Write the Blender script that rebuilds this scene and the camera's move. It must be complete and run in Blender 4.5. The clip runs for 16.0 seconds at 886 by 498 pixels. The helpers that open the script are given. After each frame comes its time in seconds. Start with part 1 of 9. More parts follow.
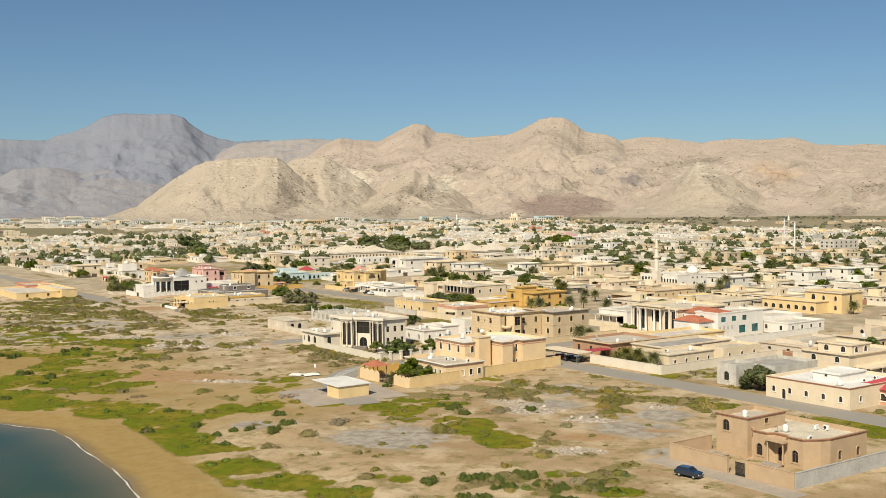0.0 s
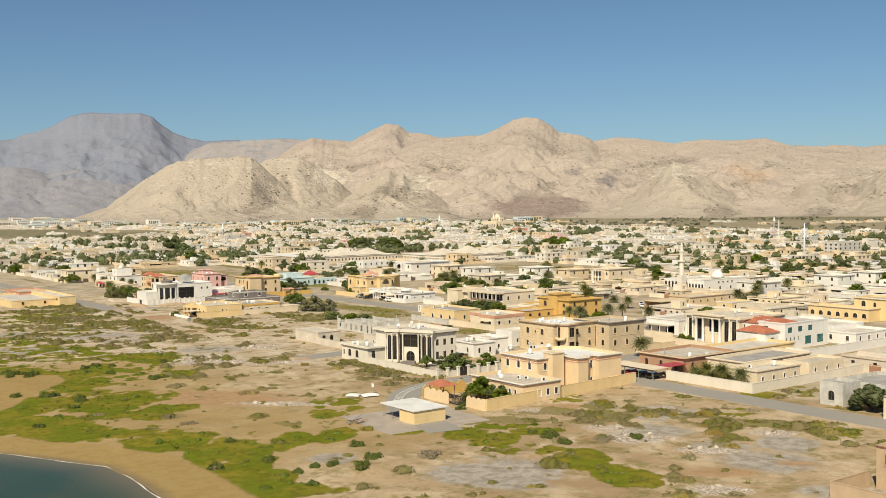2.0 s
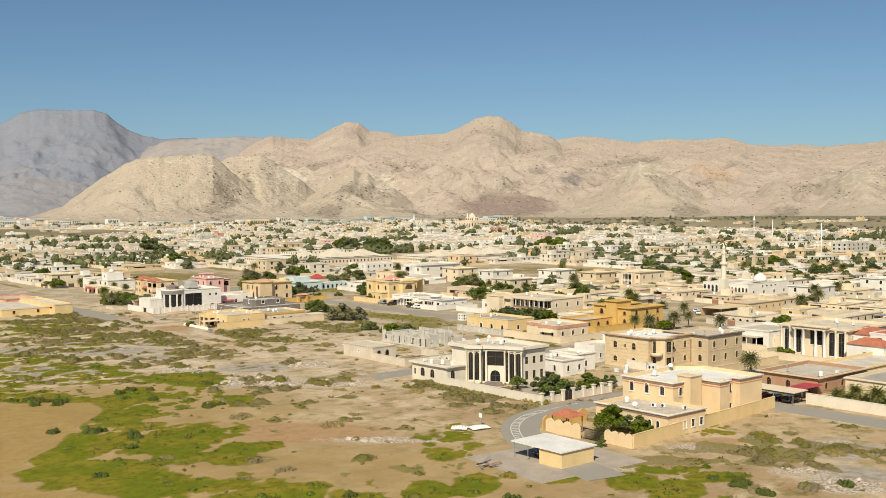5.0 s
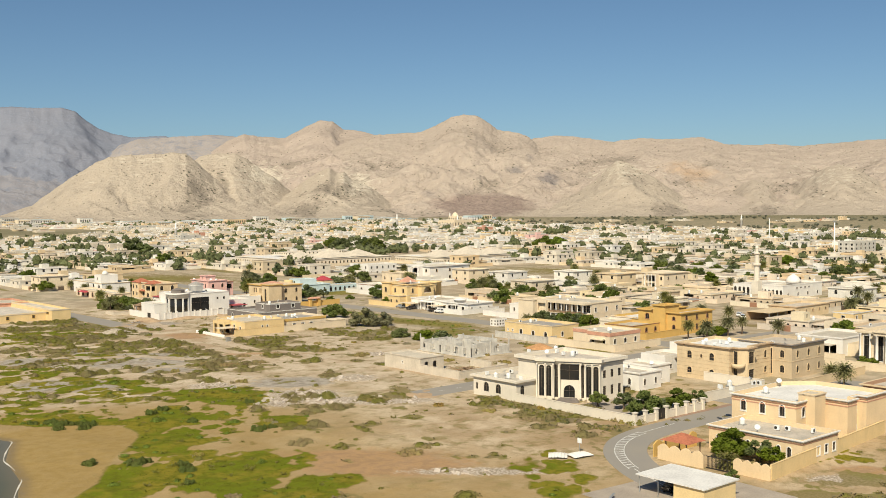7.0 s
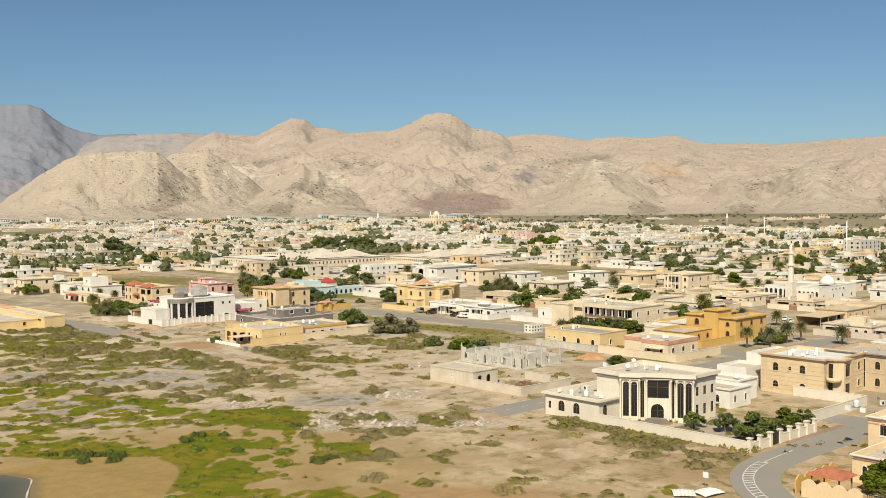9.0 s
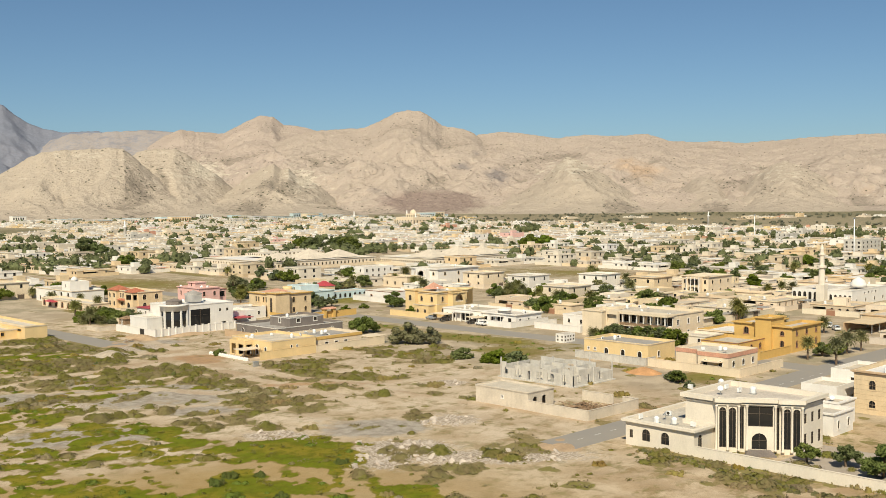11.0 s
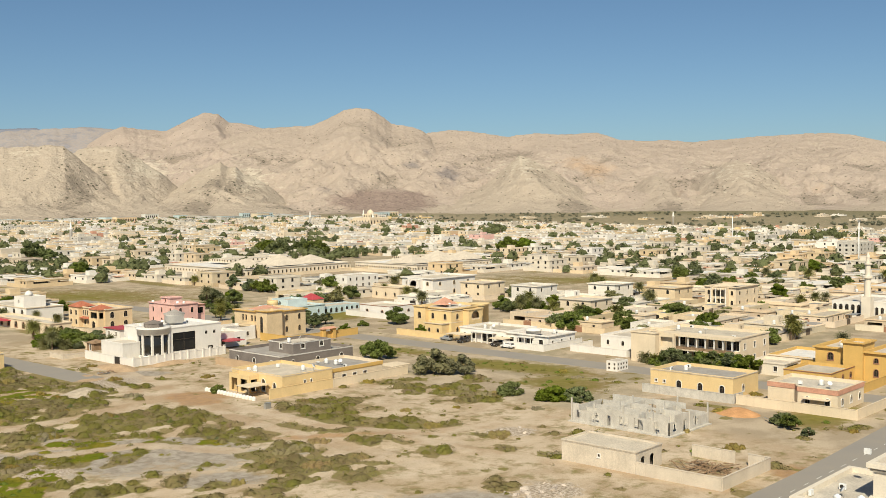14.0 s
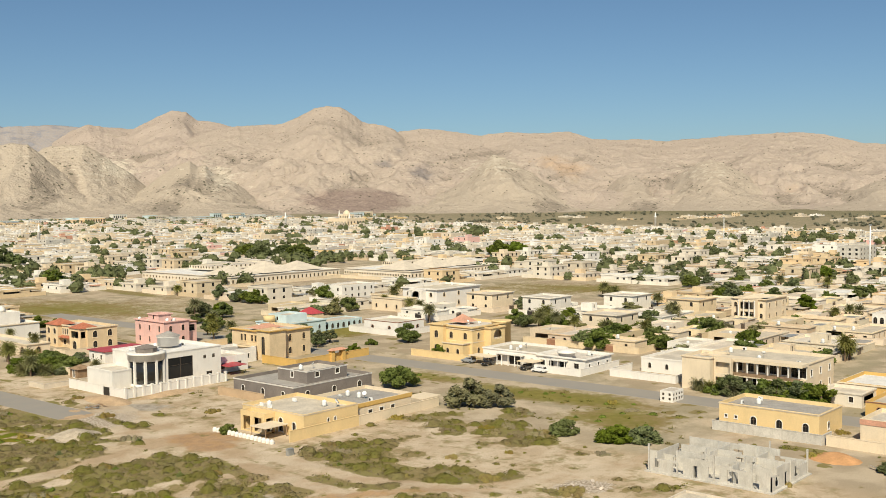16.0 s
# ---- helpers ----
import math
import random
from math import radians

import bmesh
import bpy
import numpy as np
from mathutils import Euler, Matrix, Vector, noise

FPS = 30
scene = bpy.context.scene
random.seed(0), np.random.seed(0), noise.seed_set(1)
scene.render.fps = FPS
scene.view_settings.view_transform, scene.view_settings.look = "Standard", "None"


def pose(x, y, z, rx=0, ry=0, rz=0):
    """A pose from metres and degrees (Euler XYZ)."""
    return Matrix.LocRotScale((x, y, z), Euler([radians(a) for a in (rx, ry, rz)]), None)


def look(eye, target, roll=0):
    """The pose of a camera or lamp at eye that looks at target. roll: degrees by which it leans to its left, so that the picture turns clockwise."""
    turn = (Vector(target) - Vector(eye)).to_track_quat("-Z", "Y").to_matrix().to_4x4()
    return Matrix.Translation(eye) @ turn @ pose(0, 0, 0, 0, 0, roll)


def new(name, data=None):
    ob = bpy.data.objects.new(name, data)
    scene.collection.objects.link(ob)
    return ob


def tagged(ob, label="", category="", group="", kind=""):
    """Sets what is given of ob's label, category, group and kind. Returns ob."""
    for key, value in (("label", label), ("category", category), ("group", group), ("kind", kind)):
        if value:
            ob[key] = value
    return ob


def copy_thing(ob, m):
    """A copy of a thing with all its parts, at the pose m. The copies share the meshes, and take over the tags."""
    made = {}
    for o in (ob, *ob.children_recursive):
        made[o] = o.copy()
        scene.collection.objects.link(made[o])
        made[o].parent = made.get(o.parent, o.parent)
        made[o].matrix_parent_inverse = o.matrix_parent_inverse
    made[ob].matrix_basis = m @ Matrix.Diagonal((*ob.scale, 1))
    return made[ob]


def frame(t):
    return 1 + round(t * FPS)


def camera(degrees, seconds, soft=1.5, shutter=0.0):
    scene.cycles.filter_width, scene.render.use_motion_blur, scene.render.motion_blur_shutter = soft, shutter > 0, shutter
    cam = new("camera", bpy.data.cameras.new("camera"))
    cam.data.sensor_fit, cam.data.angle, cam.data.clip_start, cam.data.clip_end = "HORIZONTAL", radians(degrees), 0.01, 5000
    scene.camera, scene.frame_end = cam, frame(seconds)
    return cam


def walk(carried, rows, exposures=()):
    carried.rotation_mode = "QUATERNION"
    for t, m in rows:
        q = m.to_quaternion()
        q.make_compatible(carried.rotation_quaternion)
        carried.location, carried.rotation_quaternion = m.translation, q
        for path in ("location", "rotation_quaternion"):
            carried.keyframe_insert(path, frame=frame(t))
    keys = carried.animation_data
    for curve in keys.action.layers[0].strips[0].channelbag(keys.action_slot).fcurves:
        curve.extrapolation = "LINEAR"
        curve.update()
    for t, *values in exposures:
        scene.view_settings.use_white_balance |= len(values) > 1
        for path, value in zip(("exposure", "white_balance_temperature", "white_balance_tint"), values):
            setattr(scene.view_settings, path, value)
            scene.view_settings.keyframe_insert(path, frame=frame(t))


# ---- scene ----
cam = camera(45.7, 16.0, soft=0.6)
METRES, EYE, TILT, LEAN, TURN = 285.714, 46.2, 0.25, 0.0, -35.0
ROWS = [
    (0.0, 0.0, 0.0, 0.0, -0.03, -2.84, 0.57),
    (0.5, -0.0216, 0.0226, 0.001, -0.47, -2.83, 0.56),
    (1.0, -0.0443, 0.0437, 0.002, -0.9, -2.82, 0.56),
    (1.5, -0.067, 0.0646, 0.0028, -1.37, -2.83, 0.55),
    (2.0, -0.0888, 0.0864, 0.0033, -1.83, -2.84, 0.55),
    (2.5, -0.1096, 0.109, 0.0033, -2.27, -2.86, 0.54),
    (3.0, -0.1294, 0.1327, 0.0031, -2.71, -2.87, 0.54),
    (3.5, -0.1489, 0.1565, 0.0028, -3.14, -2.87, 0.52),
    (4.0, -0.1686, 0.1803, 0.0029, -3.58, -2.88, 0.51),
    (6.5, -0.2611, 0.3062, 0.0009, -5.59, -2.94, 0.48),
    (7.0, -0.2788, 0.3326, -0.0, -6.06, -2.95, 0.47),
    (7.5, -0.2961, 0.3591, -0.0007, -6.52, -2.97, 0.46),
    (8.0, -0.3125, 0.3859, -0.0012, -6.96, -2.99, 0.47),
    (8.5, -0.3278, 0.4135, -0.0015, -7.38, -3.02, 0.45),
    (9.0, -0.3418, 0.4413, -0.0024, -7.79, -3.03, 0.48),
    (11.5, -0.4006, 0.5869, -0.0032, -10.2, -3.15, 0.47),
    (12.0, -0.4105, 0.6167, -0.0034, -10.76, -3.16, 0.47),
    (12.5, -0.42, 0.6464, -0.0034, -11.28, -3.17, 0.46),
    (13.0, -0.4292, 0.6762, -0.0017, -11.8, -3.2, 0.47),
    (13.5, -0.4376, 0.7062, 0.0008, -12.29, -3.22, 0.48),
    (14.0, -0.4457, 0.7363, 0.0036, -12.77, -3.24, 0.47),
    (14.5, -0.4537, 0.7667, 0.0061, -13.2, -3.26, 0.47),
    (15.0, -0.4615, 0.7969, 0.0086, -13.6, -3.28, 0.45),
    (15.5, -0.4687, 0.8274, 0.0111, -14.01, -3.32, 0.47),
    (16.0, -0.476, 0.8576, 0.0134, -14.54, -3.34, 0.46),
]
walk(cam, [(t, pose(0, 0, EYE, TILT, LEAN, TURN) @ pose(METRES * x, METRES * y, METRES * z, 90 + pitch, roll, yaw)) for t, x, y, z, yaw, pitch, roll in ROWS])


# ---- world, sun, exposure ----
SUN_AZ, SUN_EL = 235.0, 44.0   # compass degrees from +y towards +x, and elevation
world = bpy.data.worlds.new("sky")
scene.world = world
world.use_nodes = True
wn = world.node_tree.nodes
sky = wn.new("ShaderNodeTexSky")
sky.sky_type, sky.sun_disc = "NISHITA", False
sky.sun_elevation, sky.sun_rotation = radians(SUN_EL), radians(SUN_AZ)
sky.air_density, sky.dust_density, sky.ozone_density, sky.altitude = 0.72, 0.6, 3.0, 0.0
tint = wn.new("ShaderNodeMix")   # white balance of the sky
tint.data_type, tint.blend_type = "RGBA", "MULTIPLY"
tint.inputs[0].default_value, tint.inputs[7].default_value = 1.0, (0.885, 1.012, 1.005, 1)
world.node_tree.links.new(sky.outputs[0], tint.inputs[6])
world.node_tree.links.new(tint.outputs[2], wn["Background"].inputs[0])
wn["Background"].inputs[1].default_value = 0.0715
sun = new("sun", bpy.data.lights.new("sun", "SUN"))
sun.data.energy, sun.data.angle, sun.data.color = 5.0, radians(0.55), (1.0, 0.905, 0.70)
sd = Vector((math.sin(radians(SUN_AZ)) * math.cos(radians(SUN_EL)), math.cos(radians(SUN_AZ)) * math.cos(radians(SUN_EL)), math.sin(radians(SUN_EL))))
sun.matrix_world = look(sd * 300, (0, 0, 0))
scene.view_settings.exposure = 0.10


# ---- materials ----
def mat(name, col, rough=0.8, var=0.12, scale=0.4, fine=6.0, bump=0.15, metal=0.0, rnd=0.0, stain=0.0, alt=None, leafy=0.0):
    """Painted or mineral surface: broad and fine variation, optional streaks and a spread between objects."""
    m = bpy.data.materials.new(name)
    m.use_nodes = True
    nt, n = m.node_tree, m.node_tree.nodes
    L = nt.links.new
    b = n["Principled BSDF"]
    b.inputs["Roughness"].default_value, b.inputs["Metallic"].default_value = rough, metal
    b.inputs["Specular IOR Level"].default_value = 0.3
    geo = n.new("ShaderNodeNewGeometry")
    n1, n2 = n.new("ShaderNodeTexNoise"), n.new("ShaderNodeTexNoise")
    n1.inputs["Scale"].default_value, n1.inputs["Detail"].default_value = scale, 5
    n2.inputs["Scale"].default_value, n2.inputs["Detail"].default_value = fine, 3
    L(geo.outputs["Position"], n1.inputs["Vector"])
    L(geo.outputs["Position"], n2.inputs["Vector"])
    add = n.new("ShaderNodeMath")
    add.operation = "ADD"
    L(n1.outputs["Fac"], add.inputs[0])
    L(n2.outputs["Fac"], add.inputs[1])
    ramp = n.new("ShaderNodeMapRange")
    ramp.inputs[1].default_value, ramp.inputs[2].default_value = 0.7, 1.3
    L(add.outputs[0], ramp.inputs[0])
    mix = n.new("ShaderNodeMix")
    mix.data_type = "RGBA"
    lo = alt if alt else tuple(c * (1 - 2 * var) for c in col)
    mix.inputs[6].default_value, mix.inputs[7].default_value = (*lo, 1), (*[min(1, c * (1 + var)) for c in col], 1)
    L(ramp.outputs[0], mix.inputs[0])
    out = mix.outputs[2]
    if stain:
        mp = n.new("ShaderNodeMapping")
        mp.inputs["Scale"].default_value = (1.6, 1.6, 0.22)
        L(geo.outputs["Position"], mp.inputs[0])
        n3 = n.new("ShaderNodeTexNoise")
        n3.inputs["Scale"].default_value, n3.inputs["Detail"].default_value = 1.0, 6
        L(mp.outputs[0], n3.inputs["Vector"])
        r3 = n.new("ShaderNodeMapRange")
        r3.inputs[1].default_value, r3.inputs[2].default_value = 0.52, 0.75
        r3.inputs[4].default_value = stain
        L(n3.outputs["Fac"], r3.inputs[0])
        mx = n.new("ShaderNodeMix")
        mx.data_type = "RGBA"
        mx.inputs[7].default_value = (0.22, 0.17, 0.11, 1)
        L(r3.outputs[0], mx.inputs[0])
        L(out, mx.inputs[6])
        out = mx.outputs[2]
    if rnd:
        oi = n.new("ShaderNodeObjectInfo")
        hs = n.new("ShaderNodeHueSaturation")
        for k, (lo_, hi_) in ((0, (0.5 - rnd * 0.025, 0.5 + rnd * 0.025)), (1, (1 - rnd * 0.9, 1 + rnd * 0.5)), (2, (1 - rnd * 0.5, 1 + rnd * 0.3))):
            mr = n.new("ShaderNodeMapRange")
            mr.inputs[3].default_value, mr.inputs[4].default_value = lo_, hi_
            w = n.new("ShaderNodeMath")
            w.operation, w.inputs[1].default_value = "MULTIPLY", (1.0, 7.3, 13.7)[k]
            fr = n.new("ShaderNodeMath")
            fr.operation = "FRACT"
            L(oi.outputs["Random"], w.inputs[0])
            L(w.outputs[0], fr.inputs[0])
            L(fr.outputs[0], mr.inputs[0])
            L(mr.outputs[0], hs.inputs[k])
        L(out, hs.inputs["Color"])
        out = hs.outputs[0]
    L(out, b.inputs["Base Color"])
    if leafy:
        b.inputs["Specular IOR Level"].default_value = 0.1
    if leafy:   # light passes through thin leaves
        tr, mxs = n.new("ShaderNodeBsdfTranslucent"), n.new("ShaderNodeMixShader")
        mxs.inputs[0].default_value = leafy
        L(out, tr.inputs["Color"])
        L(b.outputs[0], mxs.inputs[1])
        L(tr.outputs[0], mxs.inputs[2])
        L(mxs.outputs[0], n["Material Output"].inputs["Surface"])
    if bump:
        bp = n.new("ShaderNodeBump")
        bp.inputs["Strength"].default_value, bp.inputs["Distance"].default_value = bump, 0.05
        L(n2.outputs["Fac"], bp.inputs["Height"])
        L(bp.outputs[0], b.inputs["Normal"])
    return m


M = {
    "ivory": mat("ivory_paint", (0.72, 0.65, 0.54), 0.8, 0.05, 0.3, 4, 0.1, stain=0.08),
    "white": mat("white_paint", (0.77, 0.735, 0.68), 0.8, 0.05, 0.3, 4, 0.1, stain=0.10),
    "cream": mat("cream_paint", (0.73, 0.61, 0.445), 0.8, 0.06, 0.3, 4, 0.1, stain=0.11),
    "peach": mat("peach_paint", (0.74, 0.565, 0.35), 0.8, 0.05, 0.3, 4, 0.1, stain=0.08),
    "yellow": mat("yellow_paint", (0.74, 0.555, 0.29), 0.8, 0.06, 0.3, 4, 0.1, stain=0.08),
    "ochre": mat("ochre_paint", (0.62, 0.40, 0.13), 0.8, 0.06, 0.3, 4, 0.1, stain=0.08),
    "tan": mat("tan_stone_paint", (0.67, 0.525, 0.335), 0.85, 0.07, 0.4, 5, 0.15, stain=0.11),
    "brown": mat("brown_render", (0.50, 0.36, 0.23), 0.85, 0.07, 0.4, 5, 0.15, stain=0.11),
    "russet": mat("russet_render", (0.43, 0.26, 0.165), 0.85, 0.07, 0.4, 5, 0.15, stain=0.11),
    "pink": mat("pink_paint", (0.74, 0.47, 0.42), 0.8, 0.06, 0.3, 4, 0.1, stain=0.11),
    "blue": mat("pale_blue_paint", (0.55, 0.66, 0.68), 0.8, 0.06, 0.3, 4, 0.1, stain=0.11),
    "redtile": mat("red_roof_tile", (0.45, 0.16, 0.09), 0.75, 0.15, 0.6, 3, 0.4),
    "salmon": mat("salmon_tile", (0.60, 0.32, 0.22), 0.8, 0.12, 0.5, 4, 0.3, stain=0.17),
    "crimson": mat("crimson_sheet", (0.45, 0.07, 0.08), 0.5, 0.1, 0.3, 3, 0.1),
    "block": mat("concrete_block", (0.56, 0.53, 0.475), 0.92, 0.14, 0.5, 6, 0.3, stain=0.22),
    "plaster": mat("cement_plaster", (0.62, 0.545, 0.44), 0.92, 0.1, 0.3, 5, 0.2, stain=0.14),
    "slate": mat("grey_stone", (0.22, 0.19, 0.17), 0.85, 0.12, 0.4, 5, 0.2),
    "roof": mat("roof_screed", (0.585, 0.515, 0.42), 0.9, 0.14, 0.25, 3, 0.2, stain=0.00, rnd=0.25),
    "roofgrey": mat("roof_felt", (0.37, 0.345, 0.315), 0.9, 0.14, 0.25, 3, 0.2),
    "roofwhite": mat("roof_white_coat", (0.74, 0.72, 0.685), 0.8, 0.1, 0.25, 3, 0.2),
    "house": mat("house_paint", (0.73, 0.61, 0.44), 0.85, 0.06, 0.15, 2, 0.1, rnd=0.4, stain=0.11),
    "housew": mat("house_white_paint", (0.80, 0.75, 0.66), 0.85, 0.05, 0.15, 2, 0.1, rnd=0.25, stain=0.11),
    "housey": mat("house_ochre_paint", (0.68, 0.55, 0.38), 0.85, 0.06, 0.15, 2, 0.1, rnd=0.35, stain=0.11),
    "trim": mat("brown_trim", (0.34, 0.18, 0.11), 0.8, 0.1, 0.5, 5, 0.1),
    "bronze": mat("bronze_window_bar", (0.13, 0.10, 0.075), 0.5, 0.15, 1, 8, 0.05),
    "dark": mat("dark_metal", (0.04, 0.035, 0.03), 0.5, 0.2, 1, 8, 0.1),
    "metal": mat("galvanised_metal", (0.5, 0.5, 0.48), 0.45, 0.15, 1, 8, 0.1, metal=0.6),
    "plastic": mat("white_plastic", (0.80, 0.80, 0.78), 0.5, 0.06, 0.6, 5, 0.05),
    "asphalt": mat("asphalt", (0.232, 0.216, 0.196), 0.92, 0.18, 0.12, 5, 0.2, alt=(0.315, 0.283, 0.238), stain=0.0),
    "paving": mat("concrete_paving", (0.40, 0.34, 0.28), 0.9, 0.12, 0.3, 4, 0.2),
    "marking": mat("road_marking", (0.70, 0.69, 0.65), 0.8, 0.15, 1.2, 9, 0.1),
    "bark": mat("bark", (0.17, 0.12, 0.08), 0.95, 0.2, 1, 10, 0.5),
    "leaf": mat("green_leaf", (0.20, 0.245, 0.060), 0.7, 0.3, 0.9, 7, 0.0, rnd=0.4, leafy=0.4),
    "palm": mat("palm_leaf", (0.25, 0.245, 0.085), 0.65, 0.3, 0.9, 7, 0.0, rnd=0.3, leafy=0.3),
    "scrub": mat("dry_scrub", (0.235, 0.205, 0.062), 0.9, 0.4, 0.5, 7, 0.0, rnd=0.4, alt=(0.26, 0.175, 0.085), leafy=0.25),
    "grass": mat("salt_grass", (0.165, 0.185, 0.022), 0.9, 0.3, 0.4, 6, 0.0, leafy=0.25),
    "saltbush": mat("salt_bush_leaf", (0.158, 0.168, 0.034), 0.9, 0.3, 0.5, 7, 0.0, alt=(0.225, 0.178, 0.068), leafy=0.3),
    # less saturated than green_leaf: distance haze put into the leaf colour
    "fartree": mat("hazed_tree_leaf", (0.185, 0.205, 0.095), 0.8, 0.3, 0.05, 1.0, 0.0, leafy=0.35),
    "thorn": mat("thorn_tree_leaf", (0.26, 0.25, 0.12), 0.9, 0.3, 0.5, 7, 0.0, rnd=0.3, leafy=0.35),
    "darkbush": mat("dark_bush_leaf", (0.085, 0.115, 0.028), 0.9, 0.3, 0.5, 7, 0.0, alt=(0.12, 0.125, 0.035), leafy=0.3),
    "farthorn": mat("distant_thorn_leaf", (0.215, 0.215, 0.150), 0.9, 0.3, 0.02, 1.0, 0.0, leafy=0.35),
    "sand": mat("sand_stone_paint", (0.56, 0.445, 0.30), 0.85, 0.07, 0.4, 5, 0.15, stain=0.14),
    "foam": mat("dry_foam", (0.62, 0.58, 0.50), 0.9, 0.15, 0.8, 6, 0.1),
    "rubble": mat("broken_rubble", (0.54, 0.46, 0.37), 0.95, 0.2, 0.6, 6, 0.3, rnd=0.3),
    "wood": mat("weathered_wood", (0.30, 0.20, 0.12), 0.9, 0.2, 1, 8, 0.3),
    "redsoil": mat("red_soil", (0.55, 0.30, 0.14), 0.95, 0.15, 0.4, 4, 0.4),
    "spoil": mat("sand_heap", (0.48, 0.34, 0.21), 0.95, 0.15, 0.4, 4, 0.4),
    "tyre": mat("black_rubber", (0.02, 0.02, 0.02), 0.85, 0.1, 1, 8, 0.1),
}


def glossy(name, col, rough, metal=0.0, coat=0.0):
    m = bpy.data.materials.new(name)
    m.use_nodes = True
    b = m.node_tree.nodes["Principled BSDF"]
    b.inputs["Base Color"].default_value = (*col, 1)
    b.inputs["Roughness"].default_value, b.inputs["Metallic"].default_value, b.inputs["Coat Weight"].default_value = rough, metal, coat
    return m


M["glass"] = glossy("window_glass", (0.022, 0.022, 0.022), 0.08)
M["tealglass"] = glossy("teal_window_glass", (0.015, 0.14, 0.15), 0.08)
M["carnavy"] = glossy("navy_car_paint", (0.02, 0.035, 0.07), 0.25, 0.3, 1.0)
M["carblack"] = glossy("black_car_paint", (0.02, 0.02, 0.022), 0.25, 0.2, 1.0)
M["carwhite"] = glossy("white_car_paint", (0.75, 0.75, 0.74), 0.3, 0.0, 1.0)
M["carsilver"] = glossy("silver_car_paint", (0.42, 0.45, 0.48), 0.3, 0.5, 1.0)
M["carred"] = glossy("red_car_paint", (0.30, 0.03, 0.03), 0.3, 0.2, 1.0)


# ---- mesh helpers ----
def quad(bm, *ps):
    return bm.faces.new([bm.verts.new(p) for p in ps])


def box(bm, x0, y0, z0, x1, y1, z1, m=None):
    v = [bm.verts.new((x, y, z)) for z in (z0, z1) for x, y in ((x0, y0), (x1, y0), (x1, y1), (x0, y1))]
    if m is not None:
        for w in v:
            w.co = m @ w.co
    for f in ((3, 2, 1, 0), (4, 5, 6, 7), (0, 1, 5, 4), (1, 2, 6, 5), (2, 3, 7, 6), (3, 0, 4, 7)):
        bm.faces.new([v[i] for i in f])


def lathe(bm, prof, n=12, cx=0.0, cy=0.0, a0=0.0, a1=360.0):
    """Turns a profile of (radius, z) about an upright axis."""
    full = abs(a1 - a0) >= 360
    k = n if full else n + 1
    rings = [[bm.verts.new((cx + r * math.cos(radians(a0 + (a1 - a0) * i / n)), cy + r * math.sin(radians(a0 + (a1 - a0) * i / n)), z)) for i in range(k)] for r, z in prof]
    for a, b in zip(rings, rings[1:]):
        for i in range(n):
            j = (i + 1) % k
            bm.faces.new((a[i], a[j], b[j], b[i]))
    if full:
        bm.faces.new(rings[-1])
        bm.faces.new(rings[0][::-1])


def mesh(name, bm, material, smooth=False):
    me = bpy.data.meshes.new(name)
    bm.to_mesh(me)
    bm.free()
    for x in material if isinstance(material, (list, tuple)) else [material]:
        me.materials.append(x)
    if smooth:
        me.polygons.foreach_set("use_smooth", [True] * len(me.polygons))
    return me


def part(name, bm, material, parent, label="", smooth=False, at=None):
    me = bm if isinstance(bm, bpy.types.Mesh) else mesh(name, bm, material, smooth)
    ob = new(name, me)
    ob.parent = parent
    if at is not None:
        ob.matrix_basis = at
    if label:
        tagged(ob, label)
    return ob


def root(name, x, y, z, label, category, group="", rz=0.0):
    ob = new(name)
    ob.empty_display_size = 0.5
    ob.matrix_basis = pose(x, y, z, 0, 0, rz)
    return tagged(ob, label, category, group)


# ---- openings: a wall face with holes, and the windows that fill them ----
def arc(u0, u1, z1, k=8):
    r = (u1 - u0) / 2
    return [((u0 + u1) / 2 - r * math.cos(math.pi * i / k), z1 - r + r * math.sin(math.pi * i / k)) for i in range(k + 1)]


def wall_face(bm, o, u, L, z0, z1, ops, depth=0.22):
    """A wall seen from outside: o its lower left corner, u the way to the right. ops: (u0, u1, z0, z1, arched)."""
    o, u = Vector(o), Vector(u)
    n = u.cross(Vector((0, 0, 1)))

    def P(a, z, d=0.0):
        q = o + u * a - n * d
        return (q.x, q.y, z)
    xs = sorted({0.0, L, *[a for p in ops for a in p[:2]]})
    zs = sorted({z0, z1, *[a for p in ops for a in p[2:4]]})
    for a, b in zip(xs, xs[1:]):
        for c, d in zip(zs, zs[1:]):
            mx, mz = (a + b) / 2, (c + d) / 2
            if not any(p[0] < mx < p[1] and p[2] < mz < p[3] for p in ops):
                quad(bm, P(a, c), P(b, c), P(b, d), P(a, d))
    for a, b, c, d, arched in ops:
        quad(bm, P(a, c), P(b, c), P(b, c, depth), P(a, c, depth))
        if arched:
            A = arc(a, b, d)
            s = d - (b - a) / 2
            k = len(A) // 2
            for i in range(k):
                bm.faces.new([bm.verts.new(P(*q)) for q in ((a, d), A[i], A[i + 1])])
                bm.faces.new([bm.verts.new(P(*q)) for q in ((b, d), A[-2 - i], A[-1 - i])])
            for p, q in zip(A, A[1:]):
                quad(bm, P(*p), P(*q), P(*q, depth), P(*p, depth))
        else:
            s = d
            quad(bm, P(a, d), P(b, d), P(b, d, depth), P(a, d, depth))
        quad(bm, P(a, c), P(a, s), P(a, s, depth), P(a, c, depth))
        quad(bm, P(b, c), P(b, s), P(b, s, depth), P(b, c, depth))


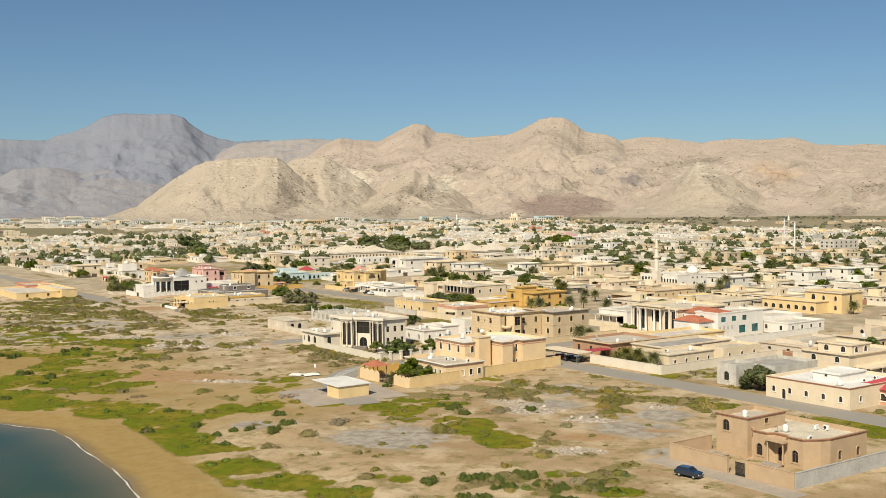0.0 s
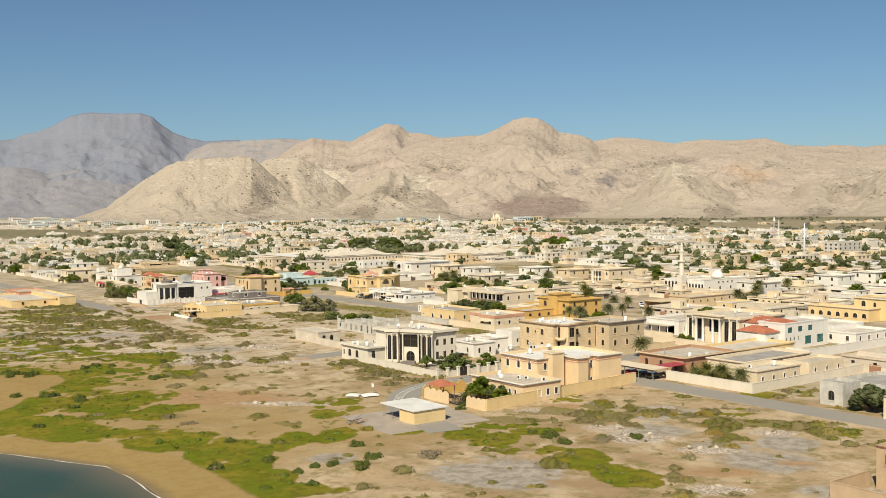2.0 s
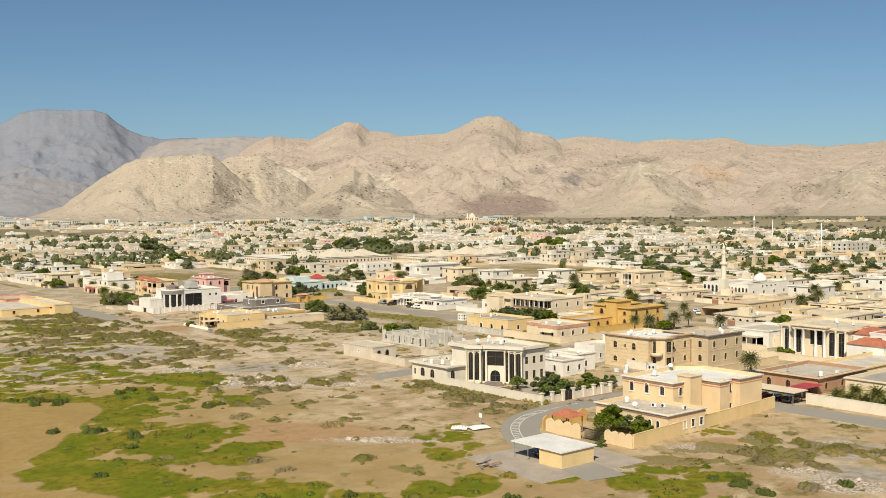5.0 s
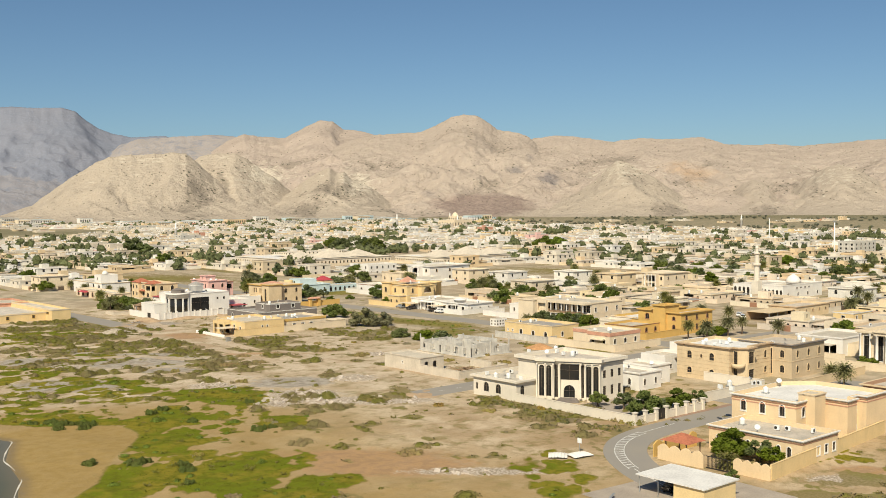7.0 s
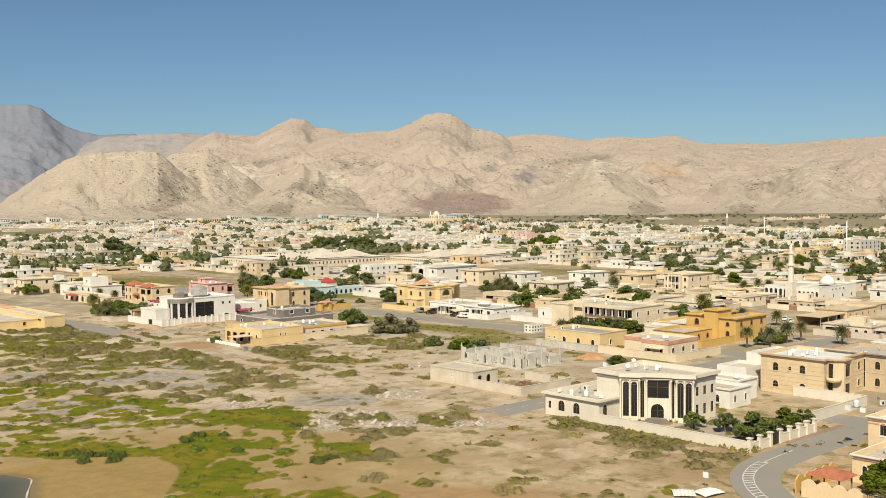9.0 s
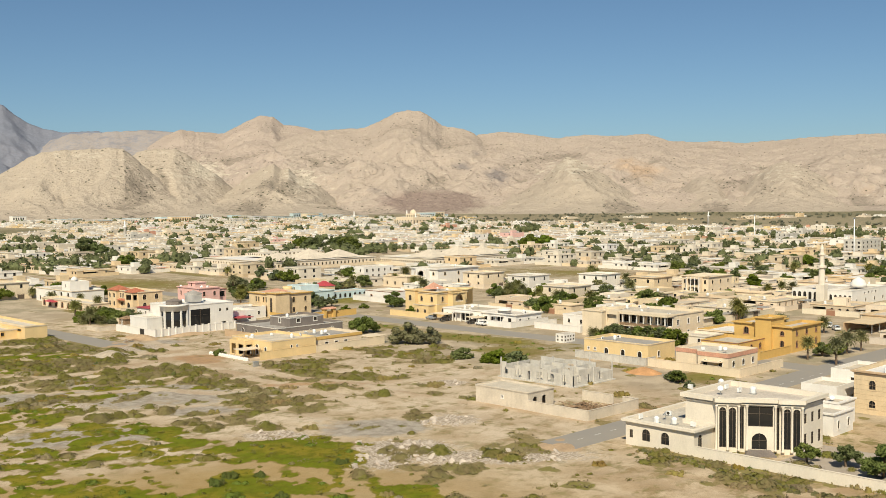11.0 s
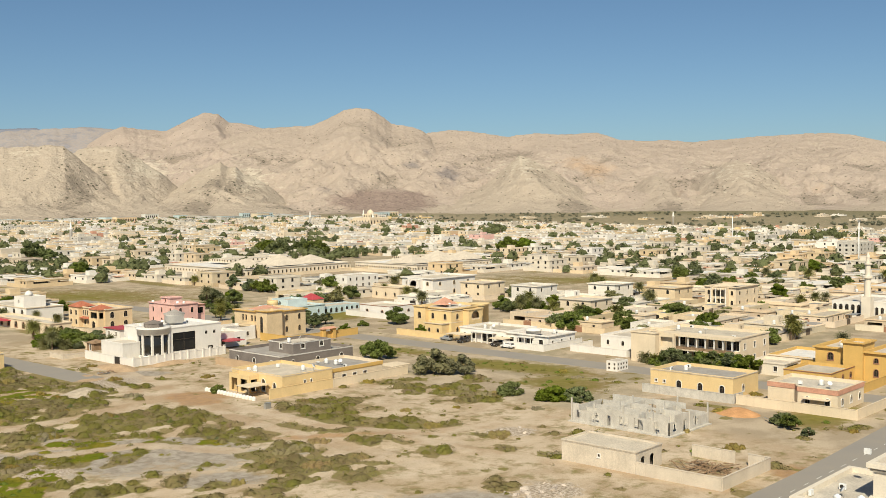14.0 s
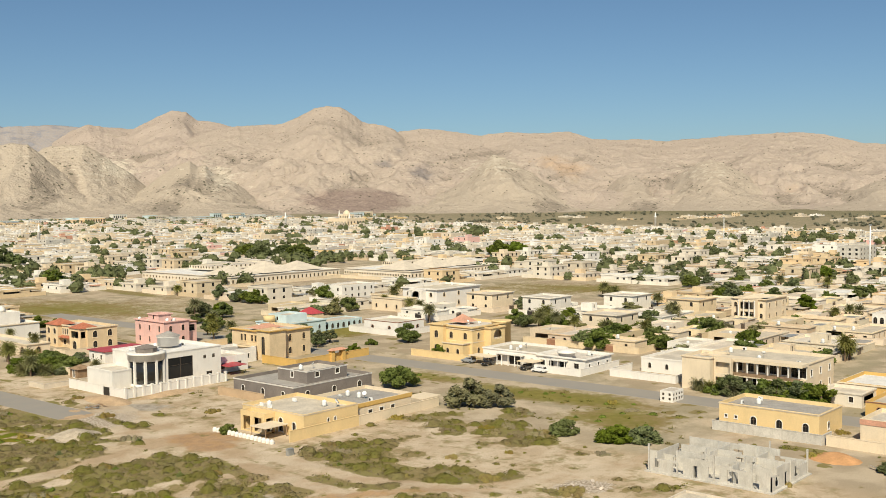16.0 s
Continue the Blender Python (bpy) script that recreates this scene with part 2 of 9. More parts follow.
def lattice(bm, xs, zs, solid, y0, y1):
    """Bars in one connected piece: the cells of an upright grid for which solid(column, row) holds."""
    vert = {}

    def V(i, j, y):
        if (i, j, y) not in vert:
            vert[i, j, y] = bm.verts.new((xs[i], y, zs[j]))
        return vert[i, j, y]
    cells = {(i, j) for i in range(len(xs) - 1) for j in range(len(zs) - 1) if solid(i, j)}
    for i, j in cells:
        bm.faces.new((V(i, j, y0), V(i + 1, j, y0), V(i + 1, j + 1, y0), V(i, j + 1, y0)))
        for di, dj, p, q in ((-1, 0, (i, j), (i, j + 1)), (1, 0, (i + 1, j + 1), (i + 1, j)), (0, -1, (i + 1, j), (i, j)), (0, 1, (i, j + 1), (i + 1, j + 1))):
            if (i + di, j + dj) not in cells:
                bm.faces.new((V(*p, y0), V(*q, y0), V(*q, y1), V(*p, y1)))


WIN = {}


def win_meshes(w, h, arched, style, framemat):
    key = (round(w, 2), round(h, 2), arched, style, framemat)
    if key not in WIN:
        bm = bmesh.new()
        out = arc(0, w, h) if arched else [(0, h), (w, h)]
        bm.faces.new([bm.verts.new((x, 0.16, z)) for x, z in [(0, 0)] + out + [(w, 0)]][::-1])
        pane = mesh("pane", bm, M["tealglass" if style == "teal" else "glass"])
        bm = bmesh.new()
        s = h - w / 2 if arched else h
        f, t = 0.06, 0.14
        zs = sorted({0, f, s - f, s, h - f} if arched else {0, f, s * 0.62, s * 0.62 + f, s - f, s})
        bars = [0.0, f, w / 2 - f / 2, w / 2 + f / 2, w - f, w]
        lattice(bm, bars, zs, lambda i, j: (i in (0, 4) and zs[j + 1] <= s + 0.001) or i == 2 or zs[j] in (0, s - f) or (not arched and zs[j] == s * 0.62), 0.08, 0.15)
        k = len(bm.faces)
        if style == "sur":      # raised surround and sill, tied to the frame by the reveal
            e = 0.006
            xs = [-t - 0.1, -t, 0.0, w, w + t, w + t + 0.1]
            zz = [-t - 0.1, -t, 0.0, s] + ([] if arched else [h + t])
            lattice(bm, xs, zz, lambda i, j: j == 0 or (i in (1, 3) and j < 3) or (i == 2 and j == 1) or (j == 3 and i in (1, 2, 3)), -0.1, 0.0)
            for p, q in (((0, 0), (w, 0)), ((0, 0), (0, s)), ((w, 0), (w, s))):
                quad(bm, (p[0] + e * (p[0] == 0) - e * (p[0] == w), -0.1, p[1] + e), (q[0] - e * (q[0] == w) + e * (q[0] == 0), -0.1, q[1] + e * (q[1] == 0)), (q[0] - e * (q[0] == w) + e * (q[0] == 0), 0.08, q[1] + e * (q[1] == 0)), (p[0] + e * (p[0] == 0) - e * (p[0] == w), 0.08, p[1] + e))
            if arched:
                A, B = arc(-t, w + t, h + t), arc(0, w, h)
                for i in range(len(A) - 1):
                    quad(bm, (A[i][0], -0.1, A[i][1]), (B[i][0], -0.1, B[i][1]), (B[i + 1][0], -0.1, B[i + 1][1]), (A[i + 1][0], -0.1, A[i + 1][1]))
                    quad(bm, (A[i][0], -0.1, A[i][1]), (A[i + 1][0], -0.1, A[i + 1][1]), (A[i + 1][0], 0.0, A[i + 1][1]), (A[i][0], 0.0, A[i][1]))
        bm.faces.ensure_lookup_table()
        for fc in bm.faces[k:]:
            fc.material_index = 1
        bmesh.ops.remove_doubles(bm, verts=bm.verts, dist=0.009)
        WIN[key] = (mesh("window", bm, [M["bronze"], M[framemat]]), pane)
    return WIN[key]


def offset(pts, d):
    """A footprint grown (or, with d below 0, shrunk) by d."""
    out, k = [], len(pts)
    for i in range(k):
        a, b = (pts[i] - pts[i - 1]).normalized(), (pts[(i + 1) % k] - pts[i]).normalized()
        n1, n2 = Vector((a.y, -a.x, 0)), Vector((b.y, -b.x, 0))
        out.append(pts[i] + (n1 + n2) * (d / max(0.3, 1 + n1.dot(n2))))
    return out


def ring(bm, pts, z0, z1, out):
    """A moulding that runs round a footprint."""
    a, b = offset(pts, out), offset(pts, 0.01)
    for i in range(len(pts)):
        j = (i + 1) % len(pts)
        quad(bm, (a[i].x, a[i].y, z0), (a[j].x, a[j].y, z0), (a[j].x, a[j].y, z1), (a[i].x, a[i].y, z1))
        quad(bm, (a[i].x, a[i].y, z1), (a[j].x, a[j].y, z1), (b[j].x, b[j].y, z1), (b[i].x, b[i].y, z1))
        quad(bm, (b[i].x, b[i].y, z0), (b[j].x, b[j].y, z0), (a[j].x, a[j].y, z0), (a[i].x, a[i].y, z0))


def spread(n, L, w, z0, h, arched=False, a=None, b=None, kind="window"):
    """n openings, evenly spaced along a wall of length L (or its stretch a to b)."""
    a, b = (0 if a is None else a), (L if b is None else b)
    st = (b - a) / n
    return [(a + st * (i + 0.5) - w / 2, a + st * (i + 0.5) + w / 2, z0, z0 + h, arched, kind) for i in range(n)]


TAKEN = []


class House:
    """A house at (x, y); blocks in metres from that corner, which is the south-west one."""

    def __init__(self, name, x, y, label, category="house", group="", style="sur", frame_mat="white", simple=False):
        self.o = root(name, x, y, 0, label, category, group)
        self.style, self.fm, self.simple = style, frame_mat, simple

    def poly(self, pts, h, wall="cream", ops=None, z0=0.0, par=0.8, roof="roof", cornice=None, band=None, co=0.28, ch=0.35, name="wall"):
        """A block on any footprint, given anticlockwise; ops: openings by edge number."""
        ops = ops or {}
        ox, oy = self.o.location.x, self.o.location.y
        TAKEN.append((ox + min(p[0] for p in pts), oy + min(p[1] for p in pts), ox + max(p[0] for p in pts), oy + max(p[1] for p in pts)))
        pts = [Vector((p[0], p[1], 0)) for p in pts]
        k = len(pts)
        ins = offset(pts, -0.22)
        bm = bmesh.new()
        for i in range(k):
            j = (i + 1) % k
            d = pts[j] - pts[i]
            wall_face(bm, pts[i], d.normalized(), d.length, z0, h, [p[:5] for p in ops.get(i, ())])
            a, b, c, e = pts[i], pts[j], ins[j], ins[i]
            quad(bm, (a.x, a.y, h), (b.x, b.y, h), (c.x, c.y, h), (e.x, e.y, h))
            quad(bm, (c.x, c.y, h - par), (e.x, e.y, h - par), (e.x, e.y, h), (c.x, c.y, h))
        part(name, bm, M[wall], self.o)
        bm = bmesh.new()
        q = offset(pts, -0.17)
        lo, hi = [bm.verts.new((p.x, p.y, h - par - 0.25)) for p in q], [bm.verts.new((p.x, p.y, h - par)) for p in q]
        bm.faces.new(hi)
        bm.faces.new(lo[::-1])
        for i in range(k):
            bm.faces.new((lo[i], lo[(i + 1) % k], hi[(i + 1) % k], hi[i]))
        part("roof", bm, M[roof], self.o)
        if cornice:
            bm = bmesh.new()
            ring(bm, pts, h - ch, h - 0.06, co)
            ring(bm, pts, h - ch - 0.18, h - ch, co * 0.5)
            part("cornice", bm, M[cornice], self.o)
        if band:
            bm = bmesh.new()
            ring(bm, pts, band[0], band[0] + band[1], 0.08)
            part("band", bm, M[band[2]], self.o)
        for i, row in ops.items():
            d = pts[(i + 1) % k] - pts[i]
            m = Matrix.Translation(pts[i]) @ Matrix.Rotation(math.atan2(d.y, d.x), 4, "Z")
            for p in row:
                self.fill(p, m)
        return self

    def block(self, x0, y0, x1, y1, h, wall="cream", west=(), south=(), **kw):
        return self.poly([(x0, y0), (x1, y0), (x1, y1), (x0, y1)], h, wall, {0: south, 3: west}, **kw)

    def fill(self, p, m):
        kind = p[5] if len(p) > 5 else "window"
        if kind == "void":
            return
        fr, pane = win_meshes(p[1] - p[0], p[3] - p[2], p[4], "teal" if kind == "teal" else self.style, self.fm)
        at = m @ Matrix.Translation((p[0], 0, p[2]))
        if self.simple:
            part("window", pane, None, self.o, at=at)
        else:
            w = part("door" if kind == "door" else "window", fr, None, self.o, at=at)
            part("pane", pane, None, w)

    def slab(self, name, x0, y0, z0, x1, y1, z1, m, label=""):
        bm = bmesh.new()
        box(bm, x0, y0, z0, x1, y1, z1)
        return part(name, bm, M[m], self.o, label)

    def turned(self, name, prof, x, y, m, n=14, label="", smooth=True):
        bm = bmesh.new()
        lathe(bm, prof, n)
        return part(name, bm, M[m], self.o, label, smooth, Matrix.Translation((x, y, 0)))

    def column(self, x, y, z0, z1, r, m="white"):
        return self.turned("column", [(r * 1.5, z0), (r * 1.5, z0 + 0.25), (r, z0 + 0.4), (r * 0.9, z1 - 0.45), (r * 1.35, z1 - 0.2), (r * 1.5, z1)], x, y, m, 12)

    def hip(self, x0, y0, x1, y1, z, rise, m, over=0.4):
        """A hipped roof."""
        bm = bmesh.new()
        x0, y0, x1, y1 = x0 - over, y0 - over, x1 + over, y1 + over
        k = min(x1 - x0, y1 - y0) / 2
        v = [bm.verts.new(p) for p in ((x0, y0, z), (x1, y0, z), (x1, y1, z), (x0, y1, z))]
        if x1 - x0 > y1 - y0:
            r = [bm.verts.new((x0 + k, (y0 + y1) / 2, z + rise)), bm.verts.new((x1 - k + 0.01, (y0 + y1) / 2, z + rise))]
            fs = ((v[0], v[1], r[1], r[0]), (v[1], v[2], r[1]), (v[2], v[3], r[0], r[1]), (v[3], v[0], r[0]))
        else:
            r = [bm.verts.new(((x0 + x1) / 2, y0 + k, z + rise)), bm.verts.new(((x0 + x1) / 2, y1 - k + 0.01, z + rise))]
            fs = ((v[0], v[1], r[0]), (v[1], v[2], r[1], r[0]), (v[2], v[3], r[1]), (v[3], v[0], r[0], r[1]))
        for f in fs:
            bm.faces.new(f)
        bm.faces.new(v[::-1])
        return part("hipped_roof", bm, M[m], self.o, "red tiled hipped roof" if m == "redtile" else "")


def fence_run(bm, x0, y0, x1, y1, h, t=0.2):
    """A straight boundary wall with a coping, along x or y."""
    if abs(x1 - x0) > abs(y1 - y0):
        box(bm, min(x0, x1), y0 - t / 2, 0, max(x0, x1), y0 + t / 2, h)
        box(bm, min(x0, x1), y0 - t / 2 - 0.06, h, max(x0, x1), y0 + t / 2 + 0.06, h + 0.12)
    else:
        box(bm, x0 - t / 2, min(y0, y1), 0, x0 + t / 2, max(y0, y1), h)
        box(bm, x0 - t / 2 - 0.06, min(y0, y1), h, x0 + t / 2 + 0.06, max(y0, y1), h + 0.12)


def yard_wall(x0, y0, x1, y1, h, m, label, sides="wsne", group="yard walls"):
    o = root("boundary_wall", x0, y0, 0, label, "wall", group)
    w, d = x1 - x0, y1 - y0
    TAKEN.append((x0, y0, x1, y1))
    for s, a in (("w", (0, 0, 0, d)), ("s", (0.16, 0, w, 0)), ("n", (0.16, d, w, d)), ("e", (w, 0.16, w, d - 0.16))):
        if s in sides:
            bm = bmesh.new()
            fence_run(bm, *a, h)
            part("wall_run", bm, M[m], o)
    return o


# ---- ground: one sheet to the horizon ----
SHORE = ((-200, 60), (130, 54), (161, 55), (173, 57.5), (190, 57.6), (206, 58.7), (222, 57.8), (234, 52), (247, 44), (256, 40), (268, 30), (282, 38), (291, 46.7), (302, 51), (318, 54), (333, 60), (339, 58), (346, 46), (356, 20), (380, -60), (900, -300))
GREEN_SHORE = ((60, 287, 6.8, 11.2, 1.1), (61, 252, 15.1, 6.3, 1.1), (56, 265, 7.4, 6.8, 1.1), (73, 232, 7.7, 7.8, 1.1), (79, 219, 6.5, 10.3, 1.1), (75, 205, 5.2, 8.7, 1.1), (73, 193, 5.0, 9.3, 1.1), (79, 280, 9.4, 14.0, 1.0), (87, 267, 6.8, 6.0, 1.0), (81, 261, 4.4, 5.6, 1.0), (117, 242, 4.2, 12.7, 0.6), (117, 213, 2.8, 4.2, 1.1), (93, 219, 3.4, 6.9, 1.0), (103, 217, 4.0, 5.8, 1.0))
GREEN_FLAT = ((114, 347, 8.3, 9.7, 1.2), (102, 328, 9.8, 6.7, 0.75), (88, 330, 6.0, 13.8, 1.1), (79, 318, 3.2, 13.6, 1.1), (74, 299, 7.9, 6.1, 0.75), (62, 298, 4.2, 3.8, 1.1), (75, 288, 10.3, 4.6, 0.75), (75, 355, 11.8, 7.1, 0.75), (74, 371, 5.7, 7.4, 0.75), (98, 360, 4.9, 6.6, 0.75), (83, 406, 2.7, 5.8, 1.1), (83, 314, 3.2, 2.3, 0.75), (108, 313, 4.7, 6.2, 1.1), (87, 291, 3.7, 2.6, 0.75), (106, 285, 3.8, 2.8, 0.75), (86, 279, 2.8, 2.0, 0.75), (96, 317, 2.1, 2.6, 0.75))
GREEN_MUD = ((94, 408, 3.6, 5.4, 1.1), (97, 395, 4.3, 3.4, 1.1), (101, 387, 5.1, 5.2, 0.75), (105, 380, 3.3, 4.6, 1.1), (101, 363, 4.7, 5.4, 0.75), (113, 350, 7.6, 6.5, 1.2), (112, 338, 5.8, 4.2, 1.2), (87, 393, 1.3, 1.8, 0.75), (90, 388, 1.8, 1.7, 0.75), (81, 390, 1.6, 1.7, 1.1), (80, 386, 1.2, 1.3, 0.75), (88, 380, 1.5, 1.6, 0.75), (94, 379, 2.2, 2.0, 0.75), (95, 370, 2.3, 2.1, 1.1), (79, 380, 3.1, 2.4, 0.75), (87, 371, 1.9, 2.0, 0.75), (78, 368, 5.8, 2.5, 0.75), (87, 361, 2.5, 2.1, 0.75), (94, 358, 2.5, 2.2, 1.1), (99, 353, 3.0, 2.2, 0.75))
GREEN_STRIP = ((126, 171, 4.7, 5.6, 1.1), (124, 159, 4.8, 5.0, 1.1), (124, 153, 3.0, 3.3, 1.1), (117, 132, 3.1, 2.4, 0.75), (117, 118, 3.6, 2.9, 1.1), (214, 189, 6.0, 6.8, 0.75), (184, 153, 4.0, 4.2, 0.75), (187, 120, 2.6, 5.2, 1.1), (187, 131, 2.3, 3.7, 1.1), (176, 176, 2.6, 4.7, 0.75), (169, 219, 4.8, 4.3, 0.75), (114, 212, 2.0, 3.0, 1.1), (124, 202, 4.1, 4.2, 1.1), (126, 194, 4.0, 4.7, 1.1), (125, 183, 5.3, 3.4, 0.8), (135, 202, 5.9, 2.5, 0.75), (136, 194, 4.5, 3.1, 1.1), (205, 191, 3.9, 4.8, 1.1), (177, 182, 2.0, 2.9, 0.75), (186, 181, 1.6, 3.1, 0.75), (163, 216, 3.8, 2.4, 0.75))
DRY_MIDDLE = ((146, 506, 8.1, 14.7, 1.0), (151, 485, 6.2, 7.2, 1.0), (127, 476, 12.9, 9.8, 1.0), (137, 471, 8.7, 8.2, 1.0), (136, 448, 14.9, 9.5, 1.0), (141, 431, 9.1, 8.7, 1.0), (146, 417, 7.6, 4.8, 1.0), (168, 424, 8.2, 9.6, 1.0), (168, 409, 5.3, 5.1, 1.0), (170, 398, 6.4, 6.3, 1.0), (176, 390, 3.2, 3.4, 1.0), (207, 428, 6.9, 8.9, 1.0), (208, 411, 6.6, 11.0, 1.0), (161, 390, 4.9, 3.2, 1.0), (160, 377, 3.3, 4.1, 1.0), (168, 368, 1.6, 3.4, 1.0))
DRY_PATCH = ((148, 354, 1.9, 3.2, 1.0), (136, 391, 11.9, 9.9, 1.0), (123, 383, 6.4, 5.8, 1.0), (138, 378, 4.4, 4.6, 1.0), (118, 418, 3.5, 5.4, 1.0), (107, 425, 5.8, 5.3, 1.0), (104, 401, 5.3, 4.4, 1.0), (109, 399, 2.7, 3.5, 1.0), (112, 382, 3.1, 4.0, 1.0), (119, 399, 2.2, 2.1, 1.0), (97, 424, 3.4, 5.0, 1.0), (120, 365, 3.0, 1.2, 1.0), (170, 359, 3.4, 5.0, 1.0))
DRY_NORTH = ((144, 506, 8.0, 8.6, 1.0), (153, 495, 5.3, 6.3, 1.0), (149, 470, 4.9, 2.4, 1.0), (135, 473, 10.6, 5.6, 1.0), (127, 467, 6.7, 4.1, 1.0), (137, 437, 9.5, 5.3, 1.0), (126, 435, 9.0, 4.0, 1.0), (137, 429, 8.2, 4.2, 1.0), (140, 417, 6.0, 3.9, 1.0), (164, 419, 6.0, 5.6, 1.0), (168, 403, 7.9, 5.2, 1.0), (172, 395, 5.2, 3.4, 1.0), (162, 388, 4.8, 3.3, 1.0), (163, 377, 2.6, 3.1, 1.0), (138, 393, 9.4, 4.1, 1.0), (145, 379, 3.5, 1.5, 1.0), (117, 418, 4.5, 3.0, 1.0), (200, 462, 5.5, 4.5, 1.0), (208, 434, 7.2, 4.7, 1.0), (207, 417, 5.0, 7.3, 1.0), (221, 422, 5.2, 4.7, 1.0), (180, 415, 2.0, 2.0, 1.0), (175, 389, 2.6, 1.7, 1.0))
DRY_SOUTH = ((128, 330, 6.0, 6.1, 0.95), (121, 317, 6.8, 6.5, 0.95), (140, 318, 4.8, 6.6, 0.95), (120, 297, 2.6, 2.8, 0.95), (110, 306, 4.2, 3.3, 0.95), (161, 294, 9.6, 9.4, 0.95), (158, 276, 8.3, 11.2, 0.95), (152, 259, 6.4, 5.8, 0.95), (154, 205, 6.4, 3.4, 0.95), (137, 208, 4.1, 3.1, 0.95), (145, 201, 7.1, 3.6, 0.95), (159, 194, 4.1, 6.1, 0.95))
DRY_STREET = ((168, 193, 4.2, 4.9, 0.9), (164, 204, 4.4, 3.1, 0.9), (172, 177, 4.0, 4.1, 0.9), (168, 179, 5.0, 8.1, 0.9), (180, 166, 4.9, 6.6, 0.9), (107, 135, 5.3, 3.4, 0.9), (107, 126, 5.1, 4.3, 0.9), (101, 136, 4.4, 3.9, 0.9), (121, 125, 3.5, 2.7, 0.9), (156, 203, 7.9, 4.4, 0.9))
RUBBLE = ((172, 194, 5.0, 3.9, 1.0), (150, 161, 6.3, 3.2, 1.0), (172, 163, 4.5, 3.2, 1.0), (130, 143, 5.4, 3.1, 1.0), (135, 319, 18.8, 5.7, 0.9), (119, 332, 8.6, 7.0, 0.9), (112, 253, 14.7, 2.8, 0.9), (149, 186, 6.9, 4.3, 0.7), (129, 336, 10.0, 5.6, 1.0), (118, 360, 7.9, 4.2, 0.8), (103, 424, 9.2, 4.8, 0.9), (159, 492, 8.1, 9.8, 0.9), (152, 346, 6.9, 6.0, 0.8), (143, 479, 6.4, 6.4, 1.0), (181, 377, 5.3, 4.2, 1.0), (129, 210, 7.2, 3.4, 0.8)) + ((117, 361, 4.8, 2.3, 1.0), (124, 334, 8.0, 3.0, 1.0), (104, 419, 5.7, 2.8, 1.0), (141, 477, 6.0, 7.1, 1.0), (163, 387, 0.1, 0.4, 1.0), (151, 209, 6.4, 3.4, 1.0), (147, 177, 6.5, 5.3, 1.0))
GREY = ((106, 175, 7.8, 6.7, 1.2), (155, 180, 6.9, 5.4, 0.9), (167, 156, 5.4, 5.9, 1.1), (155, 162, 6.4, 5.7, 0.7), (92, 199, 3.1, 3.4, 1.0), (120, 420, 14.1, 7.0, 1.1), (122, 392, 8.8, 4.3, 0.9), (99, 434, 9.4, 7.1, 0.9), (134, 404, 12.7, 2.9, 1.0), (119, 437, 8.3, 4.1, 0.8), (172, 497, 8.8, 4.9, 0.8), (116, 415, 29.2, 10.4, 0.6), (145, 130, 7.2, 3.5, 1.0)) + ((130, 417, 10.3, 5.7, 1.0), (114, 415, 8.0, 5.7, 1.0), (92, 386, 13.5, 4.9, 1.0), (136, 352, 9.4, 7.5, 1.0), (133, 422, 13.7, 2.7, 1.0), (112, 431, 5.6, 2.9, 1.0), (91, 387, 11.8, 8.9, 1.0), (111, 172, 7.9, 9.4, 1.0), (170, 192, 7.8, 7.3, 1.0), (151, 150, 7.5, 7.1, 1.0), (92, 201, 4.0, 3.7, 1.0))
RED = ((139, 150, 5.8, 2.3, 1.1), (154, 146, 5.0, 2.5, 0.7), (102, 268, 15.1, 8.2, 0.9), (103, 277, 18.3, 4.8, 0.8), (159, 452, 4.4, 3.5, 1.3), (157, 400, 20.9, 2.5, 0.6), (140, 181, 3.3, 2.5, 0.9), (162, 458, 7.5, 5.7, 1.1), (188, 320, 4.2, 4.8, 1.0), (159, 210, 6.4, 3.3, 0.7))
GREEN_SOUTH = ((74, 188, 7.5, 4.2, 1.2), (75, 170, 6.5, 4.8, 1.3), (77, 156, 6.1, 4.3, 1.3), (81, 145, 5.4, 3.0, 1.2), (70, 206, 6.9, 4.3, 1.0), (92, 147, 4.7, 2.8, 0.6))
GREEN_BEACH = ((74, 341, 9.2, 7.0, 1.0), (60, 291, 4.8, 8.4, 1.1), (53, 277, 3.0, 9.1, 1.1), (60, 268, 7.9, 7.8, 1.1), (92, 318, 6.4, 10.0, 0.9), (80, 309, 6.0, 9.1, 1.0), (89, 285, 5.7, 6.8, 0.8))
GREEN_NORTH = ((111, 489, 14.9, 13.0, 0.62), (133, 497, 12.9, 8.3, 0.6), (94, 420, 12.7, 11.4, 0.6), (117, 430, 20.0, 8.3, 0.55), (92, 379, 15.4, 11.0, 0.7))
GREEN = GREEN_NORTH + GREEN_BEACH + GREEN_SHORE + GREEN_FLAT + GREEN_MUD + GREEN_STRIP + GREEN_SOUTH
GREEN_TOWN = ((244, 428, 8, 26, 0.65), (232, 402, 12, 16, 0.6), (246, 470, 6, 16, 0.6), (236, 335, 14, 6, 0.6), (285, 712, 46, 52, 0.5), (480, 590, 40, 40, 0.5), (300, 560, 24, 14, 0.7), (195, 118, 8, 12, 0.8))
DRY_WEST = ((144, 528, 9.7, 12.5, 1.1), (150, 511, 8.1, 15.0, 1.0), (113, 455, 14.0, 11.4, 0.9), (140, 432, 10.3, 13.2, 1.1), (125, 515, 10.6, 8.7, 0.9))
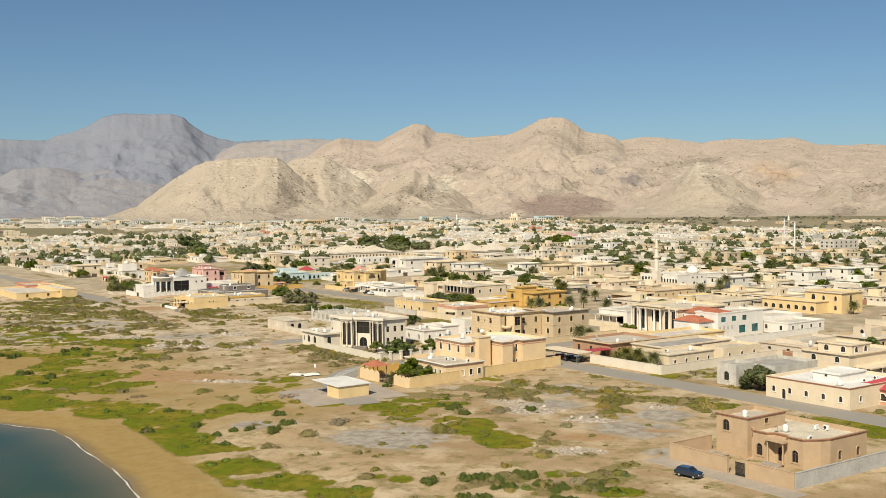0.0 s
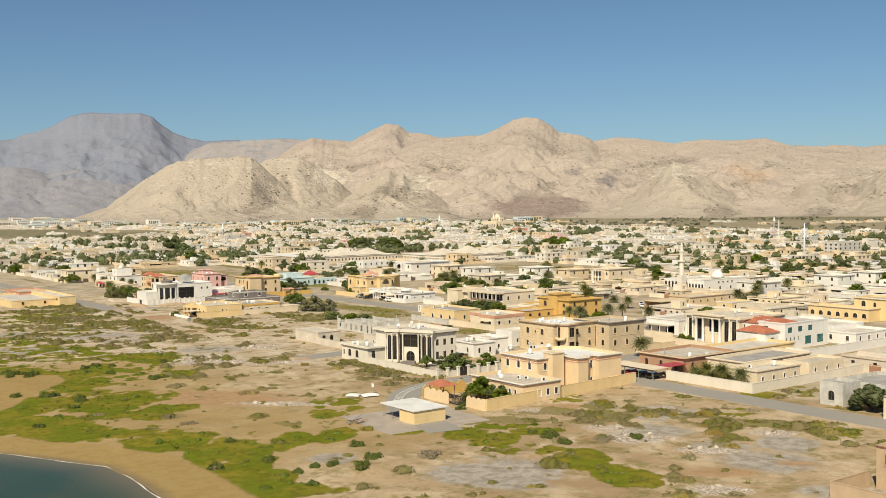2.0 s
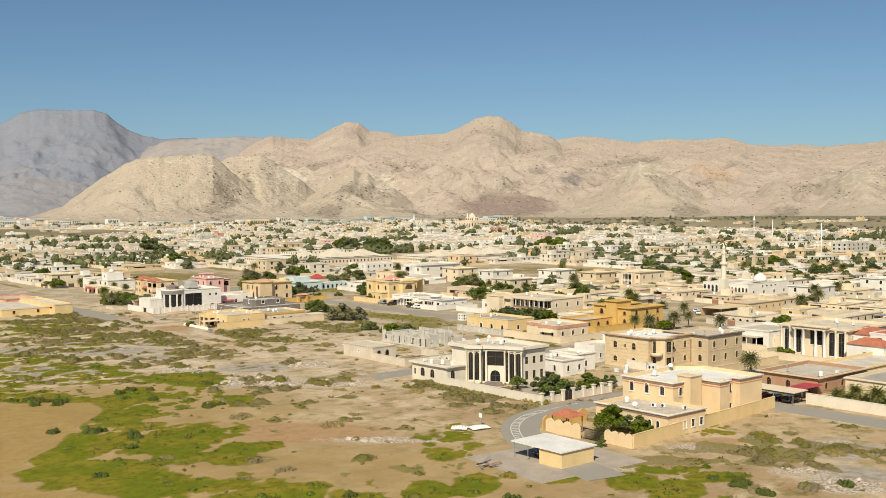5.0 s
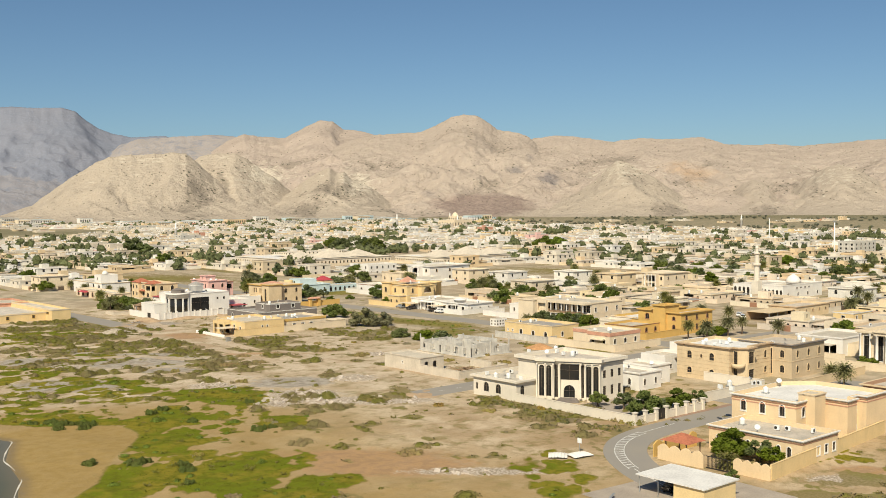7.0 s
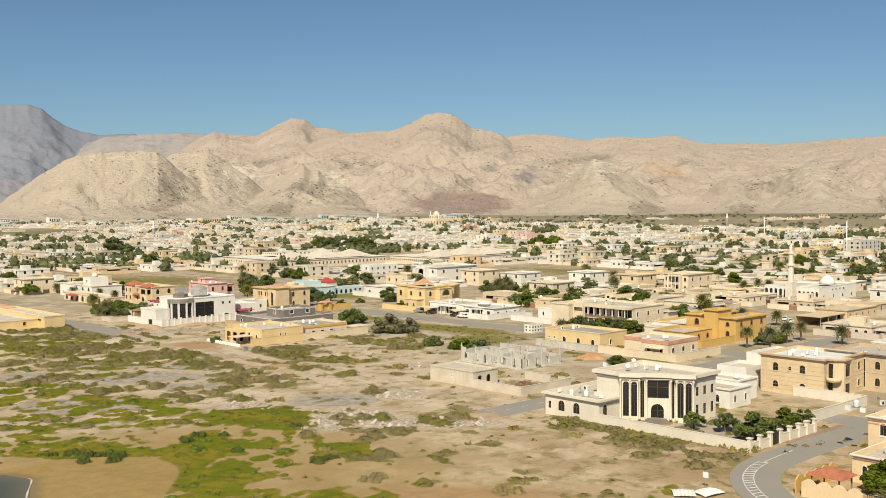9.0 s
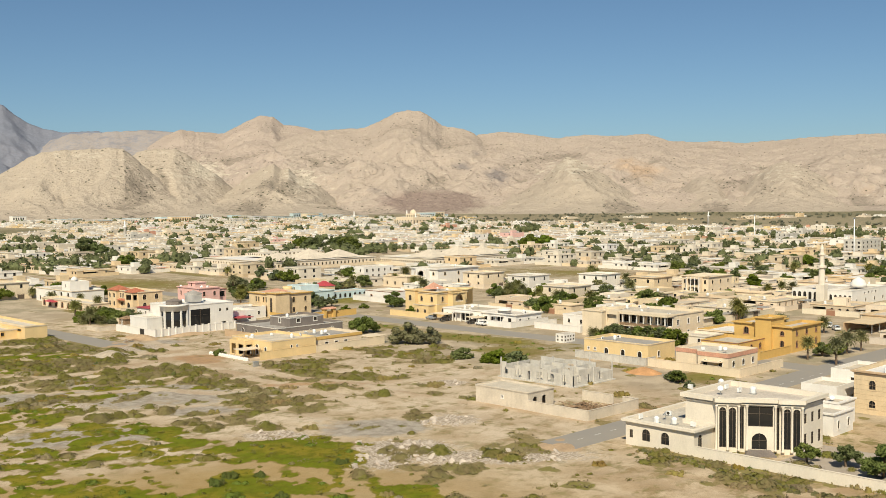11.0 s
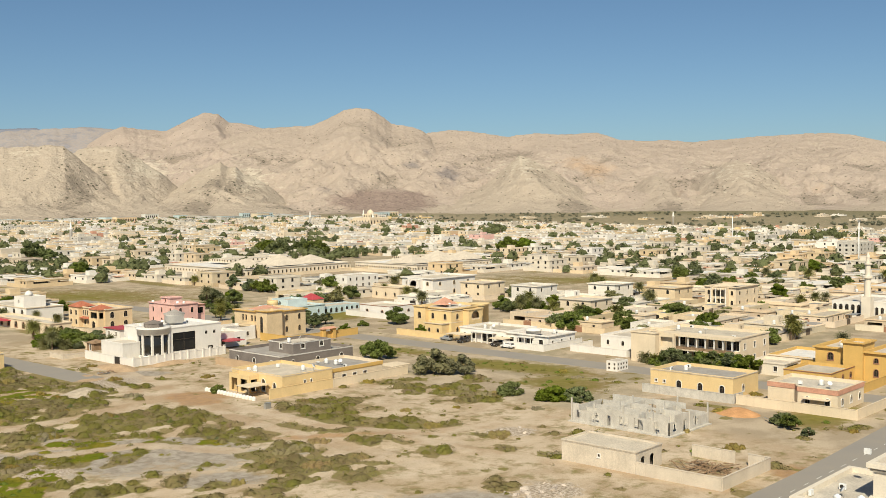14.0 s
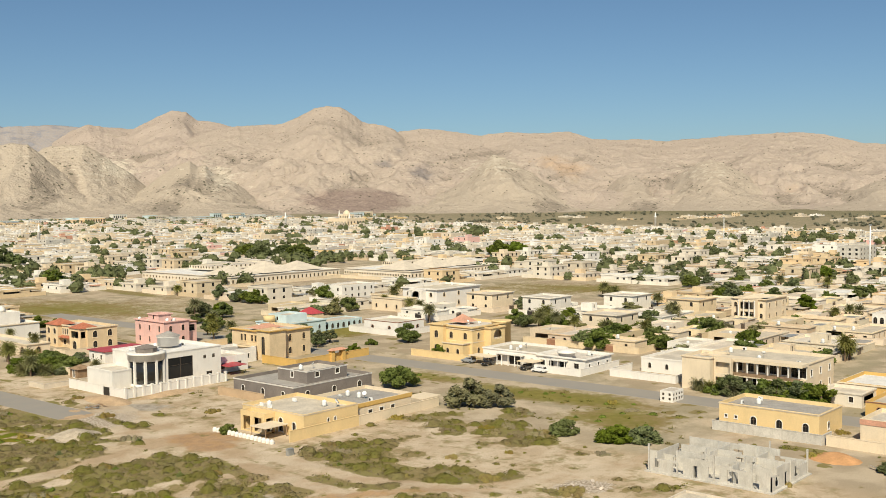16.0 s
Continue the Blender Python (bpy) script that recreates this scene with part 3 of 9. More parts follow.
DRY = DRY_WEST + DRY_MIDDLE + DRY_PATCH + DRY_NORTH + DRY_SOUTH + DRY_STREET
TRACKS = (((159, 508), (154, 470), (161, 432), (160, 411), (167, 391), (193, 380), (236, 372)), ((95, 452), (115, 456), (129, 456), (153, 462)), ((163, 396), (164, 373), (169, 350), (170, 326)), ((171, 510), (160, 460), (152, 427), (152, 409), (151, 390), (150, 374)), ((116, 458), (129, 457), (144, 456)), ((135, 407), (125, 425), (111, 430)))


def shore_x(y):
    return np.interp(y, [p[0] for p in SHORE], [p[1] for p in SHORE])


def blobs(px, py, rows, turn=42.0):
    """Soft patches: centre, half lengths across and along the flight's view, strength."""
    g, c, s_ = np.zeros_like(px), math.cos(radians(turn)), math.sin(radians(turn))
    for cx, cy, rx, ry, s in rows:
        u, v = (px - cx) * c - (py - cy) * s_, (px - cx) * s_ + (py - cy) * c
        g = np.maximum(g, s * np.exp(-0.7 * ((u / rx) ** 2 + (v / ry) ** 2)))
    return g


def track_mask(px, py):
    """Bare wheel tracks over the waste land."""
    q = np.full_like(px, 99.0)
    for line in TRACKS:
        for (ax, ay), (bx, by) in zip(line, line[1:]):
            t = np.clip(((px - ax) * (bx - ax) + (py - ay) * (by - ay)) / ((bx - ax) ** 2 + (by - ay) ** 2), 0, 1)
            q = np.minimum(q, np.hypot(px - ax - t * (bx - ax), py - ay - t * (by - ay)))
    return np.clip(1.7 - q / 2.0, 0, 1)


def beach_width(y):
    return 11.0 + 13.0 * np.exp(-((y - 322) / 17.0) ** 2)


TABLE = {}


def value_noise(px, py, cell, seed):
    if seed not in TABLE:
        TABLE[seed] = np.random.RandomState(seed).rand(256, 256)
    t = TABLE[seed]
    a, b = px / cell, py / cell
    i, j = np.floor(a).astype(int), np.floor(b).astype(int)
    u, v = a - i, b - j
    u, v = u * u * (3 - 2 * u), v * v * (3 - 2 * v)
    T = lambda p, q: t[p % 256, q % 256]
    return (T(i, j) * (1 - u) + T(i + 1, j) * u) * (1 - v) + (T(i, j + 1) * (1 - u) + T(i + 1, j + 1) * u) * v


def fbm(px, py, cell, seed, n=4):
    s, a, w = 0, 1.0, 0
    for k in range(n):
        s, w = s + a * value_noise(px, py, cell / 2 ** k, seed + k), w + a
        a *= 0.5
    return s / w


def ground_z(px, py):
    """Height of the ground: flat in town, gently uneven on the waste land, falling under the lagoon."""
    px, py = np.asarray(px, float), np.asarray(py, float)
    d = px - shore_x(py)
    open_land = np.clip((188 - px) / 12, 0, 1) * np.clip((560 - py) / 40, 0, 1) * np.clip((py - 90) / 20, 0, 1) * np.clip(d / 15, 0, 1)
    apron = np.clip(np.maximum(np.maximum((108 - px) / 8, (px - 212) / 8), np.maximum((200 - py) / 8, (py - 264) / 8)), 0, 1)
    north = np.clip(np.maximum(np.maximum((140 - px) / 8, (px - 300) / 8), np.maximum((305 - py) / 6, (py - 366) / 6)), 0, 1)
    yel = np.clip(np.maximum((160 - px) / 8, np.maximum((430 - py) / 8, (py - 490) / 6)), 0, 1)
    near = np.clip(np.maximum((124 - px) / 8, (py - 142) / 8), 0, 1)
    west = np.clip(np.maximum((148 - px) / 8, (490 - py) / 8), 0, 1)
    lump = (fbm(px, py, 16, 3) - 0.45) * 1.5 + (fbm(px, py, 4, 9, 3) - 0.5) * 0.5
    return np.clip(d * 0.05, -1.5, 0) + open_land * apron * north * yel * near * west * np.clip(lump, 0.0, 1.2)


def axis(lo, hi, step, far_lo, far_hi):
    a = list(np.arange(lo, hi + 0.01, step))
    s, v = step, hi
    while v < far_hi:
        s *= 1.25
        v += s
        a.append(v)
    s, v, b = step, lo, []
    while v > far_lo:
        s *= 1.25
        v -= s
        b.append(v)
    return np.array(b[::-1] + a)


def grid_object(name, X, Y, Z, attrs, material):
    ny, nx = X.shape
    me = bpy.data.meshes.new(name)
    co = np.stack([X, Y, Z], -1).reshape(-1, 3)
    idx = np.arange(nx * ny).reshape(ny, nx)
    f = np.stack([idx[:-1, :-1], idx[:-1, 1:], idx[1:, 1:], idx[1:, :-1]], -1).reshape(-1, 4)
    me.from_pydata(co.tolist(), [], f.tolist())
    for k, v in attrs.items():
        me.attributes.new(k, "FLOAT", "POINT").data.foreach_set("value", np.ascontiguousarray(v, dtype=np.float32).ravel())
    me.materials.append(material)
    me.polygons.foreach_set("use_smooth", [True] * len(me.polygons))
    return new(name, me)


def ground_material():
    m = bpy.data.materials.new("waste_ground")
    m.use_nodes = True
    nt, n = m.node_tree, m.node_tree.nodes
    L = nt.links.new
    b = n["Principled BSDF"]
    b.inputs["Roughness"].default_value = 0.95
    b.inputs["Specular IOR Level"].default_value = 0.05
    geo = n.new("ShaderNodeNewGeometry")

    def nz(scale, detail=5, rough=0.6):
        t = n.new("ShaderNodeTexNoise")
        t.inputs["Scale"].default_value, t.inputs["Detail"].default_value, t.inputs["Roughness"].default_value = scale, detail, rough
        L(geo.outputs["Position"], t.inputs["Vector"])
        return t.outputs["Fac"]

    def mth(op, a, c):
        t = n.new("ShaderNodeMath")
        t.operation = op
        for k, v in enumerate((a, c)):
            if isinstance(v, (int, float)):
                t.inputs[k].default_value = v
            else:
                L(v, t.inputs[k])
        return t.outputs[0]

    def step(v, lo, hi):
        t = n.new("ShaderNodeMapRange")
        t.interpolation_type = "SMOOTHSTEP"
        t.inputs[1].default_value, t.inputs[2].default_value = lo, hi
        L(v, t.inputs[0])
        return t.outputs[0]

    def mix(f, a, c):
        t = n.new("ShaderNodeMix")
        t.data_type = "RGBA"
        L(f, t.inputs[0])
        for k, v in ((6, a), (7, c)):
            if isinstance(v, tuple):
                t.inputs[k].default_value = (*v, 1)
            else:
                L(v, t.inputs[k])
        return t.outputs[2]

    def at(name):
        t = n.new("ShaderNodeAttribute")
        t.attribute_name = name
        return t.outputs["Fac"]
    big, mid, small, tiny = nz(0.02), nz(0.09), nz(0.45), nz(2.2, 4)
    col = mix(step(big, 0.38, 0.62), (0.355, 0.248, 0.142), (0.455, 0.338, 0.204))
    col = mix(step(mid, 0.42, 0.66), col, (0.535, 0.42, 0.285))
    col = mix(mth("MULTIPLY", step(small, 0.5, 0.66), 0.45), col, (0.34, 0.258, 0.165))
    col = mix(mth("MULTIPLY", at("pale"), 0.6), col, mix(step(mid, 0.35, 0.65), (0.495, 0.40, 0.295), (0.63, 0.535, 0.42)))
    col = mix(mth("MULTIPLY", at("town"), 0.85), col, mix(step(mid, 0.42, 0.62), mix(step(big, 0.45, 0.55), (0.36, 0.295, 0.21), (0.31, 0.275, 0.19)), (0.48, 0.395, 0.29)))
    col = mix(mth("MULTIPLY", at("plain"), 0.9), col, mix(step(mid, 0.42, 0.6), (0.17, 0.158, 0.088), (0.225, 0.20, 0.125)))
    col = mix(mth("MULTIPLY", at("beach"), 0.95), col, mix(step(small, 0.35, 0.7), (0.315, 0.215, 0.075), (0.365, 0.255, 0.105)))
    w = mth("ADD", mth("MULTIPLY", mid, 0.9), mth("MULTIPLY", small, 0.7))
    bare = mth("SUBTRACT", 1.0, mth("MAXIMUM", at("town"), at("beach")))
    thin = mth("MULTIPLY", mth("MULTIPLY", step(nz(0.17, 7, 0.72), 0.47, 0.62), bare), 0.75)
    col = mix(thin, col, mix(step(small, 0.42, 0.58), (0.27, 0.195, 0.095), (0.185, 0.165, 0.050)))
    gr = step(mth("ADD", at("grey"), w), 1.08, 1.4)
    col = mix(gr, col, mix(step(small, 0.35, 0.65), (0.275, 0.235, 0.19), (0.42, 0.375, 0.315)))
    trk = mth("MULTIPLY", step(mth("ADD", at("track"), mth("MULTIPLY", small, 0.6)), 0.5, 0.95), 0.8)
    col = mix(trk, col, mix(step(mid, 0.4, 0.6), (0.44, 0.325, 0.215), (0.54, 0.44, 0.325)))
    red = step(mth("ADD", at("red"), w), 1.08, 1.45)
    col = mix(mth("MULTIPLY", red, 0.8), col, mix(step(small, 0.4, 0.6), (0.33, 0.205, 0.115), (0.42, 0.255, 0.13)))
    rub = step(mth("ADD", at("rubble"), mth("ADD", mth("MULTIPLY", small, 0.9), mth("MULTIPLY", tiny, 0.6))), 1.12, 1.4)
    col = mix(rub, col, mix(step(tiny, 0.4, 0.6), (0.27, 0.215, 0.16), (0.58, 0.50, 0.41)))
    dry = step(mth("ADD", at("dry"), mth("ADD", mth("MULTIPLY", small, 0.9), mth("MULTIPLY", tiny, 0.7))), 0.95, 1.35)
    col = mix(mth("MULTIPLY", dry, 0.9), col, mix(step(tiny, 0.4, 0.6), (0.20, 0.165, 0.062), mix(step(mid, 0.45, 0.55), (0.265, 0.205, 0.10), (0.20, 0.19, 0.045))))
    raw = mth("ADD", mth("SUBTRACT", at("green"), mth("MULTIPLY", at("town"), mth("MULTIPLY", mid, 0.45))), mth("ADD", mth("MULTIPLY", small, 0.8), mth("MULTIPLY", tiny, 0.4)))
    col = mix(mth("MULTIPLY", step(raw, 0.66, 0.95), 0.8), col, mix(step(mid, 0.45, 0.55), (0.23, 0.165, 0.055), (0.19, 0.165, 0.035)))
    green = mth("MULTIPLY", step(raw, 0.86, 1.22), mth("SUBTRACT", 1.0, mth("MULTIPLY", at("town"), 0.5)))
    gcol = mix(step(mid, 0.43, 0.57), (0.135, 0.160, 0.010), (0.225, 0.185, 0.022))
    gcol = mix(mth("MULTIPLY", step(small, 0.45, 0.62), 0.8), gcol, (0.115, 0.120, 0.010))
    gcol = mix(mth("MULTIPLY", step(tiny, 0.5, 0.7), 0.5), gcol, (0.18, 0.190, 0.018))
    col = mix(green, col, gcol)
    col = mix(mth("MULTIPLY", step(nz(6.0, 3), 0.5, 0.72), 0.45), col, (0.13, 0.095, 0.055))
    wet = mth("MULTIPLY", at("wet"), 0.75)
    col = mix(wet, col, (0.20, 0.15, 0.085))
    L(col, b.inputs["Base Color"])
    rg = n.new("ShaderNodeMapRange")
    rg.inputs[3].default_value, rg.inputs[4].default_value = 0.95, 0.35
    L(wet, rg.inputs[0])
    L(rg.outputs[0], b.inputs["Roughness"])
    bp = n.new("ShaderNodeBump")
    bp.inputs["Strength"].default_value, bp.inputs["Distance"].default_value = 0.5, 0.25
    L(mth("ADD", small, mth("MULTIPLY", tiny, 0.5)), bp.inputs["Height"])
    L(bp.outputs[0], b.inputs["Normal"])
    return m


def smooth(v, lo, hi):
    t = np.clip((v - lo) / (hi - lo), 0, 1)
    return t * t * (3 - 2 * t)


def ovals(px, py, cell, seed):
    """Round cushions of growth, one in most cells of a jittered grid: 1 at their middles, 0 outside."""
    rs = np.random.RandomState(seed)
    jx, jy, rad = rs.uniform(0.15, 0.85, (97, 97)), rs.uniform(0.15, 0.85, (97, 97)), rs.uniform(-0.05, 0.62, (97, 97))
    ix, iy, best = np.floor(px / cell).astype(int), np.floor(py / cell).astype(int), np.zeros_like(px)
    for ax in (-1, 0, 1):
        for ay in (-1, 0, 1):
            kx, ky = (ix + ax) % 97, (iy + ay) % 97
            q = np.hypot(px / cell - ix - ax - jx[kx, ky], py / cell - iy - ay - jy[kx, ky])
            best = np.maximum(best, np.where(rad[kx, ky] > 0.12, 1 - q / np.maximum(rad[kx, ky], 0.12), 0))
    return best


def green_mask(px, py):
    """Where the salt grass grows: closed swards, and round cushions on the mud between them."""
    near = np.clip((600 - py) / 40, 0, 1) * np.clip((330 - px) / 30, 0, 1)
    rough = near * (0.6 * (fbm(px, py, 11, 44, 3) - 0.5) + 0.7 * (fbm(px, py, 3.6, 144, 3) - 0.5))
    sward = smooth(blobs(px, py, [q for q in GREEN if q[4] >= 1.0]) + rough, 0.36, 0.50)
    wob = 0.9 * (fbm(px, py, 4.0, 145, 2) - 0.5)
    cushion = smooth(blobs(px, py, [q for q in GREEN if q[4] < 1.0]) + 0.5 * rough, 0.16, 0.30) * smooth(np.maximum(ovals(px, py, 7.0, 31), ovals(px, py, 4.2, 32)) + 0.5 * wob, 0.06, 0.22)
    g = np.maximum(sward, cushion)
    plots = np.clip(1.45 * blobs(px, py, GREEN_TOWN, 0.0) + 0.7 * (fbm(px, py, 26, 64, 3) - 0.5), 0, 0.85)
    return np.maximum(g, np.where(blobs(px, py, GREEN_TOWN, 0.0) > 0.05, plots, 0)) * np.clip((py - 106) / 4, 0, 1) * np.clip((px - shore_x(py) - beach_width(py)) / 2, 0, 1) * (1 - track_mask(px, py))


def dry_mask(px, py):
    """Where the dry scrub grows, in patches."""
    g = blobs(px, py, DRY) + 0.5 * (fbm(px, py, 12, 54, 3) - 0.5) + 1.9 * (fbm(px, py, 5.0, 154, 3) - 0.5)
    return smooth(g, 0.36, 0.58) * np.clip((px - shore_x(py) - 18) / 5, 0, 1) * (1 - track_mask(px, py))


def on_plain(px, py):
    """The open grass plain between the town and the far works, and the gravel fan below the mountains."""
    grass = smooth(py, 1490, 1530) * smooth(2330 - 1.5 * (px - 500) - py, 0, 60) * smooth(-px, -760, -700)
    fan = smooth(px + 90 * (fbm(px, py, 160, 91, 3) - 0.5), 1270, 1300) * smooth(-py, -1750, -1600)
    return grass, fan


def plain_mask(px, py):
    """The grassy plain between the town and the far works, and the scrub below the mountains."""
    grass, fan = on_plain(px, py)
    d = np.hypot(px - 15, py - 180)
    return np.clip(grass + 0.6 * fan + 0.7 * smooth(d, 2150, 2300), 0, 1)


gx, gy = np.meshgrid(axis(52, 300, 0.9, -5200, 5600), axis(112, 560, 0.9, -5000, 5600))
gd = gx - shore_x(gy)
beach = np.clip(1 - (gd - beach_width(gy)) / 4, 0, 1) * np.clip((350 - gy) / 10, 0, 1)
wet = np.clip(1 - np.abs(gd + 0.5) / 2.2, 0, 1) + (gd < 0)
beach = np.maximum(beach, 0.72 * smooth(-gd, -95, -45) * smooth(-gy, -440, -400) * smooth(gy, 180, 230))   # salt mud behind the beach
pale = smooth(gy, 245, 350) * smooth(-gx, -260, -200) * (0.35 + 0.65 * smooth(gd, 40, 80))
town = smooth(gx, 203, 212) + smooth(gy, 560, 600)
ground = grid_object("ground", gx, gy, ground_z(gx, gy), {"beach": beach, "wet": np.clip(wet, 0, 1), "green": green_mask(gx, gy), "dry": dry_mask(gx, gy), "pale": pale, "town": np.clip(town, 0, 1), "rubble": blobs(gx, gy, RUBBLE), "grey": blobs(gx, gy, GREY), "red": blobs(gx, gy, RED), "track": track_mask(gx, gy), "plain": plain_mask(gx, gy)}, ground_material())
tagged(ground, "sandy waste ground with salt grass, dry scrub and pale rubble", "ground", kind="structure")


def water_material():
    m = bpy.data.materials.new("lagoon_water")
    m.use_nodes = True
    n, L = m.node_tree.nodes, m.node_tree.links.new
    b = n["Principled BSDF"]
    b.inputs["Roughness"].default_value = 0.12
    b.inputs["IOR"].default_value = 1.14
    geo, t1, t2 = n.new("ShaderNodeNewGeometry"), n.new("ShaderNodeTexNoise"), n.new("ShaderNodeTexNoise")
    t1.inputs["Scale"].default_value, t2.inputs["Scale"].default_value = 0.06, 1.6
    L(geo.outputs["Position"], t1.inputs["Vector"])
    L(geo.outputs["Position"], t2.inputs["Vector"])
    r = n.new("ShaderNodeValToRGB")
    r.color_ramp.elements[0].position, r.color_ramp.elements[1].position = 0.4, 0.62
    r.color_ramp.elements[0].color, r.color_ramp.elements[1].color = (0.034, 0.062, 0.036, 1), (0.048, 0.068, 0.038, 1)
    L(t1.outputs["Fac"], r.inputs[0])
    at, mx = n.new("ShaderNodeAttribute"), n.new("ShaderNodeMix")
    at.attribute_name, mx.data_type = "shallow", "RGBA"
    mx.inputs[7].default_value = (0.17, 0.135, 0.075, 1)
    L(at.outputs["Fac"], mx.inputs[0])
    L(r.outputs[0], mx.inputs[6])
    L(mx.outputs[2], b.inputs["Base Color"])
    bp = n.new("ShaderNodeBump")
    bp.inputs["Strength"].default_value, bp.inputs["Distance"].default_value = 0.08, 0.05
    L(t2.outputs["Fac"], bp.inputs["Height"])
    L(bp.outputs[0], b.inputs["Normal"])
    return m


wx, wy = np.meshgrid(axis(10, 70, 2.0, -900, 110), axis(100, 360, 2.0, -200, 900))
shallow = np.clip(1 + (wx - shore_x(wy)) / 11, 0, 1) ** 1.5
tagged(grid_object("water", wx, wy, 0 * wx - 0.05, {"shallow": shallow}, water_material()), "still grey-green lagoon water beside the sand", "water", kind="structure")
bm = bmesh.new()
prev = None
for y in np.arange(40, 338, 0.8):   # dried foam along the water's edge
    x = float(shore_x(y)) - 1.0 + 0.5 * math.sin(y * 0.21)
    w = 0.07 + 0.12 * math.sin(y * 0.37 + 1) ** 2
    cur = (bm.verts.new((x - w, y, -0.035)), bm.verts.new((x + w, y, -0.03)))
    if prev:
        bm.faces.new((prev[0], prev[1], cur[1], cur[0]))
    prev = cur
tagged(new("foam_line", mesh("foam_line", bm, M["foam"])), "thin pale line of foam along the water's edge", "foam", kind="structure")


# ---- roads ----
def strip(name, pts, width, z, material, label, category="road"):
    bm = bmesh.new()
    rows_ = []
    for i, p in enumerate(pts):
        a, b = Vector((*pts[max(i - 1, 0)], 0)), Vector((*pts[min(i + 1, len(pts) - 1)], 0))
        d = (b - a).normalized()
        s = Vector((-d.y, d.x, 0)) * width / 2
        c = Vector((*p, z))
        rows_.append([bm.verts.new(c + s), bm.verts.new(c - s), bm.verts.new(c + s * 1.02 - Vector((0, 0, 0.1 + z))), bm.verts.new(c - s * 1.02 - Vector((0, 0, 0.1 + z)))])
    for a, b in zip(rows_, rows_[1:]):
        bm.faces.new((a[1], b[1], b[0], a[0]))
        bm.faces.new((a[0], b[0], b[2], a[2]))
        bm.faces.new((b[1], a[1], a[3], b[3]))
    return tagged(new(name, mesh(name, bm, material)), label, category, kind="structure")


def curve_pts(pts, k=5):
    """A smooth line through points."""
    out = []
    P = [pts[0], *pts, pts[-1]]
    for i in range(1, len(P) - 2):
        for j in range(k):
            t = j / k
            out.append(tuple(0.5 * (2 * P[i][c] + (P[i + 1][c] - P[i - 1][c]) * t + (2 * P[i - 1][c] - 5 * P[i][c] + 4 * P[i + 1][c] - P[i + 2][c]) * t * t + (3 * P[i][c] - P[i - 1][c] - 3 * P[i + 1][c] + P[i + 2][c]) * t ** 3) for c in (0, 1)))
    return out + [pts[-1]]


strip("road", [(197, 20), (197, 120), (197, 264)], 9.0, 0.05, M["asphalt"], "grey asphalt street past the compound walls")
strip("road", curve_pts([(240, 253), (200, 253), (166, 253.4), (151, 252.0), (141, 247), (133, 238), (127, 226), (122, 206)]), 8.0, 0.06, M["asphalt"], "grey asphalt street that bends beside the villas")
strip("road", [(149, 316), (190, 316), (256, 318), (330, 318)], 8.4, 0.05, M["asphalt"], "grey asphalt street ending in dirt")
strip("road", [(261, 280), (261, 400), (260, 450), (260, 530), (262, 700)], 9.5, 0.06, M["asphalt"], "grey asphalt street between houses")
strip("road", [(157, 500), (157, 620), (157, 800)], 9.0, 0.05, M["asphalt"], "grey asphalt street ending at the waste land")
strip("pavement", [(137, 220), (112, 222)], 22.0, 0.035, M["paving"], "worn grey concrete apron under a carport", "pavement")


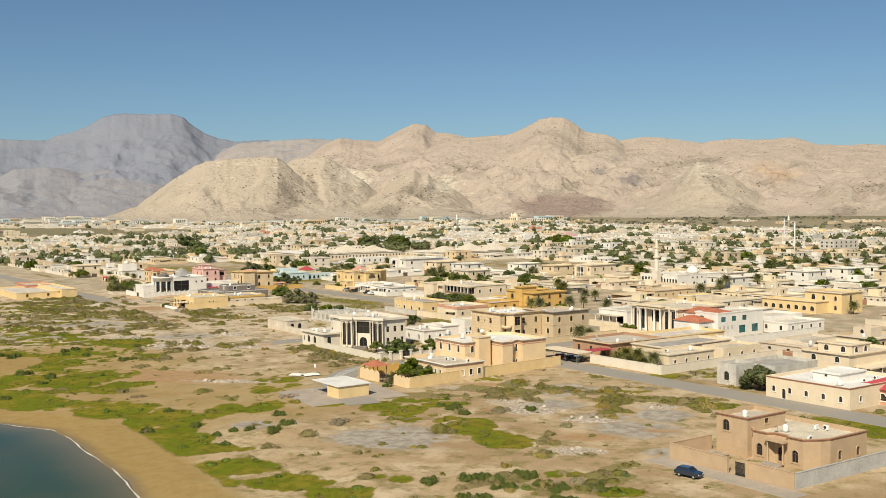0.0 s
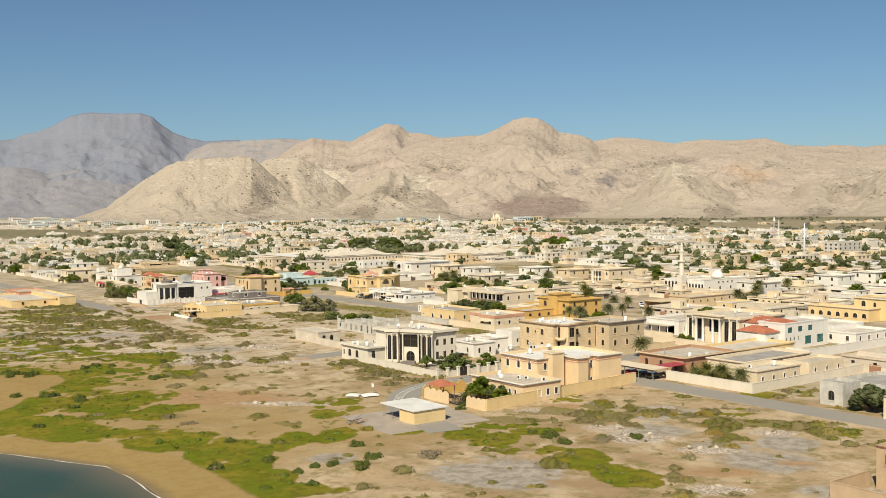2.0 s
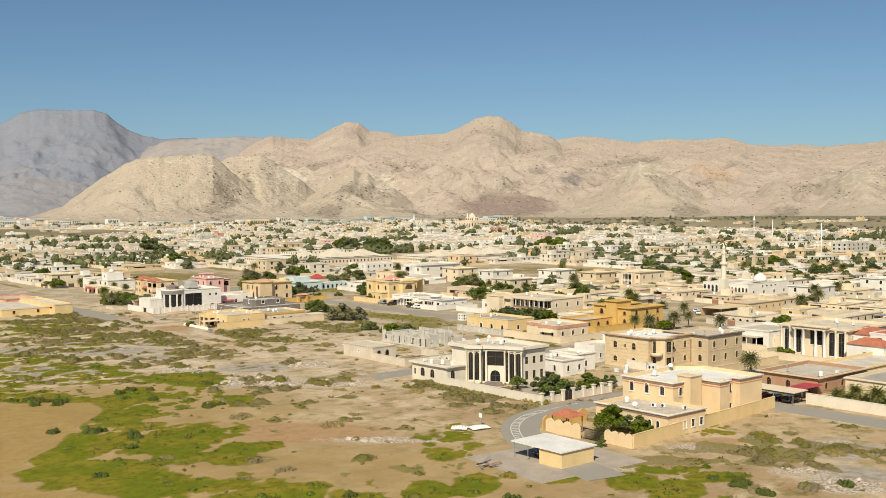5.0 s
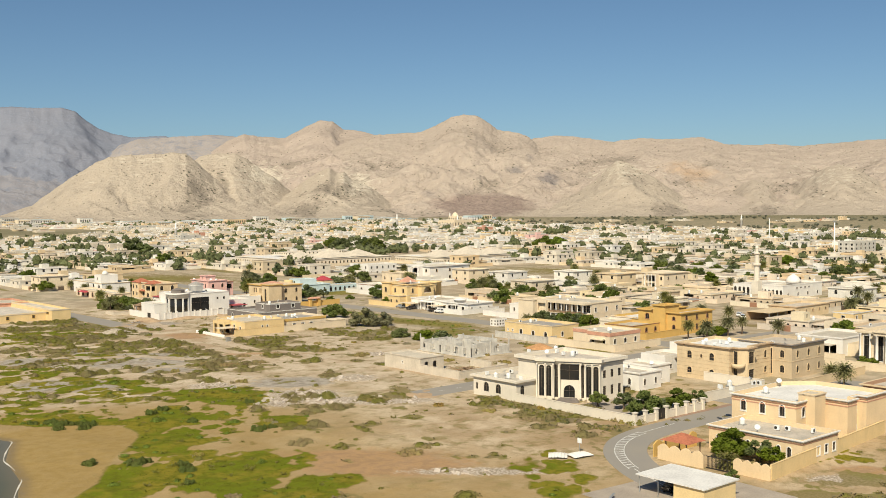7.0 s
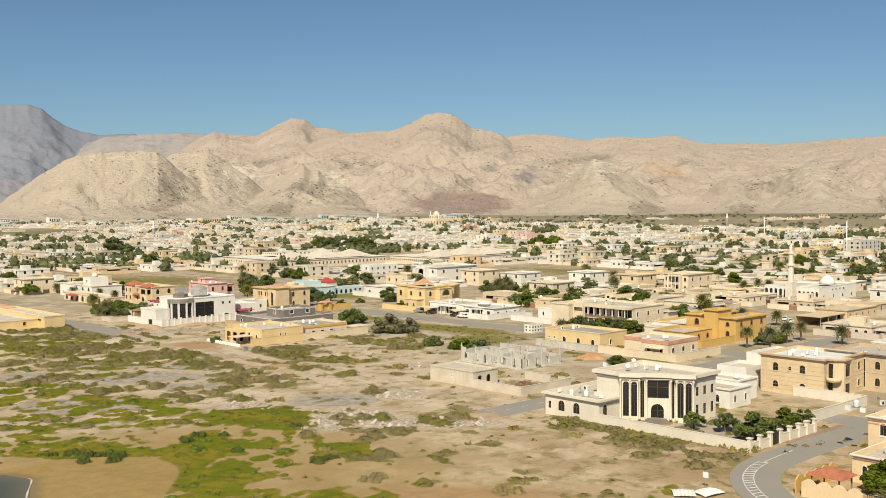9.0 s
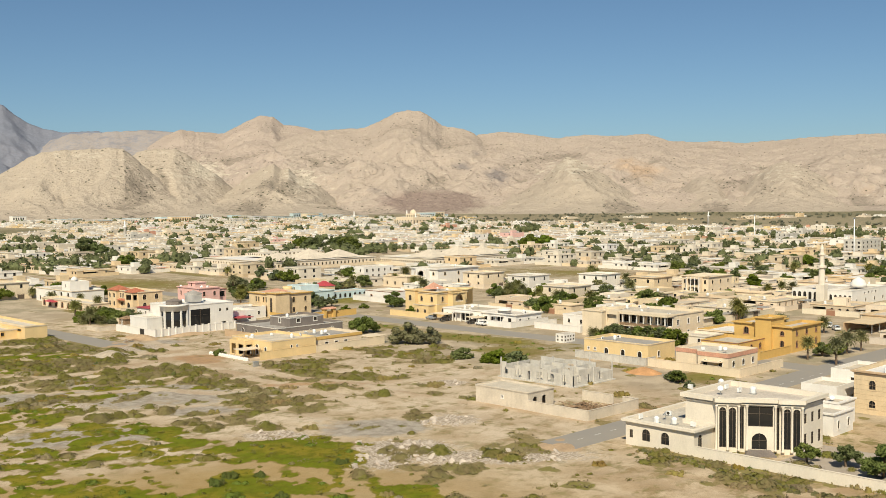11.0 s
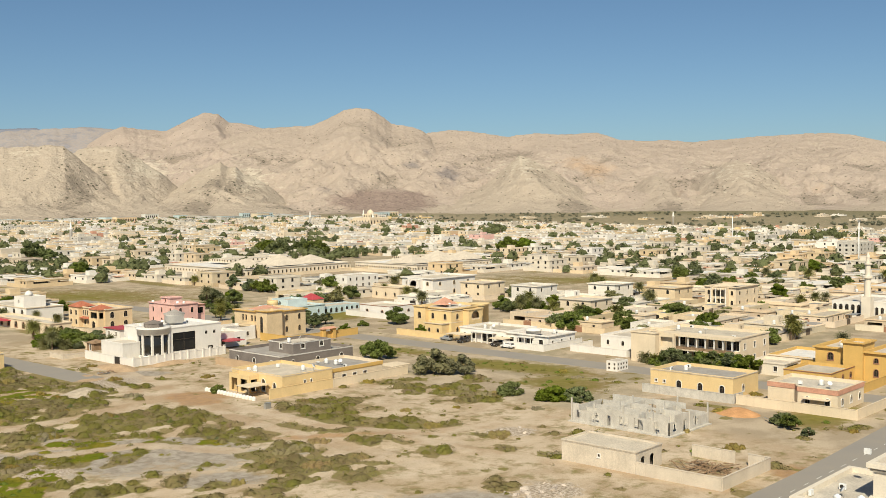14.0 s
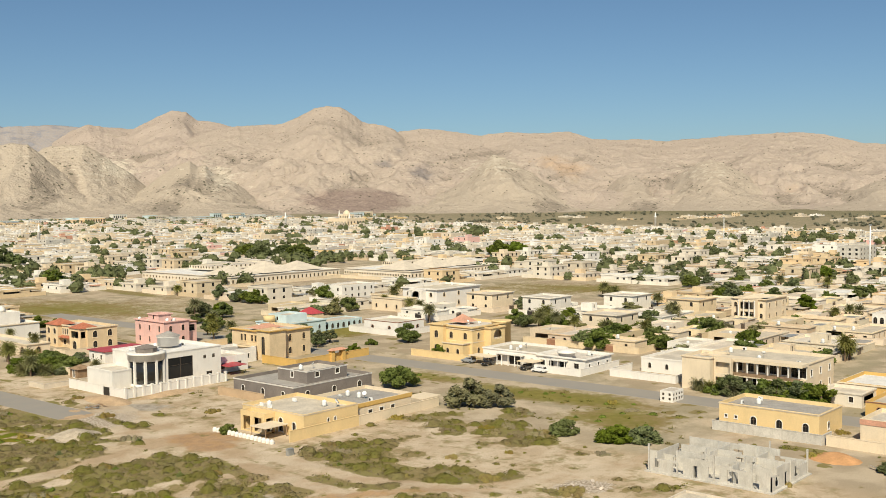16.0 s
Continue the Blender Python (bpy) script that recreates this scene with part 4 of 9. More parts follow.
# ---- mountains ----
def rock_material(name, a, b2, dark, back=None, bushes=True, relief=1.0):
    """Bare rock: broad tone, strata and gravel, darker gullies dotted with dark bushes; back: the colour, distance haze
    included, of the ridges behind.
    """
    m = bpy.data.materials.new(name)
    m.use_nodes = True
    n, L = m.node_tree.nodes, m.node_tree.links.new
    b = n["Principled BSDF"]
    b.inputs["Roughness"].default_value, b.inputs["Specular IOR Level"].default_value = 1.0, 0.0
    geo = n.new("ShaderNodeNewGeometry")

    def nz(scale, detail=6, stretch=None, rough=0.62):
        t = n.new("ShaderNodeTexNoise")
        t.inputs["Scale"].default_value, t.inputs["Detail"].default_value, t.inputs["Roughness"].default_value = scale, detail, rough
        src = geo.outputs["Position"]
        if stretch:
            mp = n.new("ShaderNodeMapping")
            mp.inputs["Rotation"].default_value, mp.inputs["Scale"].default_value = stretch
            L(src, mp.inputs[0])
            src = mp.outputs[0]
        L(src, t.inputs["Vector"])
        return t.outputs["Fac"]

    def mth(op, p, q):
        t = n.new("ShaderNodeMath")
        t.operation = op
        for k, v in enumerate((p, q)):
            if isinstance(v, (int, float)):
                t.inputs[k].default_value = v
            else:
                L(v, t.inputs[k])
        return t.outputs[0]

    def step(f, lo, hi, top=1.0):
        r = n.new("ShaderNodeMapRange")
        r.inputs[1].default_value, r.inputs[2].default_value, r.inputs[4].default_value = lo, hi, top
        L(f, r.inputs[0])
        return r.outputs[0]

    def mix(f, c, d):
        t = n.new("ShaderNodeMix")
        t.data_type = "RGBA"
        L(f, t.inputs[0])
        for k, v in ((6, c), (7, d)):
            if isinstance(v, tuple):
                t.inputs[k].default_value = (*v, 1)
            else:
                L(v, t.inputs[k])
        return t.outputs[2]

    def at(name):
        t = n.new("ShaderNodeAttribute")
        t.attribute_name = name
        return t.outputs["Fac"]
    n1, n2, n3 = nz(0.004), nz(0.02), nz(0.09, 5)
    strata = nz(0.05, 4, ((0.5, 0.45, 0.6), (0.25, 1.0, 2.2)))
    col = mix(step(n1, 0.36, 0.64), a, b2)
    # distance haze is put into the rock colour of the ridges behind
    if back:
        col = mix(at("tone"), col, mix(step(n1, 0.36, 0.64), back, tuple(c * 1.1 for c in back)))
    col = mix(step(n2, 0.52, 0.8), col, dark)
    col = mix(step(n3, 0.5, 0.72, 0.7), col, tuple(min(1, c * 1.2) for c in a))
    if bushes:
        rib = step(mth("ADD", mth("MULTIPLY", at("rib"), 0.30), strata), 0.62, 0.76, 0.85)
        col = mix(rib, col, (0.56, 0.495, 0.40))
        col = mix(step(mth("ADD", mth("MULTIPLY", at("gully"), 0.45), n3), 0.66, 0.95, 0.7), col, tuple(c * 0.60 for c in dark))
        col = mix(step(mth("ADD", at("brown"), mth("MULTIPLY", mth("SUBTRACT", n2, 0.5), 1.2)), 0.42, 0.8, 0.92), col, mix(step(n3, 0.4, 0.66), (0.25, 0.19, 0.165), (0.335, 0.262, 0.222)))
        col = mix(step(mth("ADD", at("scree"), n2), 0.80, 1.15, 0.8), col, (0.205, 0.185, 0.185))
        col = mix(step(mth("ADD", at("red"), n2), 0.78, 1.3, 0.75), col, (0.50, 0.345, 0.225))
        v = n.new("ShaderNodeTexVoronoi")
        v.inputs["Scale"].default_value = 0.085
        L(geo.outputs["Position"], v.inputs["Vector"])
        sep = n.new("ShaderNodeSeparateColor")
        L(v.outputs["Color"], sep.inputs[0])
        size = mth("MULTIPLY", step(mth("ADD", mth("ADD", sep.outputs[0], mth("MULTIPLY", at("gully"), 0.35)), mth("MULTIPLY", mth("SUBTRACT", n1, 0.5), 0.5)), 0.66, 1.15), 0.36)
        dot = mth("LESS_THAN", v.outputs["Distance"], size)
        col = mix(mth("MULTIPLY", dot, 0.8), col, (0.085, 0.08, 0.055))
    L(col, b.inputs["Base Color"])
    bp = n.new("ShaderNodeBump")
    bp.inputs["Strength"].default_value, bp.inputs["Distance"].default_value = relief, 10.0
    L(mth("ADD", mth("ADD", n2, n3), mth("MULTIPLY", strata, 0.6)), bp.inputs["Height"])
    L(bp.outputs[0], b.inputs["Normal"])
    return m


HUB = (-10.0, 142.0)
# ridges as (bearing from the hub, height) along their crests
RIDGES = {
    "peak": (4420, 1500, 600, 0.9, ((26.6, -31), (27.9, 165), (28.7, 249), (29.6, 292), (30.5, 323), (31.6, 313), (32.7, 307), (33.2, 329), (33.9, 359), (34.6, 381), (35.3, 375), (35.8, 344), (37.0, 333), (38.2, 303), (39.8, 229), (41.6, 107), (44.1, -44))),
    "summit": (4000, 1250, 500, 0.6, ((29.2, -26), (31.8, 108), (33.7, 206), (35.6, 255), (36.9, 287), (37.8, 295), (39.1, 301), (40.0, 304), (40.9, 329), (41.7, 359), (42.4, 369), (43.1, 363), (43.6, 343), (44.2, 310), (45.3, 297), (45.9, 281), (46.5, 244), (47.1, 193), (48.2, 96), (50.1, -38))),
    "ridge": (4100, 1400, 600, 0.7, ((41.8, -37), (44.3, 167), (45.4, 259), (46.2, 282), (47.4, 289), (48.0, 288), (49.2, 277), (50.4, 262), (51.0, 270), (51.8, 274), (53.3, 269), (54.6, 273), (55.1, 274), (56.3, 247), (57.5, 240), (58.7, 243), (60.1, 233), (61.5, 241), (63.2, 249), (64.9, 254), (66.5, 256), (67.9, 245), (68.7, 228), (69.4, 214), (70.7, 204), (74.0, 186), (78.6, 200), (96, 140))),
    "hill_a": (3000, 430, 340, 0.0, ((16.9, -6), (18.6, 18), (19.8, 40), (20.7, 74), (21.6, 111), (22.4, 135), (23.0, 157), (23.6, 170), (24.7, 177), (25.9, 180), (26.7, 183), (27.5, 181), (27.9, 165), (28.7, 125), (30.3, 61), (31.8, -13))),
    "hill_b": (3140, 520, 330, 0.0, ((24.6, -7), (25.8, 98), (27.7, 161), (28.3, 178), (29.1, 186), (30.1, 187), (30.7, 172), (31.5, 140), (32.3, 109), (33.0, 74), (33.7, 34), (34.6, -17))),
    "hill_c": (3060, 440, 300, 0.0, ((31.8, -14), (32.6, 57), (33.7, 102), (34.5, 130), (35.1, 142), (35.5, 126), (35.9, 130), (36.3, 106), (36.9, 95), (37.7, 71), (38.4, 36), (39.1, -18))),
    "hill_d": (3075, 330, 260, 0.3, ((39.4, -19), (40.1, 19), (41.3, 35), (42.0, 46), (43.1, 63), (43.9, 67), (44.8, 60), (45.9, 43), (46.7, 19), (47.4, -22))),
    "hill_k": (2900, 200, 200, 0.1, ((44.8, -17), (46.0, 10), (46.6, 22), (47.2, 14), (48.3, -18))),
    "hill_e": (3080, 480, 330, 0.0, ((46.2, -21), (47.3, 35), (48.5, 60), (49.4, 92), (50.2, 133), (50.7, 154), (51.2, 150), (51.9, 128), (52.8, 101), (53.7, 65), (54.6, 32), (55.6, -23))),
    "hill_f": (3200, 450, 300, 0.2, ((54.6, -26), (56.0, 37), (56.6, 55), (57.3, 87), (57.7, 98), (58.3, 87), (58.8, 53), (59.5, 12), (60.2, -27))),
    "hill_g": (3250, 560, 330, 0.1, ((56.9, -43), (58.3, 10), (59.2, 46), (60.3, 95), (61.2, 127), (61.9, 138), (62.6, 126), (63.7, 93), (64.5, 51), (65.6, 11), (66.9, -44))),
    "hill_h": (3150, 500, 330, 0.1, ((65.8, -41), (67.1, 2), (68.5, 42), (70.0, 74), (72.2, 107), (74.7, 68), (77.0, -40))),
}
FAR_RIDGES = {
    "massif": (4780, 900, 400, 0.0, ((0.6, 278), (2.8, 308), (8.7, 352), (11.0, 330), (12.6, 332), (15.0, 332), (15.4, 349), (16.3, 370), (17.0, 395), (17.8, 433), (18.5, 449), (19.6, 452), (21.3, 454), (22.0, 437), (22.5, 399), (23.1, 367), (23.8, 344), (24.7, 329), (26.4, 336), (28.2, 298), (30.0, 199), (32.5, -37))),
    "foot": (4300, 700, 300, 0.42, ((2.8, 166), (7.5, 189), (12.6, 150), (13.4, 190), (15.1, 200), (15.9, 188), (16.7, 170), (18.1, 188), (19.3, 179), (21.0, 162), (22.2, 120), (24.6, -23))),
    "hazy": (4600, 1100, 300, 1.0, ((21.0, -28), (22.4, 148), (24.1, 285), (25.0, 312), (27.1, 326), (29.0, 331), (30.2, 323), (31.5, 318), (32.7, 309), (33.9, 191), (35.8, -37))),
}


def ridged(px, py, cell, seed, n=5):
    s, a, w = 0, 1.0, 0
    for k in range(n):
        s, w = s + a * (1 - np.abs(2 * value_noise(px, py, cell / 2 ** k, seed + k) - 1)), w + a
        a *= 0.52
    return s / w


def polar(bearings, r0, r1, nr):
    A, Q = np.meshgrid(bearings, np.linspace(0, 1, nr))
    r = r0 + (r1 - r0) * Q
    return A, r, HUB[0] + r * np.sin(np.radians(A)), HUB[1] + r * np.cos(np.radians(A))


def raise_ridges(A, r, X, Y, ridges, seed, rough=1.0):
    """Heights, the haze tone of the winning ridge, how far below its crest a place lies, and the gullies that run down.
    """
    H, tone, away = np.full_like(A, -8.0), np.zeros_like(A), np.zeros_like(A)
    lat = 3000 * np.radians(A)
    warp = fbm(X, Y, 420, seed) - 0.5
    warp2 = fbm(X, Y, 130, seed + 11) - 0.5
    gul = ridged(lat + 330 * warp + 120 * warp2, r * 0.55 + 200 * warp, 150, seed + 20, 4)
    iso = ridged(X + 240 * warp, Y + 200 * warp2, 330, seed + 30, 6)
    slow = fbm(X, Y, 700, seed + 50, 3)
    for i, (rk, wf, wb, tn, prof) in enumerate(ridges.values()):
        crest = rk + 90 * (slow - 0.5)
        u = np.clip(np.abs(r - crest) / (0.5 * wf), 0, 1)
        h = np.interp(A + (3.4 * warp2 + 3.0 * warp) * u * (r < crest), [p[0] for p in prof], [p[1] for p in prof], left=-60, right=-60)
        h = h + np.clip(h / 40, 0, 1) * 5 * (fbm(A * 60, A * 0, 14, seed + 80 + i, 3) - 0.5)
        f = np.clip(1 + (r - crest) / (wf * (0.75 + 0.5 * slow)), -0.2, 1)
        k = np.clip(1 - (r - crest) / wb, 0, 1)
        s = np.where(r < crest, f * (0.72 + 0.28 * f), 0.3 + 0.7 * k)
        q = np.where(h > 0, h * s, h)
        q = q - np.clip(q / 50, 0, 1) * u * rough * (0.17 * h * (0.85 - gul) + 0.34 * h * (0.66 - iso))
        win = q > H
        H, tone, away = np.where(win, q, H), np.where(win, tn, tone), np.where(win, u, away)
    H = H + np.clip(H / 25, 0, 1) * 9 * (ridged(X, Y, 60, seed + 90, 4) - 0.62) * np.clip(away * 3 + 0.15, 0, 1)
    return H, tone, away, gul


def hump(A, H, az, wa, h, wh):
    return np.exp(-((A - az) / wa) ** 2 - ((H - h) / wh) ** 2)


A, r, X, Y = polar(np.concatenate([np.linspace(2, 11, 40), np.linspace(11.07, 73.5, 1000), np.linspace(74, 96, 60)]), 2450, 4560, 240)
H, tone, away, gul = raise_ridges(A, r, X, Y, RIDGES, 40)
brown = np.clip(1.4 * hump(A, H, 43.4, 2.9, 30, 34) * np.clip((3260 - r) / 60, 0, 1), 0, 1) * np.clip((A - 38.5), 0, 1)
scree = 0.62 * hump(A, H, 47.1, 0.9, 105, 42) + 0.5 * hump(A, H, 45.2, 0.7, 140, 22) + 0.5 * hump(A, H, 46.0, 0.35, 190, 20) + 0.5 * hump(A, H, 40.4, 0.9, 62, 12)
red = 0.6 * hump(A, H, 55.0, 1.4, 118, 34) + 0.4 * hump(A, H, 53.6, 1.2, 150, 30) + 0.35 * hump(A, H, 66.0, 1.2, 50, 25)
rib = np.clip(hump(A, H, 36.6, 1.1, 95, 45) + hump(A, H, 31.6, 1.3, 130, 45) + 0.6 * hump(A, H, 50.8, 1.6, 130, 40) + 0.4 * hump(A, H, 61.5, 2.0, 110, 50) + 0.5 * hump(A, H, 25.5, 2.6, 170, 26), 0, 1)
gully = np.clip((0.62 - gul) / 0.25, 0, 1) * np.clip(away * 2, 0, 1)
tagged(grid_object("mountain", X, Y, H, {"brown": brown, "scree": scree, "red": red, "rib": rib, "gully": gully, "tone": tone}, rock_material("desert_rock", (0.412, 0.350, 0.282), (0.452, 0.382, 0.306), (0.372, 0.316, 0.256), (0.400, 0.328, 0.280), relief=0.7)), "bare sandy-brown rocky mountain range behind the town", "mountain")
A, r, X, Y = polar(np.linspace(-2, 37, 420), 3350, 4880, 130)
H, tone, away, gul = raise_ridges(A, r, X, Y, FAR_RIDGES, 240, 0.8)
# blue-grey here is distance haze mixed into the rock colours
tagged(grid_object("mountain", X, Y, H, {"tone": tone}, rock_material("hazed_far_rock", (0.205, 0.220, 0.268), (0.228, 0.236, 0.278), (0.182, 0.200, 0.252), (0.325, 0.292, 0.275), False, 0.4)), "rocky massif far beyond the range, blue-grey with haze in its colour", "mountain")


# ---- houses round the waste land ----
def wins(n, L, floors=((1.2, 1.7),), w=1.1, arched=True, a=None, b=None):
    """Window rows: (sill, height) for each floor."""
    return [o for z, h in floors for o in spread(n, L, w, z, h, arched, a, b)]


# brown villa with a blue-grey plastered side wall
v = House("villa", 149.5, 107.6, "brown rendered villa with arched windows and a flat screed roof", "villa", frame_mat="brown")
v.poly([(6.0, 0), (16.5, 0), (16.5, 19.5), (2.2, 19.5), (2.2, 13.0), (1.2, 12.4), (1.2, 9.4), (2.4, 8.6), (2.4, 6.0), (1.6, 5.4), (1.6, 2.2), (4.2, 0.6)], 5.3, "brown",
       {0: spread(2, 10.5, 0.9, 1.2, 1.6, True), 4: spread(1, 1.2, 0.5, 1.6, 1.2), 5: spread(1, 3.0, 1.3, 1.0, 2.1, True), 7: spread(1, 2.6, 1.2, 0.4, 2.5, True, kind="door"), 9: spread(1, 3.2, 1.3, 1.0, 2.1, True)}, cornice="trim", co=0.18, ch=0.22)
v.block(1.0, 13.4, 11.5, 20.4, 7.2, "brown", spread(1, 7.0, 1.5, 4.2, 2.0, True, 0.5, 4.0), spread(1, 10.5, 1.0, 5.6, 0.9), cornice="trim", co=0.2, ch=0.22, z0=0.0)
v.slab("porch_roof", 0.2, 5.2, 4.1, 2.6, 9.2, 4.5, "brown")
for y in (5.6, 8.8):
    v.column(0.6, y, 0.3, 4.1, 0.16, "brown")
for i in range(4):
    v.slab("step", -0.3 - 0.35 * i, 5.4, 0, 0.05 - 0.35 * i, 9.0, 0.6 - 0.15 * i, "paving")
w = root("boundary_wall", 139.5, 103.0, 0, "tan rendered yard wall with a patterned metal gate", "wall")
for a in ((0, 0.0, 0, 9.3), (0, 13.6, 0, 26.2)):
    bm = bmesh.new()
    fence_run(bm, *a, 2.7)
    part("wall_run", bm, M["brown"], w)
bm = bmesh.new()
fence_run(bm, 0.16, 0, 26.0, 0, 2.6)
part("side_run", bm, mat("blue_grey_plaster", (0.47, 0.46, 0.44), 0.9, 0.12, 0.4, 4, 0.2, stain=0.3), w, "blue-grey plastered side wall")
bm = bmesh.new()
fence_run(bm, 0.16, 26.2, 11, 26.2, 2.7)
part("wall_run", bm, M["brown"], w)
bm = bmesh.new()
for i in range(12):
    box(bm, -0.04, 9.4 + i * 0.19, 0.1, 0.04, 9.5 + i * 0.19, 2.3)
for z in (0.15, 1.2, 2.2):
    box(bm, -0.05, 9.35, z, 0.05, 11.7, z + 0.12)
part("gate", bm, M["dark"], w, "dark metal gate leaf")
for y in (9.1, 13.4):
    bm = bmesh.new()
    box(bm, -0.3, y - 0.25, 0, 0.3, y + 0.25, 3.1)
    box(bm, -0.4, y - 0.35, 3.1, 0.4, y + 0.35, 3.25)
    part("gate_post", bm, M["brown"], w)
strip("pavement", [(137.0, 100), (137.0, 131)], 4.6, 0.05, M["paving"], "pale concrete forecourt along the yard wall", "pavement")

# long white house on the street
v = House("bungalow", 201.6, 134.8, "cream bungalow with small latticed windows and a white roof", "house", frame_mat="white")
v.block(0, 0, 24, 22, 4.9, "cream", wins(5, 22, ((1.5, 1.3),), 0.9) + spread(1, 22, 1.0, 0.1, 2.3, True, 4, 6, "door"), wins(3, 24, ((1.5, 1.3),), 0.9), roof="roofwhite", cornice="trim", co=0.12, ch=0.2)
v.block(8, 8, 18, 15, 6.2, "white", spread(1, 7, 0.8, 5.1, 0.8), z0=4.1, roof="roofwhite", cornice="white", par=0.3)
v = House("bungalow", 206.2, 169.2, "unpainted grey block house with one arched window", "house", frame_mat="block")
v.block(0, 0, 7, 6, 5.4, "block", spread(1, 6, 1.6, 1.2, 2.2, True), roof="roofgrey")
v.block(7, -6, 24, 6, 5.0, "block", (), spread(3, 17, 0.8, 1.6, 1.0), roof="roofgrey")
v = House("house", 236, 158, "cream house with an arched entrance and a long verandah roof", "house", frame_mat="white")
v.block(0, 0, 22, 14, 6.4, "cream", wins(2, 14, ((1.0, 2.0), (4.0, 1.5)), 1.4), wins(4, 22, ((1.0, 2.0),), 1.5), cornice="cream", co=0.5)
v.block(4, 2, 12, 12, 8.4, "cream", wins(2, 10, ((6.2, 1.5),), 1.4), wins(2, 8, ((6.2, 1.5),), 1.4), z0=5.6, cornice="cream")
v.slab("verandah_roof", 2, -5, 3.0, 22, 0, 3.3, "cream")
for i in range(5):
    v.column(2.5 + i * 4.7, -4.6, 0, 3.0, 0.14, "cream")
v = House("house", 213, 132, "low house with a crimson hipped sheet roof", "house", frame_mat="white")
v.block(0, 0, 14, 9, 3.4, "salmon", wins(2, 9, ((0.9, 1.6),), 2.0), wins(2, 14, ((0.9, 1.6),), 2.0))
v.hip(0, 0, 14, 9, 3.4, 2.0, "crimson", 0.5)

# pale walled compound beside the street
yard_wall(204.4, 192.4, 252, 219.5, 2.4, "ivory", "ivory rendered compound wall along the street", "ws")
v = House("bungalow", 212.5, 197, "cream bungalow with stepped flat roofs", "house", frame_mat="white")
v.block(0, 0, 18, 9, 4.2, "cream", wins(1, 9, ((1.3, 1.2),), 0.9), wins(4, 18, ((1.3, 1.2),), 0.9), cornice="cream")
v.block(8, 10, 37, 22, 4.4, "cream", wins(2, 12, ((1.3, 1.2),), 0.9), roof="roofgrey", cornice="cream", co=0.4)
v.block(22, 0, 38, 8, 4.0, "cream", (), wins(3, 16, ((1.3, 1.2),), 0.9))
v = House("bungalow", 216, 223.5, "russet-brown bungalow with a flat roof and deep eaves", "house", frame_mat="russet")
v.block(0, 0, 22, 16, 4.2, "russet", wins(3, 16, ((0.4, 2.2),), 1.2), wins(3, 22, ((1.0, 1.5),), 1.2), cornice="tan", co=0.7, ch=0.3)
v.slab("canopy", -9, -1.5, 2.5, -0.2, 3, 2.65, "crimson", "crimson fabric canopy")
for y in (-1.2, 2.7):
    v.column(-8.7, y, 0, 2.5, 0.08, "metal")
v = House("bungalow", 233, 224, "long yellow bungalow with a flat roof", "house", frame_mat="white")
v.block(6, 0, 34, 13, 4.0, "yellow", (), wins(4, 28, ((1.3, 1.2),), 0.9), cornice="yellow")
v = House("carport", 199.4, 219.5, "street carport with a flat pale roof on posts", "carport")
v.slab("roof_sheet", 0, 0, 2.9, 6, 16, 3.05, "cream")
bm = bmesh.new()
box(bm, -0.06, -0.06, 2.6, 0.1, 16.06, 2.9)
part("fascia", bm, M["dark"], v.o)
for y in (0.3, 5.3, 10.4, 15.6):
    v.column(0.2, y, 0, 2.9, 0.08, "metal")
    v.column(5.8, y, 0, 2.9, 0.08, "metal")

# portico villa and the white house with teal windows
v = House("villa", 270, 246.5, "cream villa with a tall columned portico", "villa", frame_mat="white")
v.block(0, 0, 24, 22, 9.0, "cream", spread(2, 22, 1.8, 0.8, 6.8, False, 0.5, 8) + spread(1, 22, 4.0, 3.6, 4.2, False, 9, 15) + spread(2, 22, 1.8, 0.8, 6.8, False, 15.5, 21.5), wins(4, 24, ((1.2, 1.8), (5.0, 1.8)), 1.3, False), cornice="cream", co=0.7, ch=0.6)
v.block(-2.6, 5.5, 0, 16.5, 9.4, "cream", (), z0=8.2, cornice="cream", co=0.4, par=0.2)
for y in (6.2, 9.0, 13.0, 15.8):
    v.column(-2.0, y, 0, 8.2, 0.42, "white")
for y in (0.6, 3.6, 18.6, 21.4):
    v.column(-0.35, y, 0, 8.3, 0.3, "white")
yard_wall(258, 240, 268, 272, 2.0, "cream", "low cream wall before the columned villa", "ws")
v = House("villa", 273, 231.6, "white villa with teal windows and red tiled roofs", "villa", style="teal", frame_mat="white")
v.block(0, 0, 23, 10, 8.4, "white", spread(1, 10, 1.6, 5.2, 1.8, False, 1, 5, "teal") + spread(1, 10, 1.6, 1.2, 1.8, False, 1, 5, "teal"),
        spread(3, 23, 2.2, 5.2, 1.7, False, 0, 16, "teal") + spread(2, 23, 3.2, 1.0, 2.6, False, 9, 22, "teal") + spread(4, 23, 0.5, 2.6, 1.2, False, 0, 8, "teal"), cornice="white", co=0.12)
v.block(-7, 2, 0, 13, 5.6, "white", spread(1, 11, 2.2, 0.4, 3.2, True, 2, 9, "door"), spread(1, 7, 1.5, 2.4, 1.6, False, kind="teal"))
v.hip(-7, 2, 0, 13, 5.6, 1.8, "redtile")
v.block(0, 10, 14, 20, 7.6, "white", spread(2, 10, 1.6, 4.6, 1.8, False, kind="teal"))
v.hip(0, 10, 14, 20, 7.6, 1.5, "redtile")
v.hip(0, 0, 8, 9, 8.2, 1.3, "redtile", 0.1)

